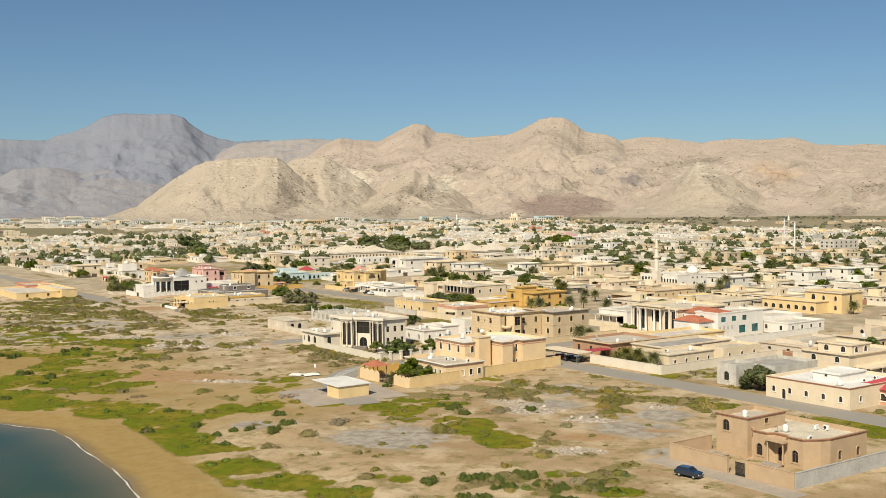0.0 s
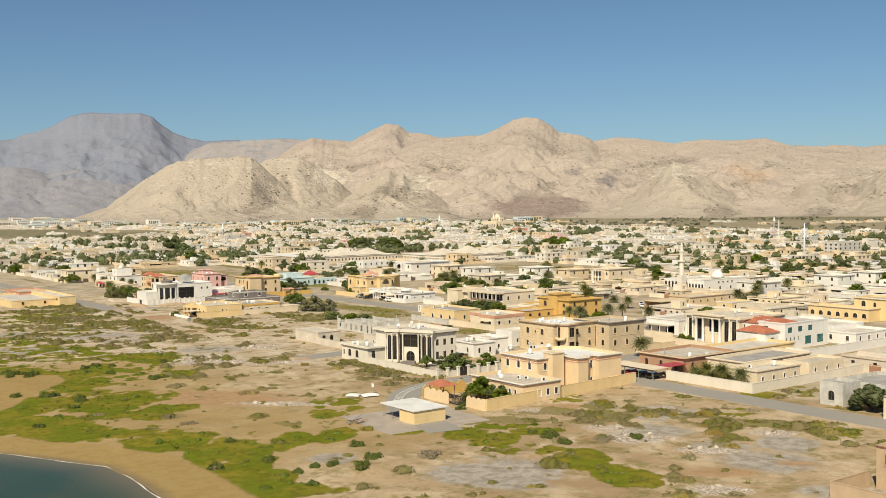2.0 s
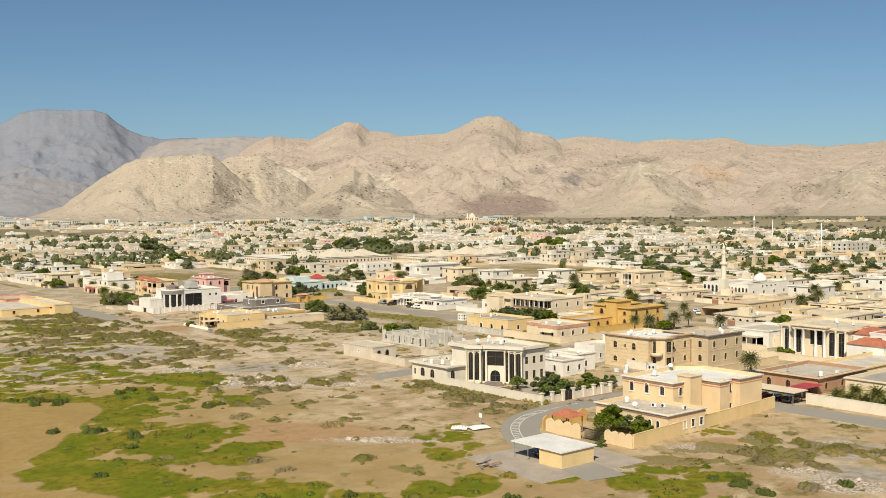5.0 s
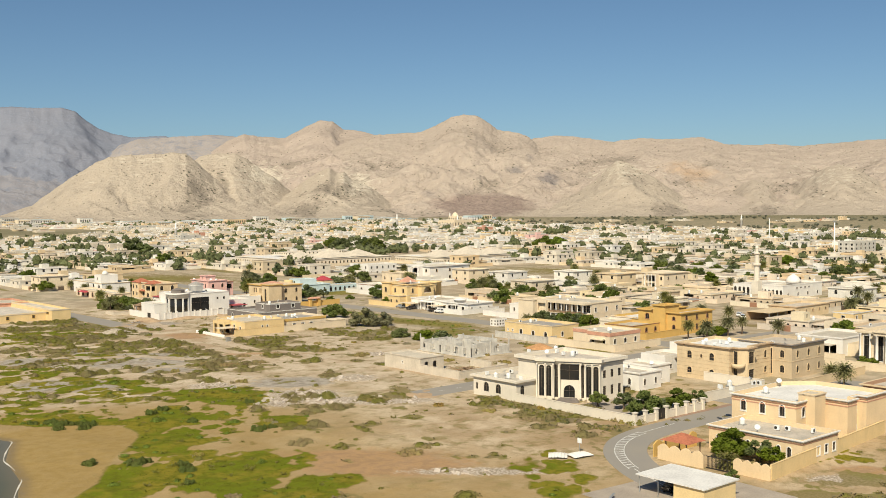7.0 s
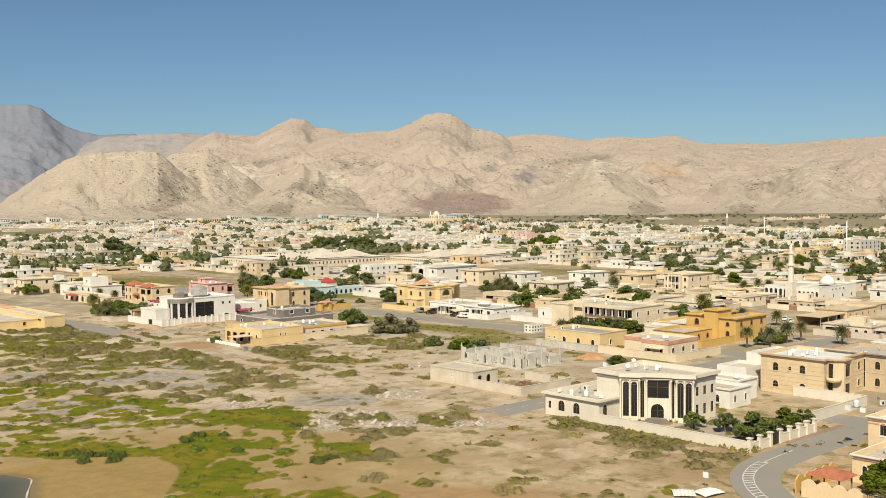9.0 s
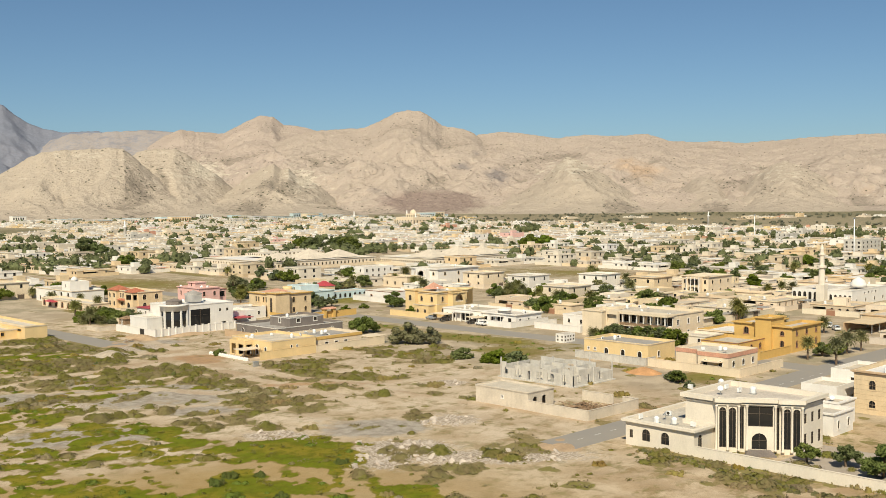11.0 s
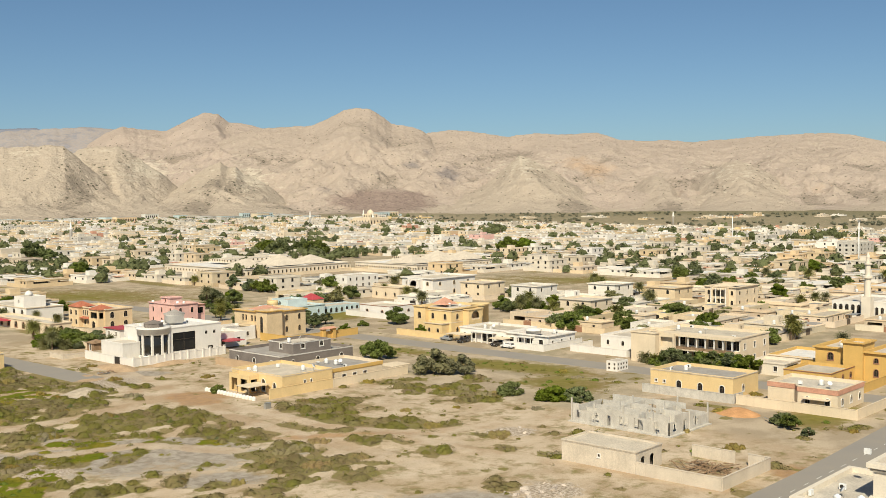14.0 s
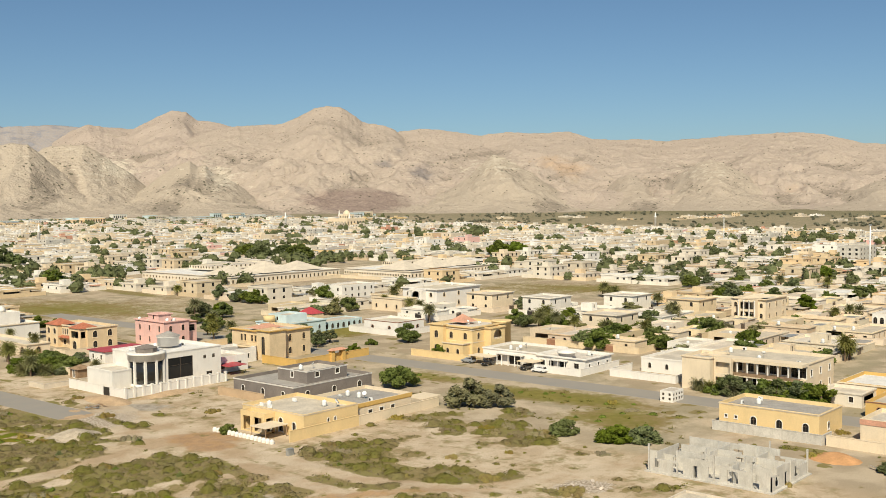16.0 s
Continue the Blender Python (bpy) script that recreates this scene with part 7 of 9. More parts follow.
# masts, the unfinished grey block, distant minarets
for mx, my, mh in ((660, 488, 29), (958, 722, 24)):
    v = House("floodlight_mast", mx, my, "tall pale floodlight mast over the roofs", "mast")
    v.turned("pole", [(0.55, 0), (0.45, mh * 0.5), (0.32, mh)], 0, 0, "plastic", 8)
    v.slab("lamp_frame", -1.8, -0.3, mh, 1.8, 0.3, mh + 0.9, "metal")
v = House("apartment_block", 772, 532, "unfinished grey concrete apartment block", "building", simple=True)
v.block(0, 0, 34, 14, 10.5, "block", wins(3, 14, ((1.2, 1.6), (4.4, 1.6), (7.6, 1.6)), 1.6, False), wins(5, 34, ((1.2, 1.6), (4.4, 1.6), (7.6, 1.6)), 1.8, False))
for mx, my, mh in ((1168, 1440, 20), (1203, 1499, 24), (1031, 1431, 25), (1367, 1022, 20), (582, 1298, 22)):
    v = House("minaret", mx, my, "slender white minaret far across the town", "minaret", "distant minarets")
    v.turned("shaft", [(1.8, 0), (1.5, mh * 0.6), (2.2, mh * 0.63), (2.2, mh * 0.68), (1.1, mh * 0.7), (0.9, mh * 0.9), (0.1, mh)], 0, 0, "white", 10)
v = House("mosque", 1150, 1428, "large cream mosque with a dome far across the town", "mosque", simple=True)
v.block(0, 0, 40, 40, 12, "cream", spread(6, 40, 2, 2, 6, True), spread(6, 40, 2, 2, 6, True))
v.block(12, 12, 28, 28, 18, "cream", spread(3, 16, 2, 13, 3, True), spread(3, 16, 2, 13, 3, True), z0=11.0)
v.turned("dome", [(6, 17.5), (5.8, 19), (4.4, 22), (2, 24), (0.2, 25)], 20, 20, "cream", 16)


# ---- the town: plots filled with low houses ----
LABELS = {"house": "cream flat-roofed town house behind a yard wall", "housew": "white flat-roofed town house behind a yard wall", "housey": "ochre flat-roofed town house behind a yard wall"}


def town_house(kind, m, x=0.0, y=0.0):
    """One property: main block, wings, yard wall and a few windows."""
    two = kind in ("villa", "tower")
    v = House("villa" if two else "town_house", x, y, LABELS[m] if not two else LABELS[m].replace("flat-roofed", "two-storey"), "villa" if two else "house", "town houses", simple=True)
    if kind == "bungalow":
        v.block(1.6, 3, 19, 19.5, 4.0, m, spread(3, 16, 1.1, 1.1, 1.6, True, 7, 16) + [(1.0, 6.0, 0.2, 2.8, False, "void")], spread(4, 16.5, 1.2, 1.0, 1.7, True), cornice=m)
        v.block(19, 8, 26.5, 22, 3.3, m, (), spread(2, 7.5, 1.2, 0.5, 2.1))
        v.block(7, 8, 11, 13, 6.2, m, (), spread(1, 4, 0.9, 4.2, 1.4), z0=3.0, par=0.2)
        v.slab("canopy", 4, -1.0, 2.5, 15, 3, 2.65, "roof")
    elif kind == "court":
        v.block(1.5, 2, 9, 21.5, 3.8, m, spread(3, 19.5, 1.1, 1.2, 1.4), (), cornice=m)
        v.block(9, 13, 26.5, 21.5, 4.2, m, (), spread(4, 17.5, 2.0, 0.2, 2.9, True, 0.5, 12, "void"))
        v.block(15, 1, 26, 9, 3.2, m, spread(1, 8, 1.4, 0.4, 2.0), ())
    elif kind == "long":
        v.block(1.5, 4, 26.5, 13, 3.7, m, spread(2, 9, 1.2, 1.1, 1.4), spread(5, 25, 1.2, 1.0, 1.7), cornice=m)
        v.block(4, 13, 17, 22, 4.4, m, [(2, 7.5, 0.2, 2.9, False, "void")], ())
        v.slab("canopy", 17, 14, 2.5, 26, 21.5, 2.65, "roof")
    elif kind == "villa":
        v.block(3, 3, 18, 17, 7.6, m, spread(2, 14, 1.3, 1.2, 1.8, True) + spread(2, 14, 1.3, 4.8, 1.8, True), spread(2, 15, 1.2, 4.8, 1.8, True), cornice=m, co=0.5)
        v.block(18, 5, 26.5, 21, 3.8, m, (), spread(1, 8.5, 1.2, 1.2, 1.6))
    else:
        v.block(2.5, 3, 20, 17, 4.1, m, spread(2, 14, 1.3, 1.2, 1.7, True), spread(2, 17.5, 1.2, 1.2, 1.7), cornice=m, co=0.4)
        v.block(8, 8, 14, 14, 6.4, m, spread(1, 6, 1.2, 4.5, 1.2, True), (), z0=3.3)
        v.block(20, 9, 26.5, 21.5, 3.3, m, (), [(0.8, 5.6, 0.2, 2.5, False, "void")])
    bm = bmesh.new()
    fence_run(bm, 0, 0, 0, 22, 2.0)
    fence_run(bm, 0.16, 0, 27, 0, 2.0)
    part("boundary_wall", bm, M[m], v.o)
    v.slab("gate", -0.15, 9, 0, 0.15, 12.4, 2.3, "trim" if m != "housew" else "dark")
    v.slab("gate", 11, -0.15, 0, 14.2, 0.15, 2.3, "bronze")
    v.slab("car_canopy", 19.5, 0.5, 2.55, 26.6, 6.8, 2.68, "roofgrey" if kind in ("bungalow", "villa") else "metal")
    return v.o


def free(x0, y0, x1, y1, pad=1.0):
    return not any(x0 - pad < b[2] and x1 + pad > b[0] and y0 - pad < b[3] and y1 + pad > b[1] for b in HAND)


def seen(x, y):
    """Whether a plot lies inside the town as it opens before the flight."""
    return any(lo < math.degrees(math.atan2(x - ex, y - ey)) < hi and (x - ex) * math.sin(radians((lo + hi) / 2)) + (y - ey) * math.cos(radians((lo + hi) / 2)) > 60 for ex, ey, lo, hi in ((0, 0, 9, 62), (-10, 142, 16, 67), (29, 278, 23, 76)))


OPEN = ((-900, -900, 203, 596), (-900, -900, 120, 900), (200, 292, 268, 532), (246, 650, 340, 768), (432, 540, 532, 640), (384, 690, 590, 846), (258, 300, 266, 900), (150, 490, 166, 900), (196, 500, 262, 520), (230, 296, 290, 334), (190, 0, 203, 300), (296, 505, 372, 532), (330, 335, 352, 372))
HAND = [b for b in TAKEN] + list(OPEN)
rnd = random.Random(7)
plots_near, plots_mid, plots_far = [], [], []
px0 = 64.0
col_i = 0
while px0 < 2500:
    py0 = 20.0
    row_i = 0
    while py0 < 3900:
        cx, cy = px0 + 14, py0 + 11
        d = math.hypot(cx - 15, cy - 180)
        a1 = math.degrees(math.atan2(cx, cy))
        a2 = math.degrees(math.atan2(cx - 29, cy - 278))
        if seen(cx, cy) and 120 < d < (2400 if a1 < 24 and a2 < 20 else 2180) and free(px0, py0, px0 + 27, py0 + 22):
            if float(sum(on_plain(np.array([cx]), np.array([cy])))[0]) > 0.4 and rnd.random() < 0.97:
                py0 += 23.0 + (7.0 if row_i % 2 else 0)
                row_i += 1
                continue
            thin = fbm(np.array([cx]), np.array([cy]), 220, 21, 2)[0]
            if rnd.random() < (0.98 if thin > 0.33 else 0.6):
                (plots_near if d < 545 else plots_mid if d < 930 else plots_far).append((px0, py0))
        py0 += 23.0 + (7.0 if row_i % 2 else 0)
        row_i += 1
    px0 += 28.0 + (7.0 if col_i % 2 else 0)
    col_i += 1
KINDS = [(k, m) for k in ("bungalow", "court", "long", "tower", "bungalow", "court", "long", "villa") for m in ("house", "housew", "house", "housey")]
made = {}
for x, y in plots_near:
    k = rnd.choice(KINDS)
    jx, jy = rnd.uniform(-0.8, 0.8), rnd.uniform(-0.8, 0.8)
    if k in made:
        copy_thing(made[k], pose(x + jx, y + jy, 0))
    else:
        made[k] = town_house(*k, x + jx, y + jy)


def far_house(kind, m, x, y):
    """A house seen from afar: blocks with parapets, porch, yard wall, canopy and windows."""
    two = kind in (2, 5)
    h = (4.1, 3.8, 7.6, 4.4, 4.0, 7.2)[kind]
    w, d = ((17, 16), (22, 11), (15, 14), (15, 18), (24, 9), (18, 12))[kind]
    o = root("villa" if two else "town_house", x, y, 0, LABELS.get(m, "painted flat-roofed town house behind a yard wall"), "house", "town houses")

    def sub(name, mm, *boxes):
        bm = bmesh.new()
        for q in boxes:
            box(bm, *q)
        return part(name, bm, M[mm], o)

    def walled(name, x0, y0, x1, y1, z):
        bm = bmesh.new()
        box(bm, x0, y0, 0, x1, y1, z - 0.6)
        ring(bm, [Vector(p) for p in ((x0, y0, 0), (x1, y0, 0), (x1, y1, 0), (x0, y1, 0))], z - 0.75, z, 0.25)
        part(name, bm, M[m], o)
        sub("roof", roofs, (x0 + 0.2, y0 + 0.2, z - 0.6, x1 - 0.2, y1 - 0.2, z - 0.45))
    roofs = ("roof", "roofwhite", "roof", "roofgrey", "roofwhite", "roof")[kind]
    walled("main_block", 2, 3, 2 + w, 3 + d, h)
    walled("wing", 2 + w, 6, 27, 21, 3.3) if w < 22 else walled("wing", 4, 3 + d, 15, 21.5, 4.4)
    sub("boundary_wall", m, (0, 0, 0, 27, 0.2, 2.0), (0, 0.2, 0, 0.2, 22, 2.0))
    if kind in (0, 3, 5):
        sub("stair_tower", m, (6, 7, h - 0.6, 10.5, 11.5, h + 2.0))
    n = 3 if w > 16 else 2
    for f in range(2 if two else 1):
        for i in range(n):
            u = 3.2 + (w - 3) * (i + 0.35) / n
            sub("window", "glass", (u, 2.94, 1.1 + 3.5 * f, u + 1.3, 3.2, 2.9 + 3.5 * f))
        for i in range(2):
            u = 3 + d * (0.2 + 0.45 * i)
            sub("window", "glass", (1.94, u, 1.1 + 3.5 * f, 2.2, u + 1.3, 2.9 + 3.5 * f))
    if kind in (1, 3, 4):
        sub("porch_roof", m, (6, 0.8, 2.9, 14, 3, 3.2))
        # dark slab on the wall stands in for the shade inside the porch
        sub("porch_shade", "dark", (7, 2.9, 0.2, 13, 3.15, 2.8))
    sub("car_canopy", ("roofgrey", "roofwhite", "metal", "salmon", "roof", "roofgrey")[kind], (20, 0.5, 2.5, 26.6, 5.6, 2.65))
    return o


made_far = {}
for x, y in plots_mid:
    k = (rnd.choice((0, 1, 0, 3, 1, 3, 4, 4, 2, 5, 0, 1)), rnd.choice(("house", "housew", "housew", "housey", "ivory", "peach", "cream", "white", "ivory", "tan", "ivory")))
    jx, jy = rnd.uniform(-1.5, 1.5), rnd.uniform(-1.0, 1.0)
    if k in made_far:
        copy_thing(made_far[k], pose(x + jx, y + jy, 0))
    else:
        made_far[k] = far_house(*k, x + jx, y + jy)

# houses out to the foot of the mountains, too far to tell apart
FAR_PAINT = ("housew", "white", "ivory", "ivory", "ivory", "cream", "cream", "plaster", "house", "tan", "block", "plaster", "sand", "peach", "sand")
bms = {m: bmesh.new() for m in (*FAR_PAINT, "glass", "roof", "roofwhite", "roofgrey", "blue", "crimson", "yellow", "russet", "pink", "salmon")}
for x, y in plots_far:
    m = rnd.choice(FAR_PAINT[:-1]) if rnd.random() < 0.93 else rnd.choice(("yellow", "russet", "pink", "salmon"))
    x, y = x + rnd.uniform(-3, 3), y + rnd.uniform(-2, 2)
    w, dd = rnd.uniform(14, 30), rnd.uniform(9, 19)
    h = rnd.choice((2.8, 3.0, 3.2, 3.4, 3.6, 3.2, 3.0, 3.8, 3.4, 3.2, 3.6, 4.4, 7.0))
    box(bms[m], x, y, 0, x + w, y + dd, h)
    box(bms[rnd.choice(("roof", "roofwhite", "roof", "roofgrey", "roof"))], x + 0.5, y + 0.5, h, x + w - 0.5, y + dd - 0.5, h + 0.1)
    if rnd.random() < 0.75:
        box(bms[rnd.choice(FAR_PAINT)], x + w + 1, y - 1, 0, x + w + rnd.uniform(6, 10), y + rnd.uniform(6, 14), rnd.uniform(2.8, 3.8))
    if rnd.random() < 0.45:
        box(bms[m], x + 3, y + 3, h, x + rnd.uniform(6, 10), y + rnd.uniform(6, 8.5), h + 2.4)
    for k in range(2):   # roof tanks
        u, q = x + rnd.uniform(1, w - 3), y + rnd.uniform(1, dd - 3)
        box(bms["white"], u, q, h, u + 1.4, q + 1.4, h + 1.3)
    if rnd.random() < 0.8:   # yard walls
        box(bms[m], x - 3, y - 5, 0, x + 25, y - 4.7, 2.0)
        box(bms[m], x - 3, y - 4.7, 0, x - 2.7, y + 15, 2.0)
    if rnd.random() < 0.25:
        box(bms[rnd.choice(("roofgrey", "crimson", "blue", "roofwhite"))], x + 4, y - 4.4, 2.5, x + 12, y - 0.4, 2.65)
    for f in range(2 if h > 6 else 1):
        for k in range(3):
            if rnd.random() < 0.45:
                continue
            u = x + w * (0.14 + 0.29 * k)
            box(bms["glass"], u, y - 0.06, 1.2 + 3.4 * f, u + 1.2, y + 0.2, 2.7 + 3.4 * f)
        for k in range(2):
            u = y + dd * (0.2 + 0.4 * k)
            box(bms["glass"], x - 0.06, u, 1.2 + 3.4 * f, x + 0.2, u + 1.2, 2.7 + 3.4 * f)
r_ = random.Random(55)
for i in range(230):   # long sheds and blocks of flats at the far edge
    a_, d_ = math.radians(r_.uniform(8, 44)), r_.uniform(1960, 2420)
    if i % 2:
        a_, d_ = math.radians(r_.uniform(10, 20.5)), r_.uniform(2400, 3400)
    x, y = 15 + d_ * math.sin(a_), 180 + d_ * math.cos(a_)
    w, dd, h = r_.uniform(16, 48), r_.uniform(12, 26), r_.choice((4, 5, 6, 5, 7, 8, 11))
    if float(sum(on_plain(np.array([x]), np.array([y])))[0]) > 0.4 and r_.random() < 0.94:
        continue
    m = r_.choice(("white", "housew", "ivory", "blue", "block", "housew", "cream", "peach"))
    box(bms[m], x, y, 0, x + w, y + dd, h)
    box(bms[r_.choice(("roofwhite", "roofgrey", "blue", "roofwhite", "roof"))], x - 0.4, y - 0.4, h, x + w + 0.4, y + dd + 0.4, h + 0.4)
    for k in range(int(w / 5)):
        box(bms["glass"], x + 1.5 + 5 * k, y - 0.06, h * 0.35, x + 4 + 5 * k, y + 0.2, h * 0.75)
for m, b_ in bms.items():
    tagged(new("far_town_windows" if m == "glass" else "far_town_roofs" if m in ("roof", "roofwhite", "roofgrey") else "far_town", mesh("far_town", b_, M[m])), "distant low houses spread to the mountain foot", "houses", kind="stuff")


# ---- things on roofs ----
def tank():
    o = root("water_tank", 0, 0, 0, "white plastic water tank on a flat roof", "tank", "roof water tanks")
    bm = bmesh.new()
    lathe(bm, [(0.50, 0.2), (0.54, 0.32), (0.51, 0.58), (0.54, 0.66), (0.51, 0.9), (0.54, 0.98), (0.50, 1.2), (0.2, 1.36), (0.18, 1.42)], 14)
    part("tank_body", bm, M["plastic"], o, smooth=True)
    bm = bmesh.new()
    box(bm, -0.62, -0.62, 0, 0.62, 0.62, 0.2)
    part("stand", bm, M["metal"], o)
    return o


def condenser():
    o = root("air_conditioner", 0, 0, 0, "white air-conditioning unit on a flat roof", "air conditioner", "roof air conditioners")
    bm = bmesh.new()
    box(bm, -0.5, -0.2, 0.15, 0.5, 0.2, 0.95)
    part("casing", bm, M["plastic"], o)
    bm = bmesh.new()
    lathe(bm, [(0.3, 0), (0.3, 0.04)], 12)
    part("fan_grille", bm, M["dark"], o, at=pose(-0.12, -0.2, 0.55, 90, 0, 0))
    return o


def dish():
    o = root("satellite_dish", 0, 0, 0, "white satellite dish on a roof", "satellite dish", "roof dishes")
    bm = bmesh.new()
    lathe(bm, [(0.02, 0.0), (0.3, 0.05), (0.55, 0.18), (0.58, 0.2), (0.3, 0.08), (0.02, 0.04)], 14)
    part("reflector", bm, M["plastic"], o, smooth=True, at=pose(0, 0, 1.2, -50, 0, 30))
    bm = bmesh.new()
    box(bm, -0.04, -0.04, 0, 0.04, 0.04, 1.2)
    part("stand", bm, M["metal"], o)
    return o


KIT = {}


def on_roof(kind, x, y, z, rz=0):
    if kind not in KIT:
        KIT[kind] = {"tank": tank, "ac": condenser, "dish": dish}[kind]()
        KIT[kind].matrix_basis = pose(x, y, z, 0, 0, rz)
    else:
        copy_thing(KIT[kind], pose(x, y, z, 0, 0, rz))


def roof_kit(x0, y0, x1, y1, z, kinds):
    for k in kinds:
        on_roof(k, rnd.uniform(x0 + 1.3, x1 - 1.3), rnd.uniform(y0 + 1.3, y1 - 1.3), z, rnd.choice((0, 90, 180, 270)) + rnd.uniform(-8, 8))


on_roof("tank", 156.5, 117.5, 4.5)
on_roof("tank", 153.5, 124.0, 6.4)
roof_kit(152, 109, 165, 125, 4.5, ["ac", "ac", "dish", "ac"])
roof_kit(203, 136, 224, 142, 4.1, ["tank", "ac", "ac"])
roof_kit(160, 294, 170, 309, 4.1, ["tank", "tank", "ac", "ac", "ac", "dish", "ac"])
roof_kit(167, 290, 183, 305, 8.9, ["tank", "tank", "ac", "ac", "dish", "ac", "ac"])
roof_kit(168, 228, 187, 250, 7.7, ["tank", "tank", "ac", "ac", "ac", "dish", "ac", "ac", "dish"])
roof_kit(154, 219, 165, 236, 3.8, ["tank", "ac", "ac", "dish", "ac"])
roof_kit(216, 274, 231, 288, 8.2, ["tank", "tank", "ac", "ac", "dish", "ac"])
roof_kit(232, 267, 247, 280, 8.0, ["tank", "tank", "ac", "dish", "ac"])
roof_kit(190, 283, 206, 294, 3.6, ["tank", "ac", "dish"])
roof_kit(243, 360, 253, 379, 4.1, ["tank", "ac", "ac"])
roof_kit(243, 335, 254, 349, 4.1, ["tank", "ac", "dish"])
roof_kit(284, 350, 300, 356, 7.0, ["tank", "ac"])
roof_kit(282, 378, 302, 404, 7.5, ["tank", "tank", "ac", "dish", "ac"])
roof_kit(280, 482, 296, 496, 8.8, ["tank", "ac", "ac", "dish"])
roof_kit(176, 454, 190, 472, 3.8, ["tank", "ac"])
roof_kit(176, 444, 190, 460, 4.1, ["tank", "ac", "ac", "dish"])
roof_kit(192, 444, 209, 457, 3.6, ["tank", "tank", "dish", "dish", "ac"])
roof_kit(206, 475, 219, 485, 5.8, ["tank", "dish"])
roof_kit(190, 520, 211, 535, 8.0, ["ac", "dish", "ac"])
roof_kit(240, 529, 254, 545, 8.0, ["tank", "ac", "dish"])
roof_kit(233, 576, 245, 597, 7.8, ["tank", "tank", "ac", "dish"])
roof_kit(276, 440, 289, 452, 3.5, ["tank", "ac", "dish"])
roof_kit(276, 455, 290, 472, 3.8, ["tank", "ac", "dish", "dish"])
roof_kit(214, 198, 229, 205, 3.4, ["tank", "ac"])
roof_kit(217, 224, 237, 239, 3.4, ["tank", "ac", "dish"])
roof_kit(271, 248, 293, 267, 8.2, ["tank", "ac", "dish"])
roof_kit(376, 579, 403, 596, 8.2, ["tank", "dish"])
for x, y in plots_near:
    if math.hypot(x - 15, y - 230) < 520 and rnd.random() < 0.75:
        on_roof(rnd.choice(("tank", "tank", "dish", "ac")), x + rnd.uniform(4.5, 9), y + rnd.uniform(5, 11), 3.6)


for x, y in plots_near:   # more tanks and dishes on the nearer roofs
    if math.hypot(x - 15, y - 230) < 430 and rnd.random() < 0.8:
        on_roof(rnd.choice(("tank", "dish", "ac", "tank")), x + rnd.uniform(4.5, 8), y + rnd.uniform(14, 17), 3.3)


# ---- trees, palms and scrub ----
def leaf_card(vs, fs, c, s, r):
    """A small bent leaf cluster of two faces."""
    a, b = r.uniform(0, 6.28), r.uniform(-0.9, 0.9)
    u = Vector((math.cos(a), math.sin(a), b)).normalized()
    w = u.cross(Vector((r.uniform(-1, 1), r.uniform(-1, 1), 1))).normalized()
    n = u.cross(w) * s * 0.35
    k = len(vs)
    c = Vector(c)
    vs += [c - u * s, c - w * s * 0.6 + n, c + u * s, c + w * s * 0.6 + n]
    fs += [(k, k + 1, k + 2), (k, k + 2, k + 3)]


def tube(bm, pts, radii, n=6):
    rings = []
    for p, rad in zip(pts, radii):
        rings.append([bm.verts.new(Vector(p) + Vector((rad * math.cos(6.283 * i / n), rad * math.sin(6.283 * i / n), 0))) for i in range(n)])
    for a, b in zip(rings, rings[1:]):
        for i in range(n):
            bm.faces.new((a[i], a[(i + 1) % n], b[(i + 1) % n], b[i]))
    bm.faces.new(rings[-1])


def card_mesh(name, vs, fs, m):
    me = bpy.data.meshes.new(name)
    me.from_pydata([tuple(v) for v in vs], [], fs)
    me.materials.append(M[m])
    return me


def lump(vs, fs, c, rx, rz, r, n=7, m=3):
    """A low-sided uneven body that fills a crown or shrub behind its outer leaves."""
    k = len(vs)
    for j in range(m):
        e = math.pi * (0.5 - (j + 0.35) / m * 0.92)
        for i in range(n):
            a, q = 6.283 * (i + 0.5 * (j % 2)) / n, r.uniform(0.82, 1.12)
            vs.append(Vector((c[0] + rx * q * math.cos(e) * math.cos(a), c[1] + rx * q * math.cos(e) * math.sin(a), c[2] + rz * q * math.sin(e))))
    vs.append(Vector((c[0], c[1], c[2] + rz)))
    for j in range(m - 1):
        for i in range(n):
            p, q = k + j * n + i, k + j * n + (i + 1) % n
            fs += [(p, p + n, q), (q, p + n, q + n)]
    for i in range(n):
        fs.append((k + (i + 1) % n, len(vs) - 1, k + i))


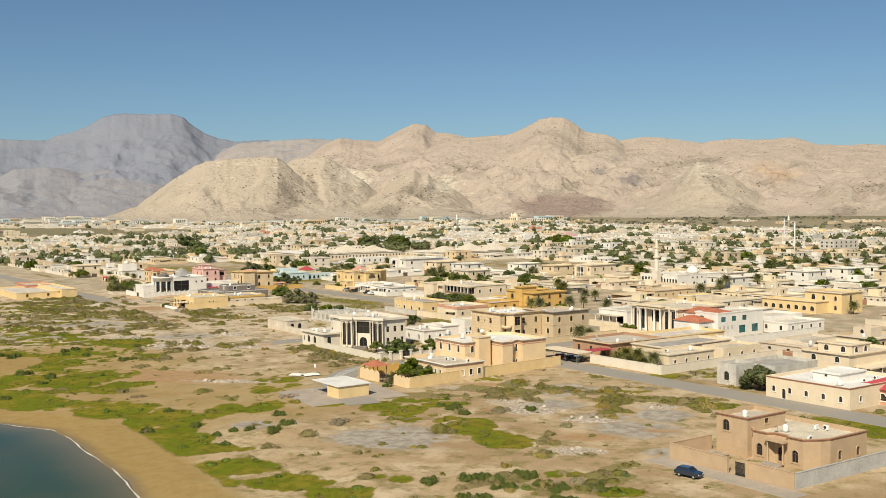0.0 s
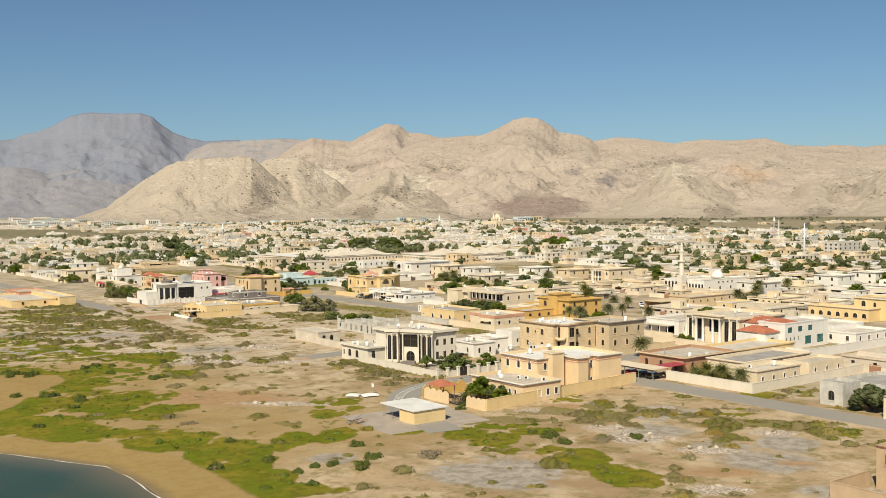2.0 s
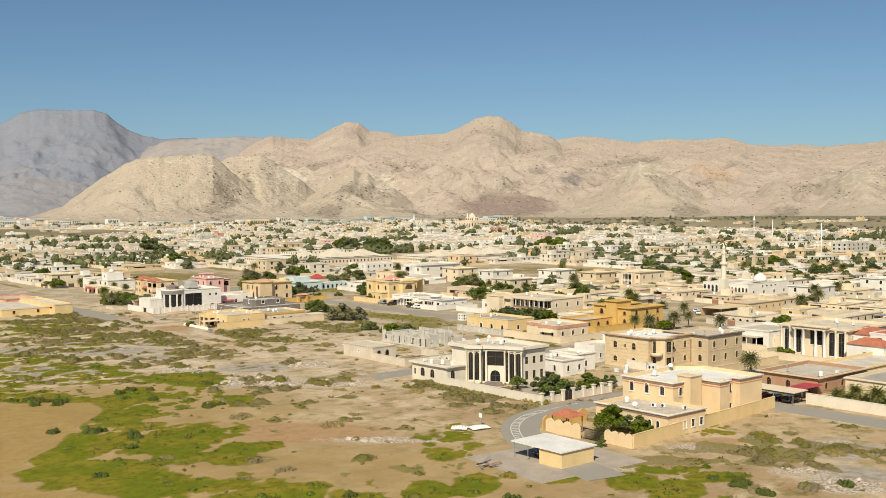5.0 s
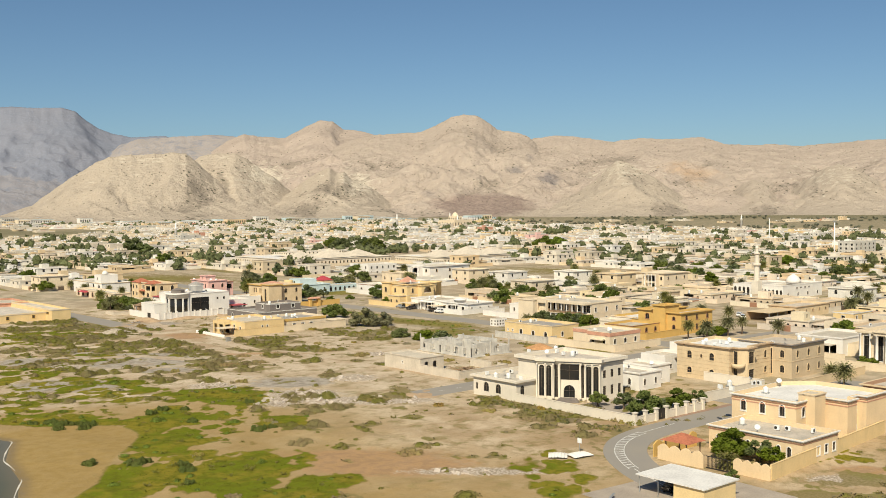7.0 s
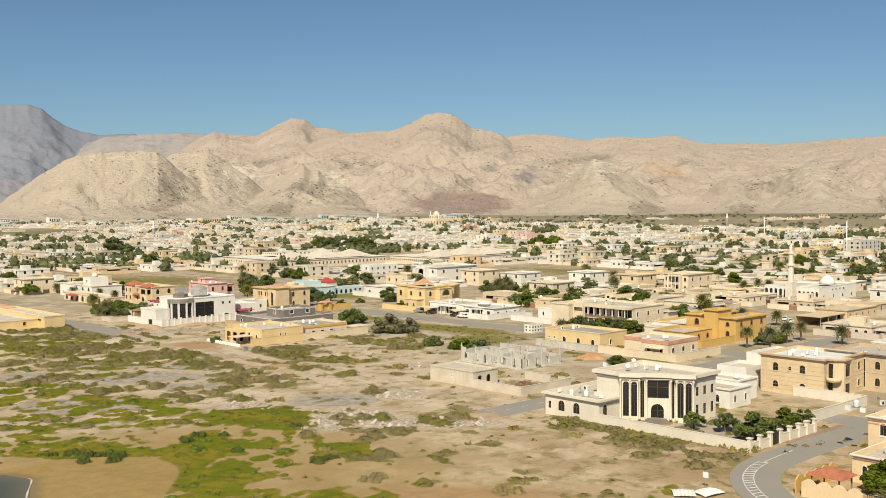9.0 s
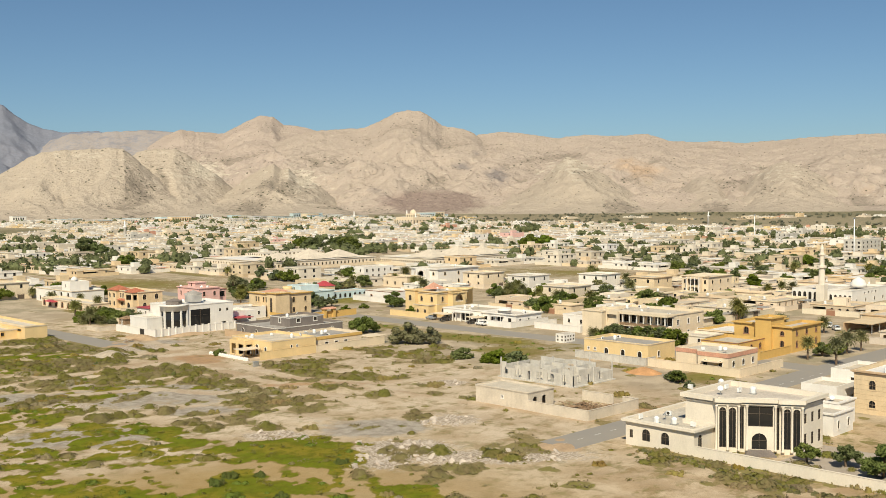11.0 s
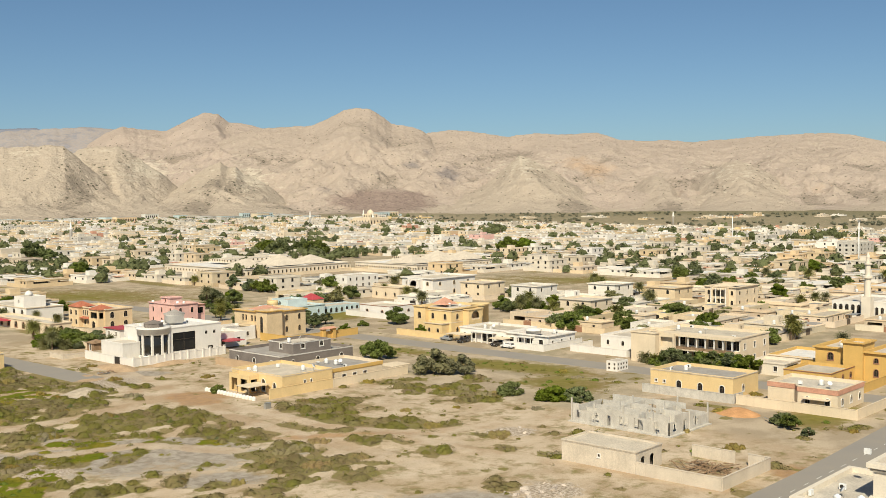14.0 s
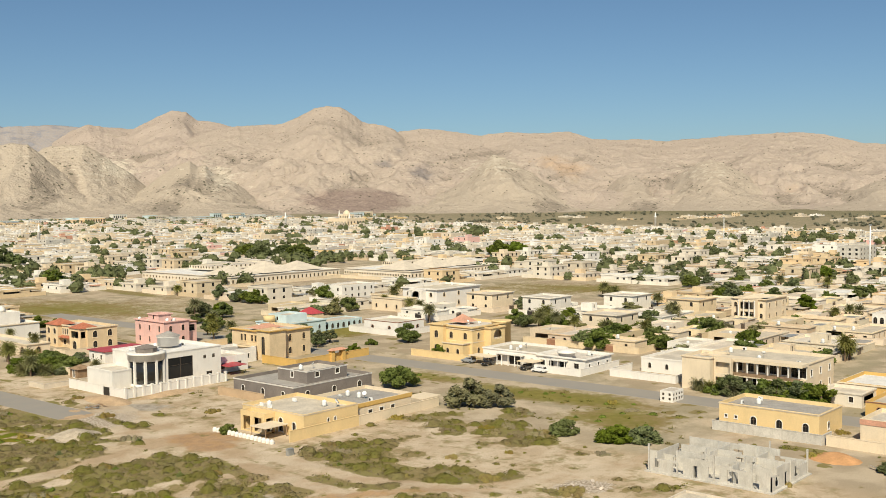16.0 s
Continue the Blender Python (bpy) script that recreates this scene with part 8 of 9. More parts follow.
def dome(vs, fs, x, y, z, rad, h, n, r):
    """A rounded low shrub: an uneven body with small leaf faces laid over it."""
    lump(vs, fs, (x, y, z - 0.05), rad * 0.88, h * 0.9, r, 8, 2)
    for _ in range(n):
        a, t = r.uniform(0, 6.283), math.sqrt(r.random())
        wide = 1 + 0.2 * math.sin(3 * a + x) + 0.12 * math.sin(7 * a + y)
        c = Vector((x + rad * wide * t * math.cos(a), y + rad * wide * t * math.sin(a), z + h * (1 - 0.85 * t * t) * r.uniform(0.8, 1.05)))
        nn = Vector((math.cos(a) * t * 1.2 + r.gauss(0, 0.22), math.sin(a) * t * 1.2 + r.gauss(0, 0.22), 0.9)).normalized()
        u = nn.cross(Vector((r.uniform(-1, 1), r.uniform(-1, 1), r.uniform(-1, 1)))).normalized()
        w = nn.cross(u)
        s = r.uniform(0.11, 0.2)
        k = len(vs)
        vs += [c - u * s, c - w * s * 0.7, c + u * s, c + w * s * 0.7]
        fs += [(k, k + 1, k + 2), (k, k + 2, k + 3)]


def tree(seed, h, spread_, clumps, m="leaf", label="dense dark-green broadleaf tree", leaves=150, low=0.25, size=0.50):
    r = random.Random(seed)
    o = root("tree", 0, 0, 0, label, "tree")
    bm = bmesh.new()
    tube(bm, [(0, 0, -0.2), (0.05 * h, 0.02 * h, 0.25 * h), (0.04 * h, 0.05 * h, 0.5 * h)], (0.035 * h + 0.08, 0.03 * h + 0.05, 0.02 * h))
    vs, fs = [], []
    for i in range(clumps):
        a = 6.283 * (i * 0.618 + r.uniform(-0.05, 0.05))
        q = math.sqrt((i + 0.5) / clumps)
        top = 1 - 0.45 * q ** 2
        z = h * r.uniform(low + 0.1 * (1 - q), max(low + 0.15, top - 0.1))
        rad = spread_ * q * (0.8 if z > 0.75 * h else 1.0)
        c = Vector((rad * math.cos(a), rad * math.sin(a), z))
        if i % 3 == 0:
            tube(bm, [(0.04 * h, 0.04 * h, 0.3 * h), c * 0.6 + Vector((0, 0, 0.15 * h)), c], (0.018 * h, 0.012 * h, 0.005 * h), 5)
        cr = spread_ * r.uniform(0.26, 0.42)
        lump(vs, fs, c, cr * 0.84, cr * 0.62, r, 7, 3)
        for _ in range(int(leaves * 0.75)):
            d = Vector((r.gauss(0, 1), r.gauss(0, 1), r.gauss(0, 0.75)))
            d = d.normalized() * cr * r.uniform(0.7, 1.05)
            d.z *= 0.75
            leaf_card(vs, fs, c + d, r.uniform(0.7, 1.3) * size, r)
    part("trunk", bm, M["bark"], o)
    part("crown", card_mesh("crown", vs, fs, m), None, o)
    return o


def palm(seed, h, n=34, length=3.2):
    r = random.Random(seed)
    o = root("palm_tree", 0, 0, 0, "date palm with arching grey-green fronds", "palm tree")
    bm = bmesh.new()
    lean = r.uniform(-0.3, 0.3)
    k = max(3, int(h / 0.9))
    pts = [(lean * (i / k) ** 2, 0, h * i / k - (0.1 if i == 0 else 0)) for i in range(k + 1)]
    tube(bm, pts, [0.30 - 0.08 * i / k + (0.04 if i % 2 else 0) for i in range(k + 1)], 8)
    part("trunk", bm, M["bark"], o)
    vs, fs = [], []
    for i in range(n):
        a = i * 2.4
        el = math.radians(75 - 110 * (i / n))
        u = Vector((math.cos(a), math.sin(a), 0))
        p = Vector((lean, 0, h))
        L_ = length * r.uniform(0.85, 1.1)
        prev = None
        for j in range(7):
            t = j / 6
            e = el - 1.25 * t * t
            q = p + (u * math.cos(e) + Vector((0, 0, math.sin(e)))) * (L_ / 6 if j else 0)
            p = q
            side = Vector((-u.y, u.x, 0))
            w = 0.95 * (1 - abs(2 * t - 0.8) ** 2 * 0.6) * (1 - t * 0.5)
            cur = (q + side * w - Vector((0, 0, w * 0.55)), q, q - side * w - Vector((0, 0, w * 0.55)))
            if prev:
                for s_ in (0, 2):
                    kk = len(vs)
                    mid = (prev[s_] + cur[s_]) * 0.5
                    vs += [prev[1], cur[1], prev[1] * 0.3 + mid * 0.7 + (cur[s_] - prev[s_]) * 0.5, prev[1] * 0.65 + cur[1] * 0.35]
                    fs += [(kk, kk + 3, kk + 2), (kk + 3, kk + 1, kk + 2)]
            prev = cur
    part("crown", card_mesh("crown", vs, fs, "palm"), None, o)
    return o


def shrub(seed, w, h, m="scrub", label="low dry desert shrub", n=150, size=0.2):
    r = random.Random(seed)
    vs, fs = [], []
    lobes = 4 + int(w)
    for c_ in range(lobes):
        q = 0.42 * w * math.sqrt((c_ + 0.3) / lobes)
        a = 2.4 * c_ + r.uniform(-0.4, 0.4)
        rad = r.uniform(0.2, 0.34) * min(w, 3.4)
        dome(vs, fs, q * math.cos(a), q * math.sin(a), 0.0, rad, min(h, rad * 1.5) * r.uniform(0.65, 1.0), n // lobes, r)
    o = new("shrub", card_mesh("shrub", vs, fs, m))
    return tagged(o, label, "shrub", "desert shrubs")


PLANT = {}
MAKE = {
    "tree": lambda: tree(1, 7.0, 3.6, 16), "tree2": lambda: tree(2, 6.0, 4.4, 18), "tree3": lambda: tree(3, 8.5, 3.4, 18), "small": lambda: tree(4, 3.8, 2.0, 10, leaves=110, size=0.32, label="small green garden tree"),
    "bush": lambda: tree(5, 3.4, 3.2, 14, low=0.05, label="broad low green bush with dense foliage", size=0.38), "grey": lambda: tree(6, 7.2, 4.6, 18, "thorn", "grey-green thorn tree with thin feathery branches", 70, 0.2),
    "hedge": lambda: tree(8, 3.0, 2.2, 10, low=0.05, label="dark green garden hedge bush", leaves=120, size=0.34),
    "palm": lambda: palm(11, 4.0, 80, 3.9), "palm2": lambda: palm(12, 5.6, 80, 4.0), "palmlow": lambda: palm(13, 1.5, 80, 3.9), "palmtall": lambda: palm(14, 7.2, 80, 3.9),
    "street": lambda: tree(31, 6.8, 3.3, 15, leaves=85, size=0.70, label="dark green street tree with an uneven crown"), "street2": lambda: tree(32, 5.6, 3.8, 16, leaves=85, size=0.70, label="broad green garden tree"), "street3": lambda: tree(33, 8.4, 3.1, 16, "leaf", "tall green tree above the houses", 85, 0.2, 0.70), "olive": lambda: tree(34, 5.6, 3.6, 12, "thorn", "grey-green acacia with a thin crown", 36, 0.25, 0.55),
    "s1": lambda: shrub(21, 2.2, 1.0), "s2": lambda: shrub(22, 3.6, 1.1), "s3": lambda: shrub(23, 1.4, 0.9, "leaf", "small green salt bush"), "s4": lambda: shrub(24, 2.4, 1.7, "darkbush", "rounded dark-green salt bush", 320, 0.24), "s5": lambda: shrub(25, 5.0, 0.9, n=260, label="spreading mat of grey-green scrub"),
}


def plant(kind, x, y, s=1.0, rz=None):
    rz = rnd.uniform(0, 360) if rz is None else rz
    z = float(ground_z(x, y)) - 0.03
    if kind not in PLANT:
        PLANT[kind] = MAKE[kind]()
        o = PLANT[kind]
        o.matrix_basis = pose(x, y, z, 0, 0, rz)
    else:
        o = copy_thing(PLANT[kind], pose(x, y, z, 0, 0, rz))
    if s != 1.0:
        o.scale = (s, s, s)
    return o


for kind in MAKE:   # the first of each kind keeps its natural size
    plant(kind, *{"tree": (293, 520), "tree2": (207.5, 163), "tree3": (552, 426), "small": (168.5, 277), "bush": (213, 390), "grey": (222, 436), "hedge": (276.5, 396), "palm": (345, 389), "palm2": (335, 547),
                  "palmlow": (207.5, 207), "palmtall": (405, 339), "street": (452, 318), "street2": (420, 452), "street3": (480, 470), "olive": (400, 560), "s1": (72, 208), "s2": (134, 185), "s3": (88, 195), "s4": (91, 190), "s5": (150, 400)}[kind])
GARDEN_STREET = (("palm", 208.5, 199, 0.85), ("palm", 208.0, 204.5, 0.92), ("palm", 209, 210, 0.85), ("palmtall", 382, 323, 1.0), ("palm2", 369, 323, 1.05), ("palm", 330, 351, 0.9), ("palm2", 270, 319, 1.0), ("palm", 229, 251, 1.0), ("street2", 262, 262, 0.6), ("palm", 300, 312, 1.0))
GARDEN_WHITE = (("palm", 186.5, 590, 1.05), ("palm2", 183, 582, 0.9), ("bush", 181, 570, 1.25), ("bush", 185, 564, 1.3), ("bush", 189, 558, 1.2), ("tree2", 192, 576, 0.75), ("palm", 178, 560, 1.0), ("tree2", 297, 642, 1.1), ("tree", 299, 630, 1.0), ("palm2", 290, 636, 1.1), ("tree3", 227, 646, 0.95), ("tree3", 231, 640, 0.8), ("tree", 272, 550, 0.95), ("tree3", 270, 540, 0.7), ("bush", 168.5, 459, 0.55))
GARDEN_YARD = (("bush", 222.5, 338, 0.75), ("small", 219, 335, 0.9), ("hedge", 216, 330, 0.6), ("tree2", 347, 497, 1.1), ("palm2", 343, 500, 1.1), ("palm2", 351, 503, 1.15), ("tree", 331, 461, 1.1), ("palm2", 341, 389, 1.05), ("bush", 281, 526, 0.6), ("small", 266, 536, 1.1), ("palm", 283, 405, 0.7), ("palmlow", 274, 402, 0.9))
GARDEN_VILLAS = (("bush", 212, 402, 0.9), ("bush", 216, 385, 1.0), ("small", 170.2, 271, 1.1), ("tree", 168, 264, 0.85), ("small", 172, 262.5, 1.0), ("tree", 180, 264, 0.7), ("small", 187.5, 264, 0.9), ("tree", 150.5, 230.5, 0.8), ("small", 151.0, 225.0, 1.15), ("small", 150.5, 222.5, 1.0), ("palmlow", 143.2, 226.5, 0.8), ("hedge", 138.5, 222.5, 0.5), ("palmlow", 208.5, 203, 0.95), ("palmlow", 207.5, 211, 0.9), ("palmlow", 212, 216, 0.9), ("palmlow", 243, 262, 0.9), ("tree2", 230, 466, 0.95), ("grey", 226, 430, 0.8), ("bush", 228, 440, 0.8), ("palm2", 274, 329, 0.85), ("tree", 283, 329, 0.62), ("palm", 292, 326, 1.1))
GARDEN_ARCADE = (("palm2", 299, 325, 0.8), ("tree2", 289, 328, 0.6), ("small", 276, 491, 1.1), ("tree", 293, 518, 0.45), ("hedge", 274, 388, 1.0), ("palmlow", 193, 590, 1.0), ("palmlow", 191, 583, 1.1), ("bush", 196, 578, 1.0), ("bush", 200, 572, 0.9), ("bush", 194, 570, 1.0), ("palm2", 203, 604, 0.8), ("tree2", 256, 566, 0.7), ("palm2", 260, 574, 0.9), ("palm", 257, 580, 1.0), ("tree", 266, 568, 0.8), ("small", 263, 516, 1.0), ("palmlow", 330, 556, 0.8), ("palmlow", 181, 558, 0.9), ("palmlow", 177, 563, 1.0), ("bush", 188, 566, 0.9), ("bush", 192, 572, 1.0), ("bush", 186, 556, 0.7))
STREET_PALMS = (("palm", 192, 549, 0.7), ("palm2", 207, 628, 0.7), ("palm", 202, 646, 0.9), ("tree3", 262, 590, 0.7), ("palm2", 268, 596, 0.9), ("palm2", 272, 600, 0.95), ("tree2", 277, 606, 0.8), ("tree", 281, 622, 0.6), ("tree2", 307, 640, 0.9), ("tree3", 265, 545, 0.7), ("small", 276, 541, 1.3), ("tree", 270, 548, 0.6), ("palm", 357, 572, 1.0), ("palm", 360, 580, 1.0), ("palm2", 340, 552, 0.9), ("tree", 355, 521, 0.9), ("tree2", 350, 512, 0.8), ("palm2", 339, 498, 1.0), ("palm2", 344, 494, 1.0), ("palm", 350, 490, 1.0), ("tree2", 334, 466, 0.95), ("tree", 338, 462, 0.9))
STREET_TREES = (("tree2", 330, 472, 0.7), ("tree", 339, 436, 0.6), ("palm2", 393, 472, 0.9), ("palm2", 398, 476, 1.0), ("palm", 403, 480, 1.0), ("palm2", 426, 498, 1.0), ("tree2", 380, 455, 0.8), ("palm2", 437, 525, 0.9), ("palm2", 444, 530, 1.0), ("palm", 450, 536, 1.1), ("palm2", 460, 545, 1.0), ("palm", 466, 550, 1.0), ("palmlow", 273, 399, 0.8), ("palmlow", 271.5, 392, 0.8), ("palm", 343, 389, 0.9), ("palm2", 429, 424, 0.8), ("palm2", 436, 421, 0.9), ("palm", 444, 420, 1.0), ("tree2", 432, 428, 0.7), ("tree3", 556, 430, 1.0), ("tree3", 560, 424, 0.9), ("tree2", 493, 355, 0.9))
TOWN_TREES = (("palm2", 443, 350, 1.0), ("palm2", 452, 352, 0.9), ("tree", 470, 360, 0.9), ("tree2", 456, 294, 1.0), ("tree", 385, 256, 0.7), ("palm", 370, 246, 0.9), ("tree2", 462, 302, 0.9), ("palm2", 302, 356, 0.8), ("palmlow", 345, 374, 1.0), ("tree3", 384, 986, 2.2), ("tree2", 390, 982, 1.9), ("tree3", 334, 827, 1.4), ("tree2", 339, 829, 1.1), ("tree2", 378, 650, 1.2), ("palm", 400, 621, 1.0), ("palm2", 404, 628, 0.9), ("palm2", 365, 600, 0.8), ("tree2", 545, 900, 2.1), ("tree2", 564, 878, 2.2), ("tree2", 574, 905, 2.0), ("tree2", 556, 930, 2.0), ("tree2", 667, 766, 2.1), ("tree2", 676, 758, 2.2), ("tree", 690, 784, 2.0))
TOWN_PALMS = (("tree3", 612, 505, 1.2), ("tree2", 620, 500, 1.3))
for k, x, y, s in GARDEN_STREET + GARDEN_WHITE + GARDEN_YARD + GARDEN_VILLAS + GARDEN_ARCADE + STREET_PALMS + STREET_TREES + TOWN_TREES + TOWN_PALMS:
    plant(k, x, y, s)
for i in range(11):   # hedge below the colonnade
    plant("hedge", 273.6 + rnd.uniform(-0.8, 0.8), 371 + i * 2.5, rnd.uniform(1.3, 1.8))
spots = []
for x, y in plots_near + plots_mid:
    thick = fbm(np.array([x]), np.array([y]), 90, 33, 2)[0]
    for _ in range(1 + (thick > 0.5) + (thick > 0.6)):
        if thick + rnd.uniform(-0.12, 0.12) > 0.40:
            spots.append((x + 1.1, y + rnd.uniform(2, 20)) if rnd.random() < 0.5 else (x + rnd.uniform(2, 25), y + 1.2 if rnd.random() < 0.6 else y - 2.0))
rnd.shuffle(spots)
beyond = []
for x, y in spots[:700]:   # gardens and street trees through the town
    d = math.hypot(x - 15, y - 180)
    if d > 640:
        beyond.append((x, y))
        continue
    plant(rnd.choice(("street", "street2", "street2", "palm2", "palm", "olive", "street3", "street2", "street", "olive")), x, y, rnd.uniform(0.75, 1.15) * (1.0 + max(0, d - 400) / 1800))
vs_, fs_ = [], []
r_ = random.Random(77)


def far_tree(x, y, w, h, n, lo, hi):
    """A rounded crown of leaf clusters, too far off for its limbs to show."""
    for k in range(3):
        lump(vs_, fs_, (x + r_.gauss(0, 0.3 * w), y + r_.gauss(0, 0.3 * w), h * r_.uniform(0.3, 0.5)), w * r_.uniform(0.6, 0.85), h * r_.uniform(0.35, 0.5), r_, 6, 3)
    for _ in range(n // 2):
        a, q, z = r_.uniform(0, 6.283), math.sqrt(r_.random()), r_.random()
        k = w * q * math.sqrt(max(0.05, 1 - (1.5 * z - 0.6) ** 2))
        leaf_card(vs_, fs_, (x + k * math.cos(a), y + k * math.sin(a), h * (0.12 + 0.88 * z)), r_.uniform(lo, hi), r_)


for x, y in beyond:
    far_tree(x, y, r_.uniform(2.2, 4.6), r_.uniform(4.5, 8.5), 80, 0.8, 1.3)
for i in range(620):   # groves and garden rows through the far town
    d = 680 + 1560 * r_.random() ** 0.75
    a = math.radians(r_.uniform(8, 80))
    gx_, gy_ = 15 + d * math.sin(a), 180 + d * math.cos(a)
    if float(sum(on_plain(np.array([gx_]), np.array([gy_])))[0]) > 0.2:
        continue
    along = r_.uniform(0, 3.14)
    for k in range(r_.choice((1, 1, 2, 3, 4, 6, 9))):
        e, f = r_.gauss(0, 14), r_.gauss(0, 5)
        far_tree(gx_ + e * math.cos(along) - f * math.sin(along), gy_ + e * math.sin(along) + f * math.cos(along), r_.uniform(2.4, 5.2), r_.uniform(4.5, 10.0), 34, 1.0, 1.7)
tagged(new("far_trees", card_mesh("far_trees", vs_, fs_, "fartree")), "distant dark-green garden trees across the town", "trees", kind="stuff")
vs_, fs_ = [], []
for i in range(900):   # thorn trees on the gravel below the mountains
    x, y = r_.uniform(1310, 2150), r_.uniform(560, 1750)
    if float(fbm(np.array([x]), np.array([y]), 150, 93, 2)[0]) + r_.uniform(-0.15, 0.15) > 0.48:
        far_tree(x, y, r_.uniform(2.0, 4.5), r_.uniform(2.5, 5.0), 10, 1.2, 2.0)
tagged(new("thorn_trees", card_mesh("thorn_trees", vs_, fs_, "farthorn")), "grey-green thorn trees on the gravel below the mountains", "trees", kind="stuff")
FLAT_BUSHES = ((70, 281), (70, 337), (74, 334), (71, 299), (57, 264), (83, 226), (72, 208), (82, 207), (89, 196), (92, 191), (86, 197), (82, 196), (97, 195), (80, 188), (101, 207), (186, 262), (71, 344), (72, 341), (74, 340), (75, 339), (76, 336), (68, 346), (91, 339), (95, 341), (99, 338), (94, 325), (100, 308), (103, 308), (69, 298), (63, 304), (75, 293), (74, 289), (113, 334), (135, 188), (133, 182), (133, 183), (134, 188), (147, 177), (135, 194), (104, 138), (106, 136), (104, 131), (111, 134), (110, 129), (109, 125), (111, 126), (102, 139), (115, 122))
for x, y in FLAT_BUSHES:   # bushes on the salt flats and the rubble strip
    plant("s4", x, y, rnd.uniform(0.8, 1.4))
for i in range(26):
    plant(rnd.choice(("s4", "s3", "s4", "s1")), rnd.uniform(94, 118), rnd.uniform(118, 142), rnd.uniform(0.7, 1.3))
count = 0
while count < 190:
    x, y = rnd.uniform(62, 250), rnd.uniform(120, 520)
    if x - float(shore_x(y)) < 16 or not all(not (b[0] - 1 < x < b[2] + 1 and b[1] - 1 < y < b[3] + 1) for b in TAKEN) or (112 < x < 160 and 205 < y < 258) or 190 < x < 204 and y < 262 or 146 < x and 309 < y < 322 or (150 < x < 164 and y > 495):
        continue
    if float(dry_mask(np.array([x]), np.array([y]))[0]) < 0.4 and rnd.random() > 0.05:
        continue
    plant(rnd.choice(("s1", "s2", "s5", "s5", "s2", "s1", "s3")), x, y, rnd.uniform(0.6, 1.25))
    count += 1


def tufts(name, n, rows, seed, m, size, thresh, label, tall):
    """Countless small tufts over the stretches of ground where they grow."""
    r = random.Random(seed)
    xs, ys = np.random.RandomState(seed).uniform(60, 205, n * 6), np.random.RandomState(seed + 1).uniform(115, 540, n * 6)
    w = rows(xs, ys)
    ok = (w > thresh) & (xs - shore_x(ys) > 15)
    xs, ys = xs[ok][:n], ys[ok][:n]
    zs = ground_z(xs, ys)
    vs, fs = [], []
    for x, y, z in zip(xs, ys, zs):
        if (112 < x < 160 and 205 < y < 258) or any(b[0] - 0.5 < x < b[2] + 0.5 and b[1] - 0.5 < y < b[3] + 0.5 for b in TAKEN[:60]) or 191 < x < 203 and y < 262 or 146 < x and 310 < y < 322 or (150 < x < 164 and y > 495):
            continue
        for _ in range(4):
            leaf_card(vs, fs, (x + r.gauss(0, 0.35), y + r.gauss(0, 0.35), z + r.uniform(0.05, tall)), size * r.uniform(0.6, 1.3), r)
    return tagged(new(name, card_mesh(name, vs, fs, m)), label, "vegetation", kind="stuff")


tufts("dry_scrub", 6000, dry_mask, 101, "scrub", 0.22, 0.5, "low dry olive-brown scrub over the waste land", 0.3)


def shrub_field(name, n, field, seed, m, r0, r1, label):
    """Countless rounded shrubs."""
    r = random.Random(seed)
    xs, ys = np.random.RandomState(seed).uniform(58, 250, n * 14), np.random.RandomState(seed + 1).uniform(112, 545, n * 14)
    ok = (field(xs, ys) > 0.5) & (xs - shore_x(ys) > 13)
    xs, ys = xs[ok][:n], ys[ok][:n]
    vs, fs = [], []
    for x, y, z in zip(xs, ys, ground_z(xs, ys)):
        if (112 < x < 160 and 205 < y < 258) or any(b[0] - 1.2 < x < b[2] + 1.2 and b[1] - 1.2 < y < b[3] + 1.2 for b in TAKEN[:120]) or 190 < x < 204 and y < 262 or 146 < x and 309 < y < 323 or (150 < x < 164 and y > 495) or 254 < x:
            continue
        rad = r.uniform(r0, r1) * (0.6 + 0.6 * r.random() ** 2)
        dome(vs, fs, x, y, z, rad, rad * r.uniform(0.4, 0.7), int(24 + 80 * rad * rad), r)
    return tagged(new(name, card_mesh(name, vs, fs, m)), label, "vegetation", kind="stuff")


shrub_field("tan_scrub", 600, lambda x, y: dry_mask(x, y) * (fbm(x, y, 9, 77, 3) < 0.47), 301, "scrub", 0.7, 2.2, "rounded dry tan-brown desert shrubs in patches")
shrub_field("olive_scrub", 700, lambda x, y: dry_mask(x, y) * (fbm(x, y, 9, 77, 3) > 0.44), 303, "saltbush", 0.7, 2.2, "rounded olive-green desert shrubs in patches")
shrub_field("salt_shrubs", 170, lambda x, y: green_mask(x, y), 305, "leaf", 0.5, 1.3, "rounded dark-green salt shrubs among the grass")
shrub_field("lone_shrubs", 330, lambda x, y: 1.0 - 0.8 * track_mask(x, y), 307, "saltbush", 0.3, 1.0, "single small olive shrubs on bare ground")
tufts("salt_grass", 5000, green_mask, 103, "grass", 0.12, 0.8, "bright green salt grass along the lagoon", 0.16)


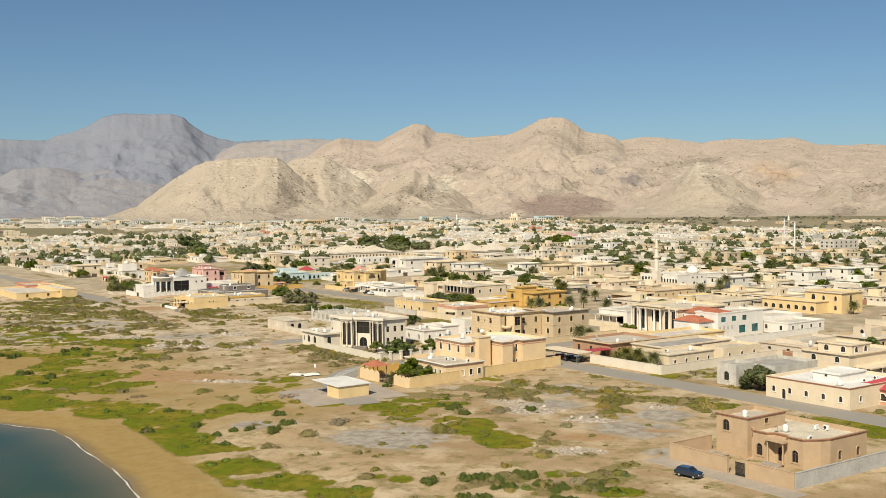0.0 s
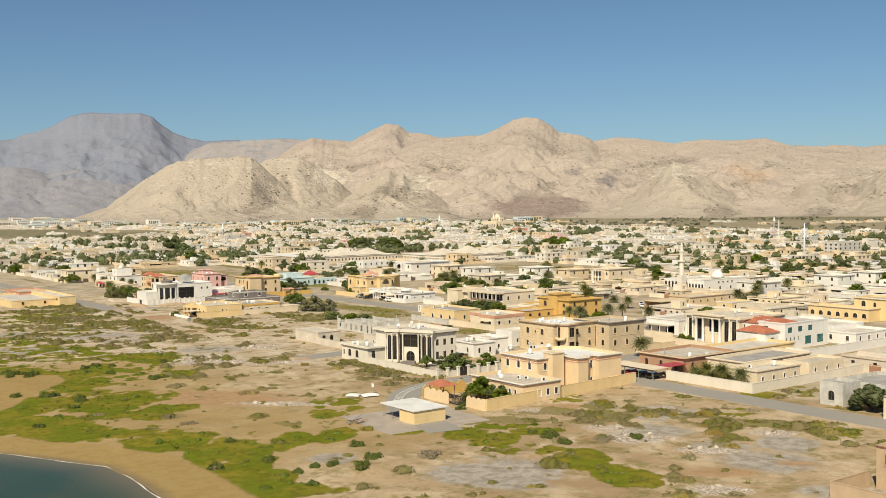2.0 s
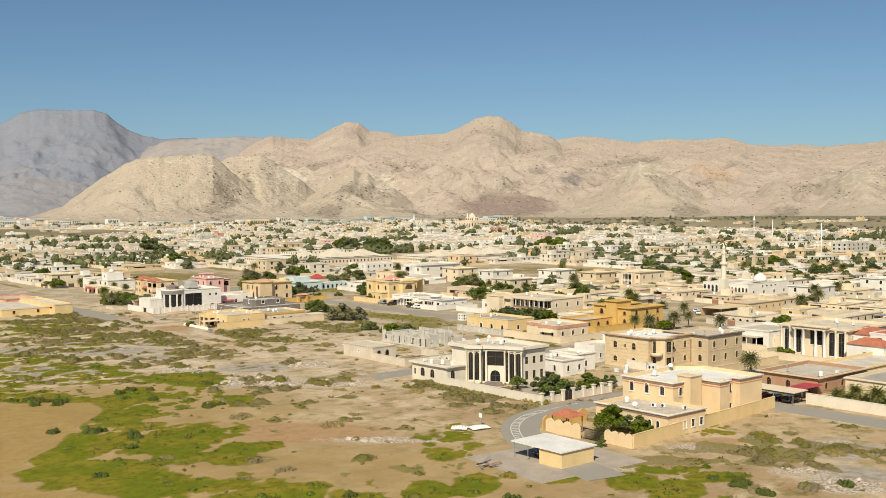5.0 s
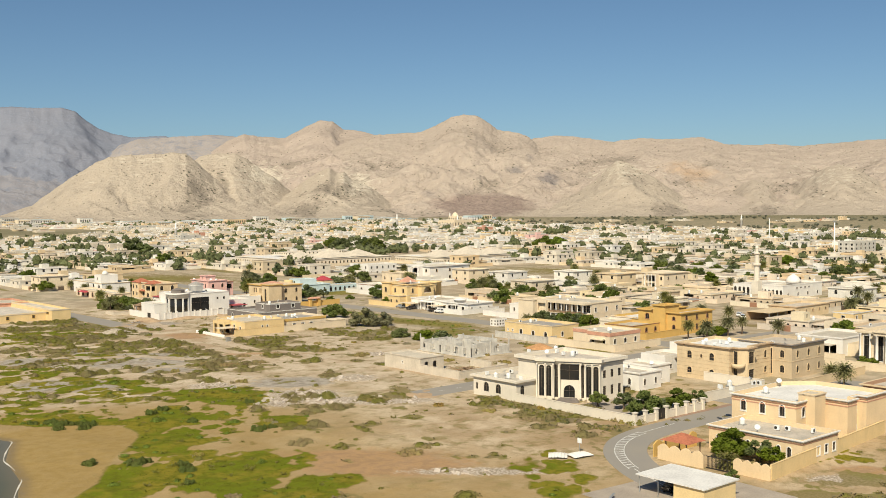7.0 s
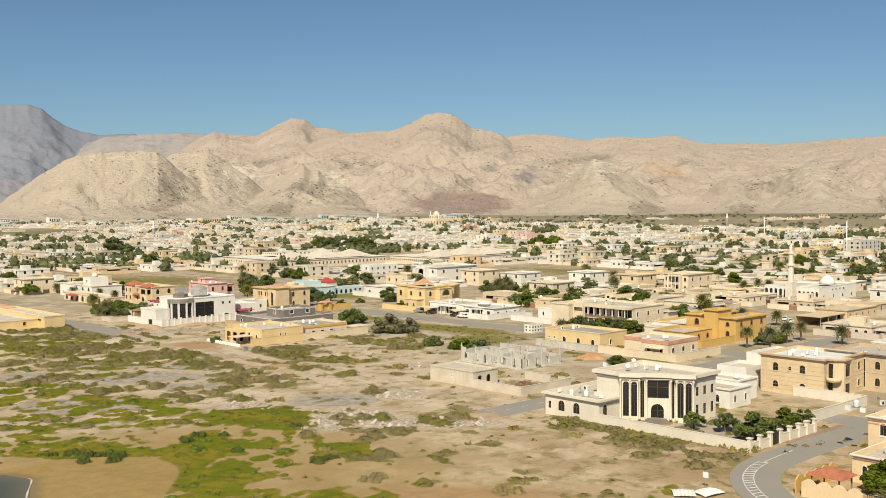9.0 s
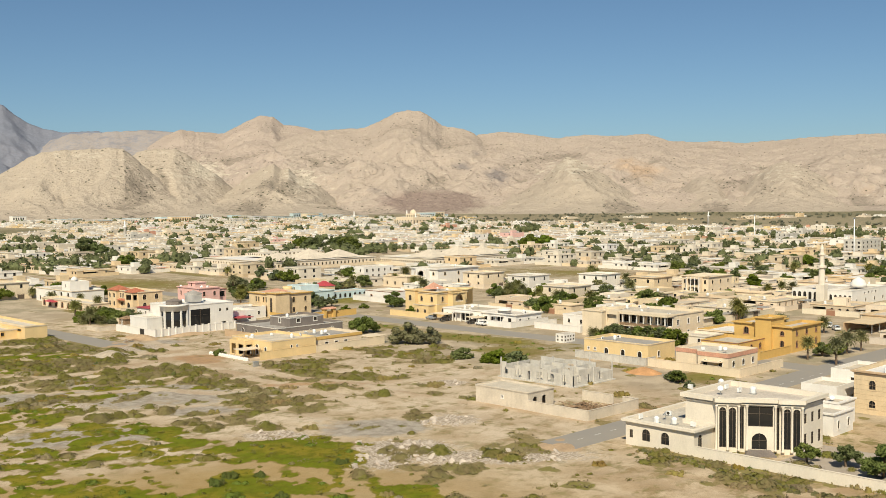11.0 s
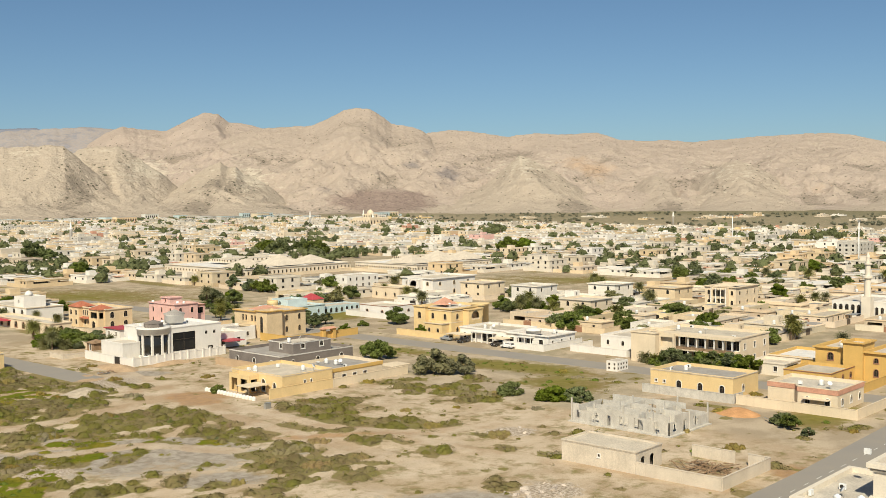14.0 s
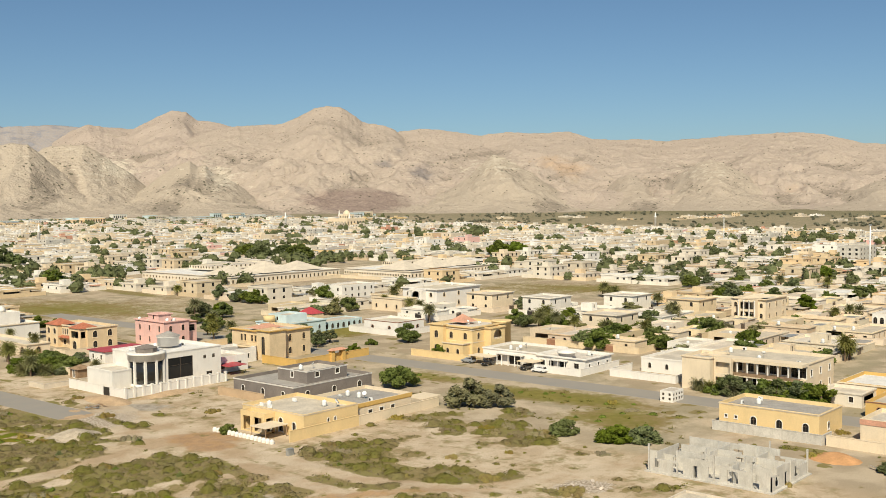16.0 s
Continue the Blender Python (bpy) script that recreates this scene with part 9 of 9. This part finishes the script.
WALL_STRIP = ((155.5, 302.0), (155.6, 293.0), (153.6, 277.0), (152.2, 265.3), (154.6, 258.6))
for name_, m_, n_, seed_, label_ in (("olive_strip", "saltbush", 70, 401, "olive-green weeds along a garden wall"), ("tan_strip", "scrub", 50, 403, "yellow-brown weeds along a garden wall"), ("grey_strip", "thorn", 70, 405, "pale grey-green weeds along a garden wall")):
    r_ = random.Random(seed_)   # weeds outside the white villa's wall
    vs_, fs_ = [], []
    for i in range(n_):
        k = r_.randrange(len(WALL_STRIP) - 1)
        t_ = r_.random()
        x, y = (WALL_STRIP[k][j] + t_ * (WALL_STRIP[k + 1][j] - WALL_STRIP[k][j]) for j in (0, 1))
        rad = r_.uniform(0.25, 0.75)
        x, y = x - abs(r_.gauss(0, 1.7)), y - r_.gauss(0, 0.8)
        dome(vs_, fs_, x, y, float(ground_z(x, y)), rad, rad * r_.uniform(0.6, 1.0), 40, r_)
    tagged(new(name_, card_mesh(name_, vs_, fs_, m_)), label_, "vegetation", kind="stuff")
r_ = random.Random(91)
vs_, fs_ = [], []
xs_, ys_ = np.random.RandomState(91).uniform(62, 250, 16000), np.random.RandomState(92).uniform(115, 540, 16000)
ok_ = (np.maximum(green_mask(xs_, ys_) * 0.5, dry_mask(xs_, ys_)) + 0.62 * np.random.RandomState(93).rand(16000) > 0.58) & (xs_ - shore_x(ys_) > 18)
xs_, ys_ = xs_[ok_][:900], ys_[ok_][:900]
for x, y, z in zip(xs_, ys_, ground_z(xs_, ys_)):
    if (112 < x < 160 and 205 < y < 258) or any(b[0] - 1 < x < b[2] + 1 and b[1] - 1 < y < b[3] + 1 for b in TAKEN[:90]) or 190 < x < 204 and y < 262 or 146 < x and 309 < y < 323 or (150 < x < 164 and y > 495) or 254 < x:
        continue
    s_ = r_.uniform(0.3, 0.85)
    for _ in range(int(14 + 16 * s_)):
        leaf_card(vs_, fs_, (x + r_.gauss(0, s_ * 0.5), y + r_.gauss(0, s_ * 0.5), z + abs(r_.gauss(0.3, 0.3)) * s_), r_.uniform(0.12, 0.24), r_)
tagged(new("salt_bushes", card_mesh("salt_bushes", vs_, fs_, "saltbush")), "countless small grey-green salt bushes on the waste land", "vegetation", kind="stuff")


# ---- rubble ----
def rubble(n, seed):
    r = random.Random(seed)
    xs, ys = np.random.RandomState(seed).uniform(95, 200, n * 8), np.random.RandomState(seed + 1).uniform(115, 420, n * 8)
    w = blobs(xs, ys, RUBBLE) + 0.9 * (fbm(xs, ys, 9, 25, 3) - 0.5)
    ok = w > 0.55
    xs, ys = xs[ok][:n], ys[ok][:n]
    zs = ground_z(xs, ys)
    bm = bmesh.new()
    for x, y, z in zip(xs, ys, zs):
        if (112 < x < 160 and 205 < y < 258) or any(b[0] - 0.5 < x < b[2] + 0.5 and b[1] - 0.5 < y < b[3] + 0.5 for b in TAKEN[:60]) or 191 < x < 203 and y < 262 or 146 < x and 310 < y < 322:
            continue
        s = 0.10 + 0.40 * r.random() ** 4
        m = Matrix.Translation((x, y, z)) @ Euler((r.uniform(-0.6, 0.6), r.uniform(-0.6, 0.6), r.uniform(0, 6.3))).to_matrix().to_4x4()
        box(bm, -s * r.uniform(0.6, 1.6), -s, -s * 0.4, s * r.uniform(0.5, 1.6), s * r.uniform(0.6, 1.2), s * r.uniform(0.3, 0.9), m)
    return tagged(new("rubble", mesh("rubble", bm, M["rubble"])), "pale broken stones and building rubble on bare ground", "rubble", kind="stuff")


rubble(2800, 211)


def heap(name, x, y, w, d, h, m, label, seed=1):
    """A tipped heap of loose soil."""
    k = 22
    X_, Y_ = np.meshgrid(np.linspace(-1, 1, k), np.linspace(-1, 1, k))
    q = np.clip(1 - np.sqrt(X_ ** 2 + Y_ ** 2), 0, 1)
    Z_ = h * q ** 0.9 * (0.7 + 0.6 * fbm(X_ * 10 + seed * 50, Y_ * 10, 5, seed, 3)) - 0.05
    return tagged(grid_object(name, x + X_ * w, y + Y_ * d, Z_ + float(ground_z(x, y)), {}, M[m]), label, "mound")


heap("soil_mound", 226, 350, 4, 5, 1.7, "redsoil", "heap of orange-red soil on a building plot", 2)
heap("sand_mound", 172, 511, 4, 9, 1.6, "spoil", "long heap of brown sand beside the white wall", 3)
heap("sand_mound", 186, 506, 9, 2.4, 1.2, "spoil", "ridge of brown sand along the white wall", 4)
heap("sand_drift", 149, 315, 5, 6, 0.16, "spoil", "thin drift of sand over the street's end", 11)
heap("sand_drift", 153, 318.5, 4.5, 3, 0.13, "spoil", "thin drift of sand over the street's edge", 12)
heap("sand_drift", 157, 500, 6, 4, 0.16, "spoil", "thin drift of sand over the street's end", 13)
heap("sand_drift", 160, 506, 3, 6, 0.14, "spoil", "thin drift of sand over the street's edge", 14)
heap("rubble_mound", 146, 482, 6, 5, 1.8, "rubble", "pale rubble heap among scrub", 5)


# ---- cars ----
def car(paint, label):
    o = root("car", 0, 0, 0, label, "car", "parked cars")
    prof = [(-2.3, 0.45), (-2.35, 0.9), (-2.25, 1.05), (-2.1, 1.1), (-1.7, 1.66), (0.35, 1.68), (1.05, 1.12), (2.05, 0.98), (2.25, 0.7), (2.2, 0.4)]
    bm = bmesh.new()
    cabin = {4, 5}
    L_ = [bm.verts.new((x, -0.9 + (0.16 if i in cabin else 0), z)) for i, (x, z) in enumerate(prof)]
    R_ = [bm.verts.new((x, 0.9 - (0.16 if i in cabin else 0), z)) for i, (x, z) in enumerate(prof)]
    bm.faces.new(L_)
    bm.faces.new(R_[::-1])
    for i in range(len(prof)):
        j = (i + 1) % len(prof)
        bm.faces.new((L_[i], R_[i], R_[j], L_[j]))
    part("body", bm, M[paint], o)
    bm = bmesh.new()
    for y, t in ((-1, -0.015), (1, 0.015)):
        quad(bm, (-1.85, y * 0.87 + t, 1.12), (0.85, y * 0.87 + t, 1.1), (0.25, y * 0.755 + t, 1.6), (-1.6, y * 0.755 + t, 1.6))
    quad(bm, (1.02, -0.8, 1.12), (1.02, 0.8, 1.12), (0.42, 0.68, 1.65), (0.42, -0.68, 1.65))
    quad(bm, (-2.1, 0.8, 1.14), (-2.1, -0.8, 1.14), (-1.77, -0.68, 1.6), (-1.77, 0.68, 1.6))
    part("windows", bm, M["glass"], o)
    wheel = None
    for x in (-1.35, 1.4):
        for y in (-0.86, 0.86):
            bm = bmesh.new()
            lathe(bm, [(0.33, -0.11), (0.35, -0.06), (0.35, 0.06), (0.33, 0.11)], 14)
            wh = part("wheel", bm, M["tyre"], o, at=pose(x, y, 0.35, 90, 0, 0))
            bm = bmesh.new()
            lathe(bm, [(0.2, -0.13), (0.2, 0.13)], 10)
            part("rim", bm, M["metal"], wh)
    for y in (-0.65, 0.65):
        bm = bmesh.new()
        box(bm, 2.14, y - 0.18, 0.68, 2.24, y + 0.18, 0.8)
        part("headlight", bm, M["plastic"], o)
    return o


CARS = {}
for paint, label, x, y, rz in (("carnavy", "dark navy estate car on the bare forecourt", 132.4, 118.4, -80), ("carblack", "dark car under the roadside shed", 125.2, 224.2, 175), ("carblack", "dark car under the street carport", 203.0, 222.5, 0), ("carblack", "dark car under the street carport", 202.8, 226.0, 0),
                               ("carred", "dark red car under the street carport", 202.6, 229.5, 0), ("carsilver", "silver car parked at the roadside", 271.4, 476, 90), ("carblack", "black car parked at the roadside", 271.2, 468.5, 180), ("carblack", "dark car under a white canopy", 272.0, 455.0, 180), ("carwhite", "white car parked by a canopy", 270.5, 449.5, 90),
                               ("carwhite", "white car on the side street", 345, 356, 20), ("carwhite", "white car on the side street", 339, 351, 40), ("carsilver", "silver car by the verandah", 244, 154, 10), ("carwhite", "white car behind the bungalow", 262, 352, 90), ("carwhite", "white car by the palms", 259, 606, 60)):
    if (paint) in CARS:
        c = copy_thing(CARS[paint], pose(x, y, 0.06, 0, 0, rz))
        tagged(c, label)
    else:
        CARS[paint] = car(paint, label)
        CARS[paint].matrix_basis = pose(x, y, 0.06, 0, 0, rz)

# ---- small things on the waste land ----
def ribbed_sheet(x, y, rz, w, d, label):
    """A bowed sheet with rolled ribs across it, lying on the ground."""
    o = root("roof_sheet", x, y, 0.05, label, "roof sheet", "roof sheets on the waste land", rz)
    bm = bmesh.new()
    nu, nv = 36, 6
    rows = []
    for i in range(nu + 1):
        u = i / nu
        rise = 0.28 + 0.30 * math.sin(math.pi * u)
        rib = 0.10 * max(0.0, math.cos(2 * math.pi * u * 6)) ** 3
        rows.append([(w * (u - 0.5), d * (j / nv - 0.5) * (1 - 0.08 * math.sin(math.pi * u)), rise * math.sin(math.pi * (0.12 + 0.8 * j / nv)) + rib) for j in range(nv + 1)])
    top = [[bm.verts.new(p) for p in r_] for r_ in rows]
    low = [[bm.verts.new((p[0], p[1], p[2] - 0.05)) for p in r_] for r_ in rows]
    for i in range(nu):
        for j in range(nv):
            bm.faces.new((top[i][j], top[i + 1][j], top[i + 1][j + 1], top[i][j + 1]))
            bm.faces.new((low[i][j + 1], low[i + 1][j + 1], low[i + 1][j], low[i][j]))
        for j, k in ((0, 1), (nv, -1)):
            bm.faces.new((low[i][j], low[i + 1][j], top[i + 1][j], top[i][j])[::k])
    for i, k in ((0, -1), (nu, 1)):
        for j in range(nv):
            bm.faces.new((low[i][j], low[i][j + 1], top[i][j + 1], top[i][j])[::k])
    part("sheet", bm, M["white"], o)
    bm = bmesh.new()
    box(bm, -w / 2, -d / 2 - 0.04, 0, w / 2, -d / 2 + 0.06, 0.14)
    part("edge_beam", bm, M["dark"], o, "dark steel edge beam")
    return o


ribbed_sheet(128.4, 252.2, -48, 3.4, 4.0, "white ribbed roof sheet lying on bare ground")
ribbed_sheet(131.2, 249.8, -10, 4.3, 3.4, "white bowed roof sheet lying beside another")
o = root("road_sign", 133.5, 251.5, 0, "small white road sign on a post", "sign")
bm = bmesh.new()
box(bm, -0.04, -0.04, 0, 0.04, 0.04, 2.6)
part("post", bm, M["metal"], o)
bm = bmesh.new()
box(bm, -0.06, -0.5, 1.7, 0.0, 0.5, 2.6)
part("board", bm, M["plastic"], o)
v = House("site_cabin", 255.1, 399.5, "small white portable cabin with two rows of openings", "cabin", style="plain", frame_mat="dark")
v.block(0, 0, 5.4, 3.4, 2.7, "white", spread(2, 3.4, 0.6, 0.5, 0.6) + spread(2, 3.4, 0.6, 1.6, 0.6), spread(4, 5.4, 0.7, 0.5, 0.6) + spread(4, 5.4, 0.7, 1.6, 0.6), par=0.05)
o = root("junction_box", 163.8, 433.5, 0, "grey metal utility box on the sand", "utility box")
bm = bmesh.new()
box(bm, -0.7, -0.4, 0, 0.7, 0.4, 1.3)
box(bm, -0.75, -0.45, 1.3, 0.75, 0.45, 1.38)
part("cabinet", bm, M["metal"], o)
o = root("timber_pile", 180, 333, 0, "tangled pile of weathered timber in a yard", "timber")
for i in range(60):
    bm = bmesh.new()
    L_ = rnd.uniform(1.2, 2.6)
    box(bm, -L_, -0.06, -0.05, L_, 0.06, 0.05)
    part("plank", bm, M["wood"], o, at=pose(rnd.gauss(0, 1.8), rnd.gauss(0, 2.2), 0.1 + 0.9 * rnd.random() * 0.6, rnd.uniform(-15, 15), rnd.uniform(-18, 18), rnd.uniform(0, 360)))
for x, y, n in ((222, 338, 16), (112, 226, 10), (166, 506, 8)):
    o = root("scrap_pile", x, y, 0.0, "pile of scrap timber and sheet on the ground", "scrap")
    for i in range(n):
        bm = bmesh.new()
        L_ = rnd.uniform(0.8, 1.8)
        box(bm, -L_, -0.2, -0.03, L_, 0.2, 0.03)
        part("plank", bm, M["wood" if i % 3 else "metal"], o, at=pose(rnd.gauss(0, 1.1), rnd.gauss(0, 1.3), 0.15 + 0.5 * rnd.random(), rnd.uniform(-20, 20), rnd.uniform(-20, 20), rnd.uniform(0, 360)))

# road markings
bm = bmesh.new()
for i in range(26):
    x = 150 + i * 5.2
    quad(bm, (x, 315.93, 0.056), (x + 2.0, 315.93, 0.056), (x + 2.0, 316.07, 0.056), (x, 316.07, 0.056))
tagged(new("road_marking", mesh("road_marking", bm, M["marking"])), "worn white dashed centre line on the asphalt", "marking", kind="structure")
bend = curve_pts([(166, 253.4), (151, 252.0), (141, 247), (133, 238), (127, 226)], 8)
bm = bmesh.new()
for k, (a, b) in enumerate(zip(bend, bend[1:])):
    d = Vector((b[0] - a[0], b[1] - a[1], 0)).normalized()
    n_ = Vector((-d.y, d.x, 0))
    for off in ((1.0,) if k < 6 or k > 24 else (0.2, 1.9)):
        p, q = Vector((*a, 0.068)) + n_ * off * -1, Vector((*b, 0.068)) + n_ * off * -1
        quad(bm, p - n_ * 0.09, q - n_ * 0.09, q + n_ * 0.09, p + n_ * 0.09)
    if 6 <= k <= 24:
        p = Vector((*a, 0.068))
        quad(bm, p - n_ * 0.2, p - n_ * 0.2 + d * 0.35, p - n_ * 1.9 + d * 0.95, p - n_ * 1.9 + d * 0.6)
tagged(new("road_marking", mesh("road_marking", bm, M["marking"])), "white hatched lines round the street bend", "marking", kind="structure")
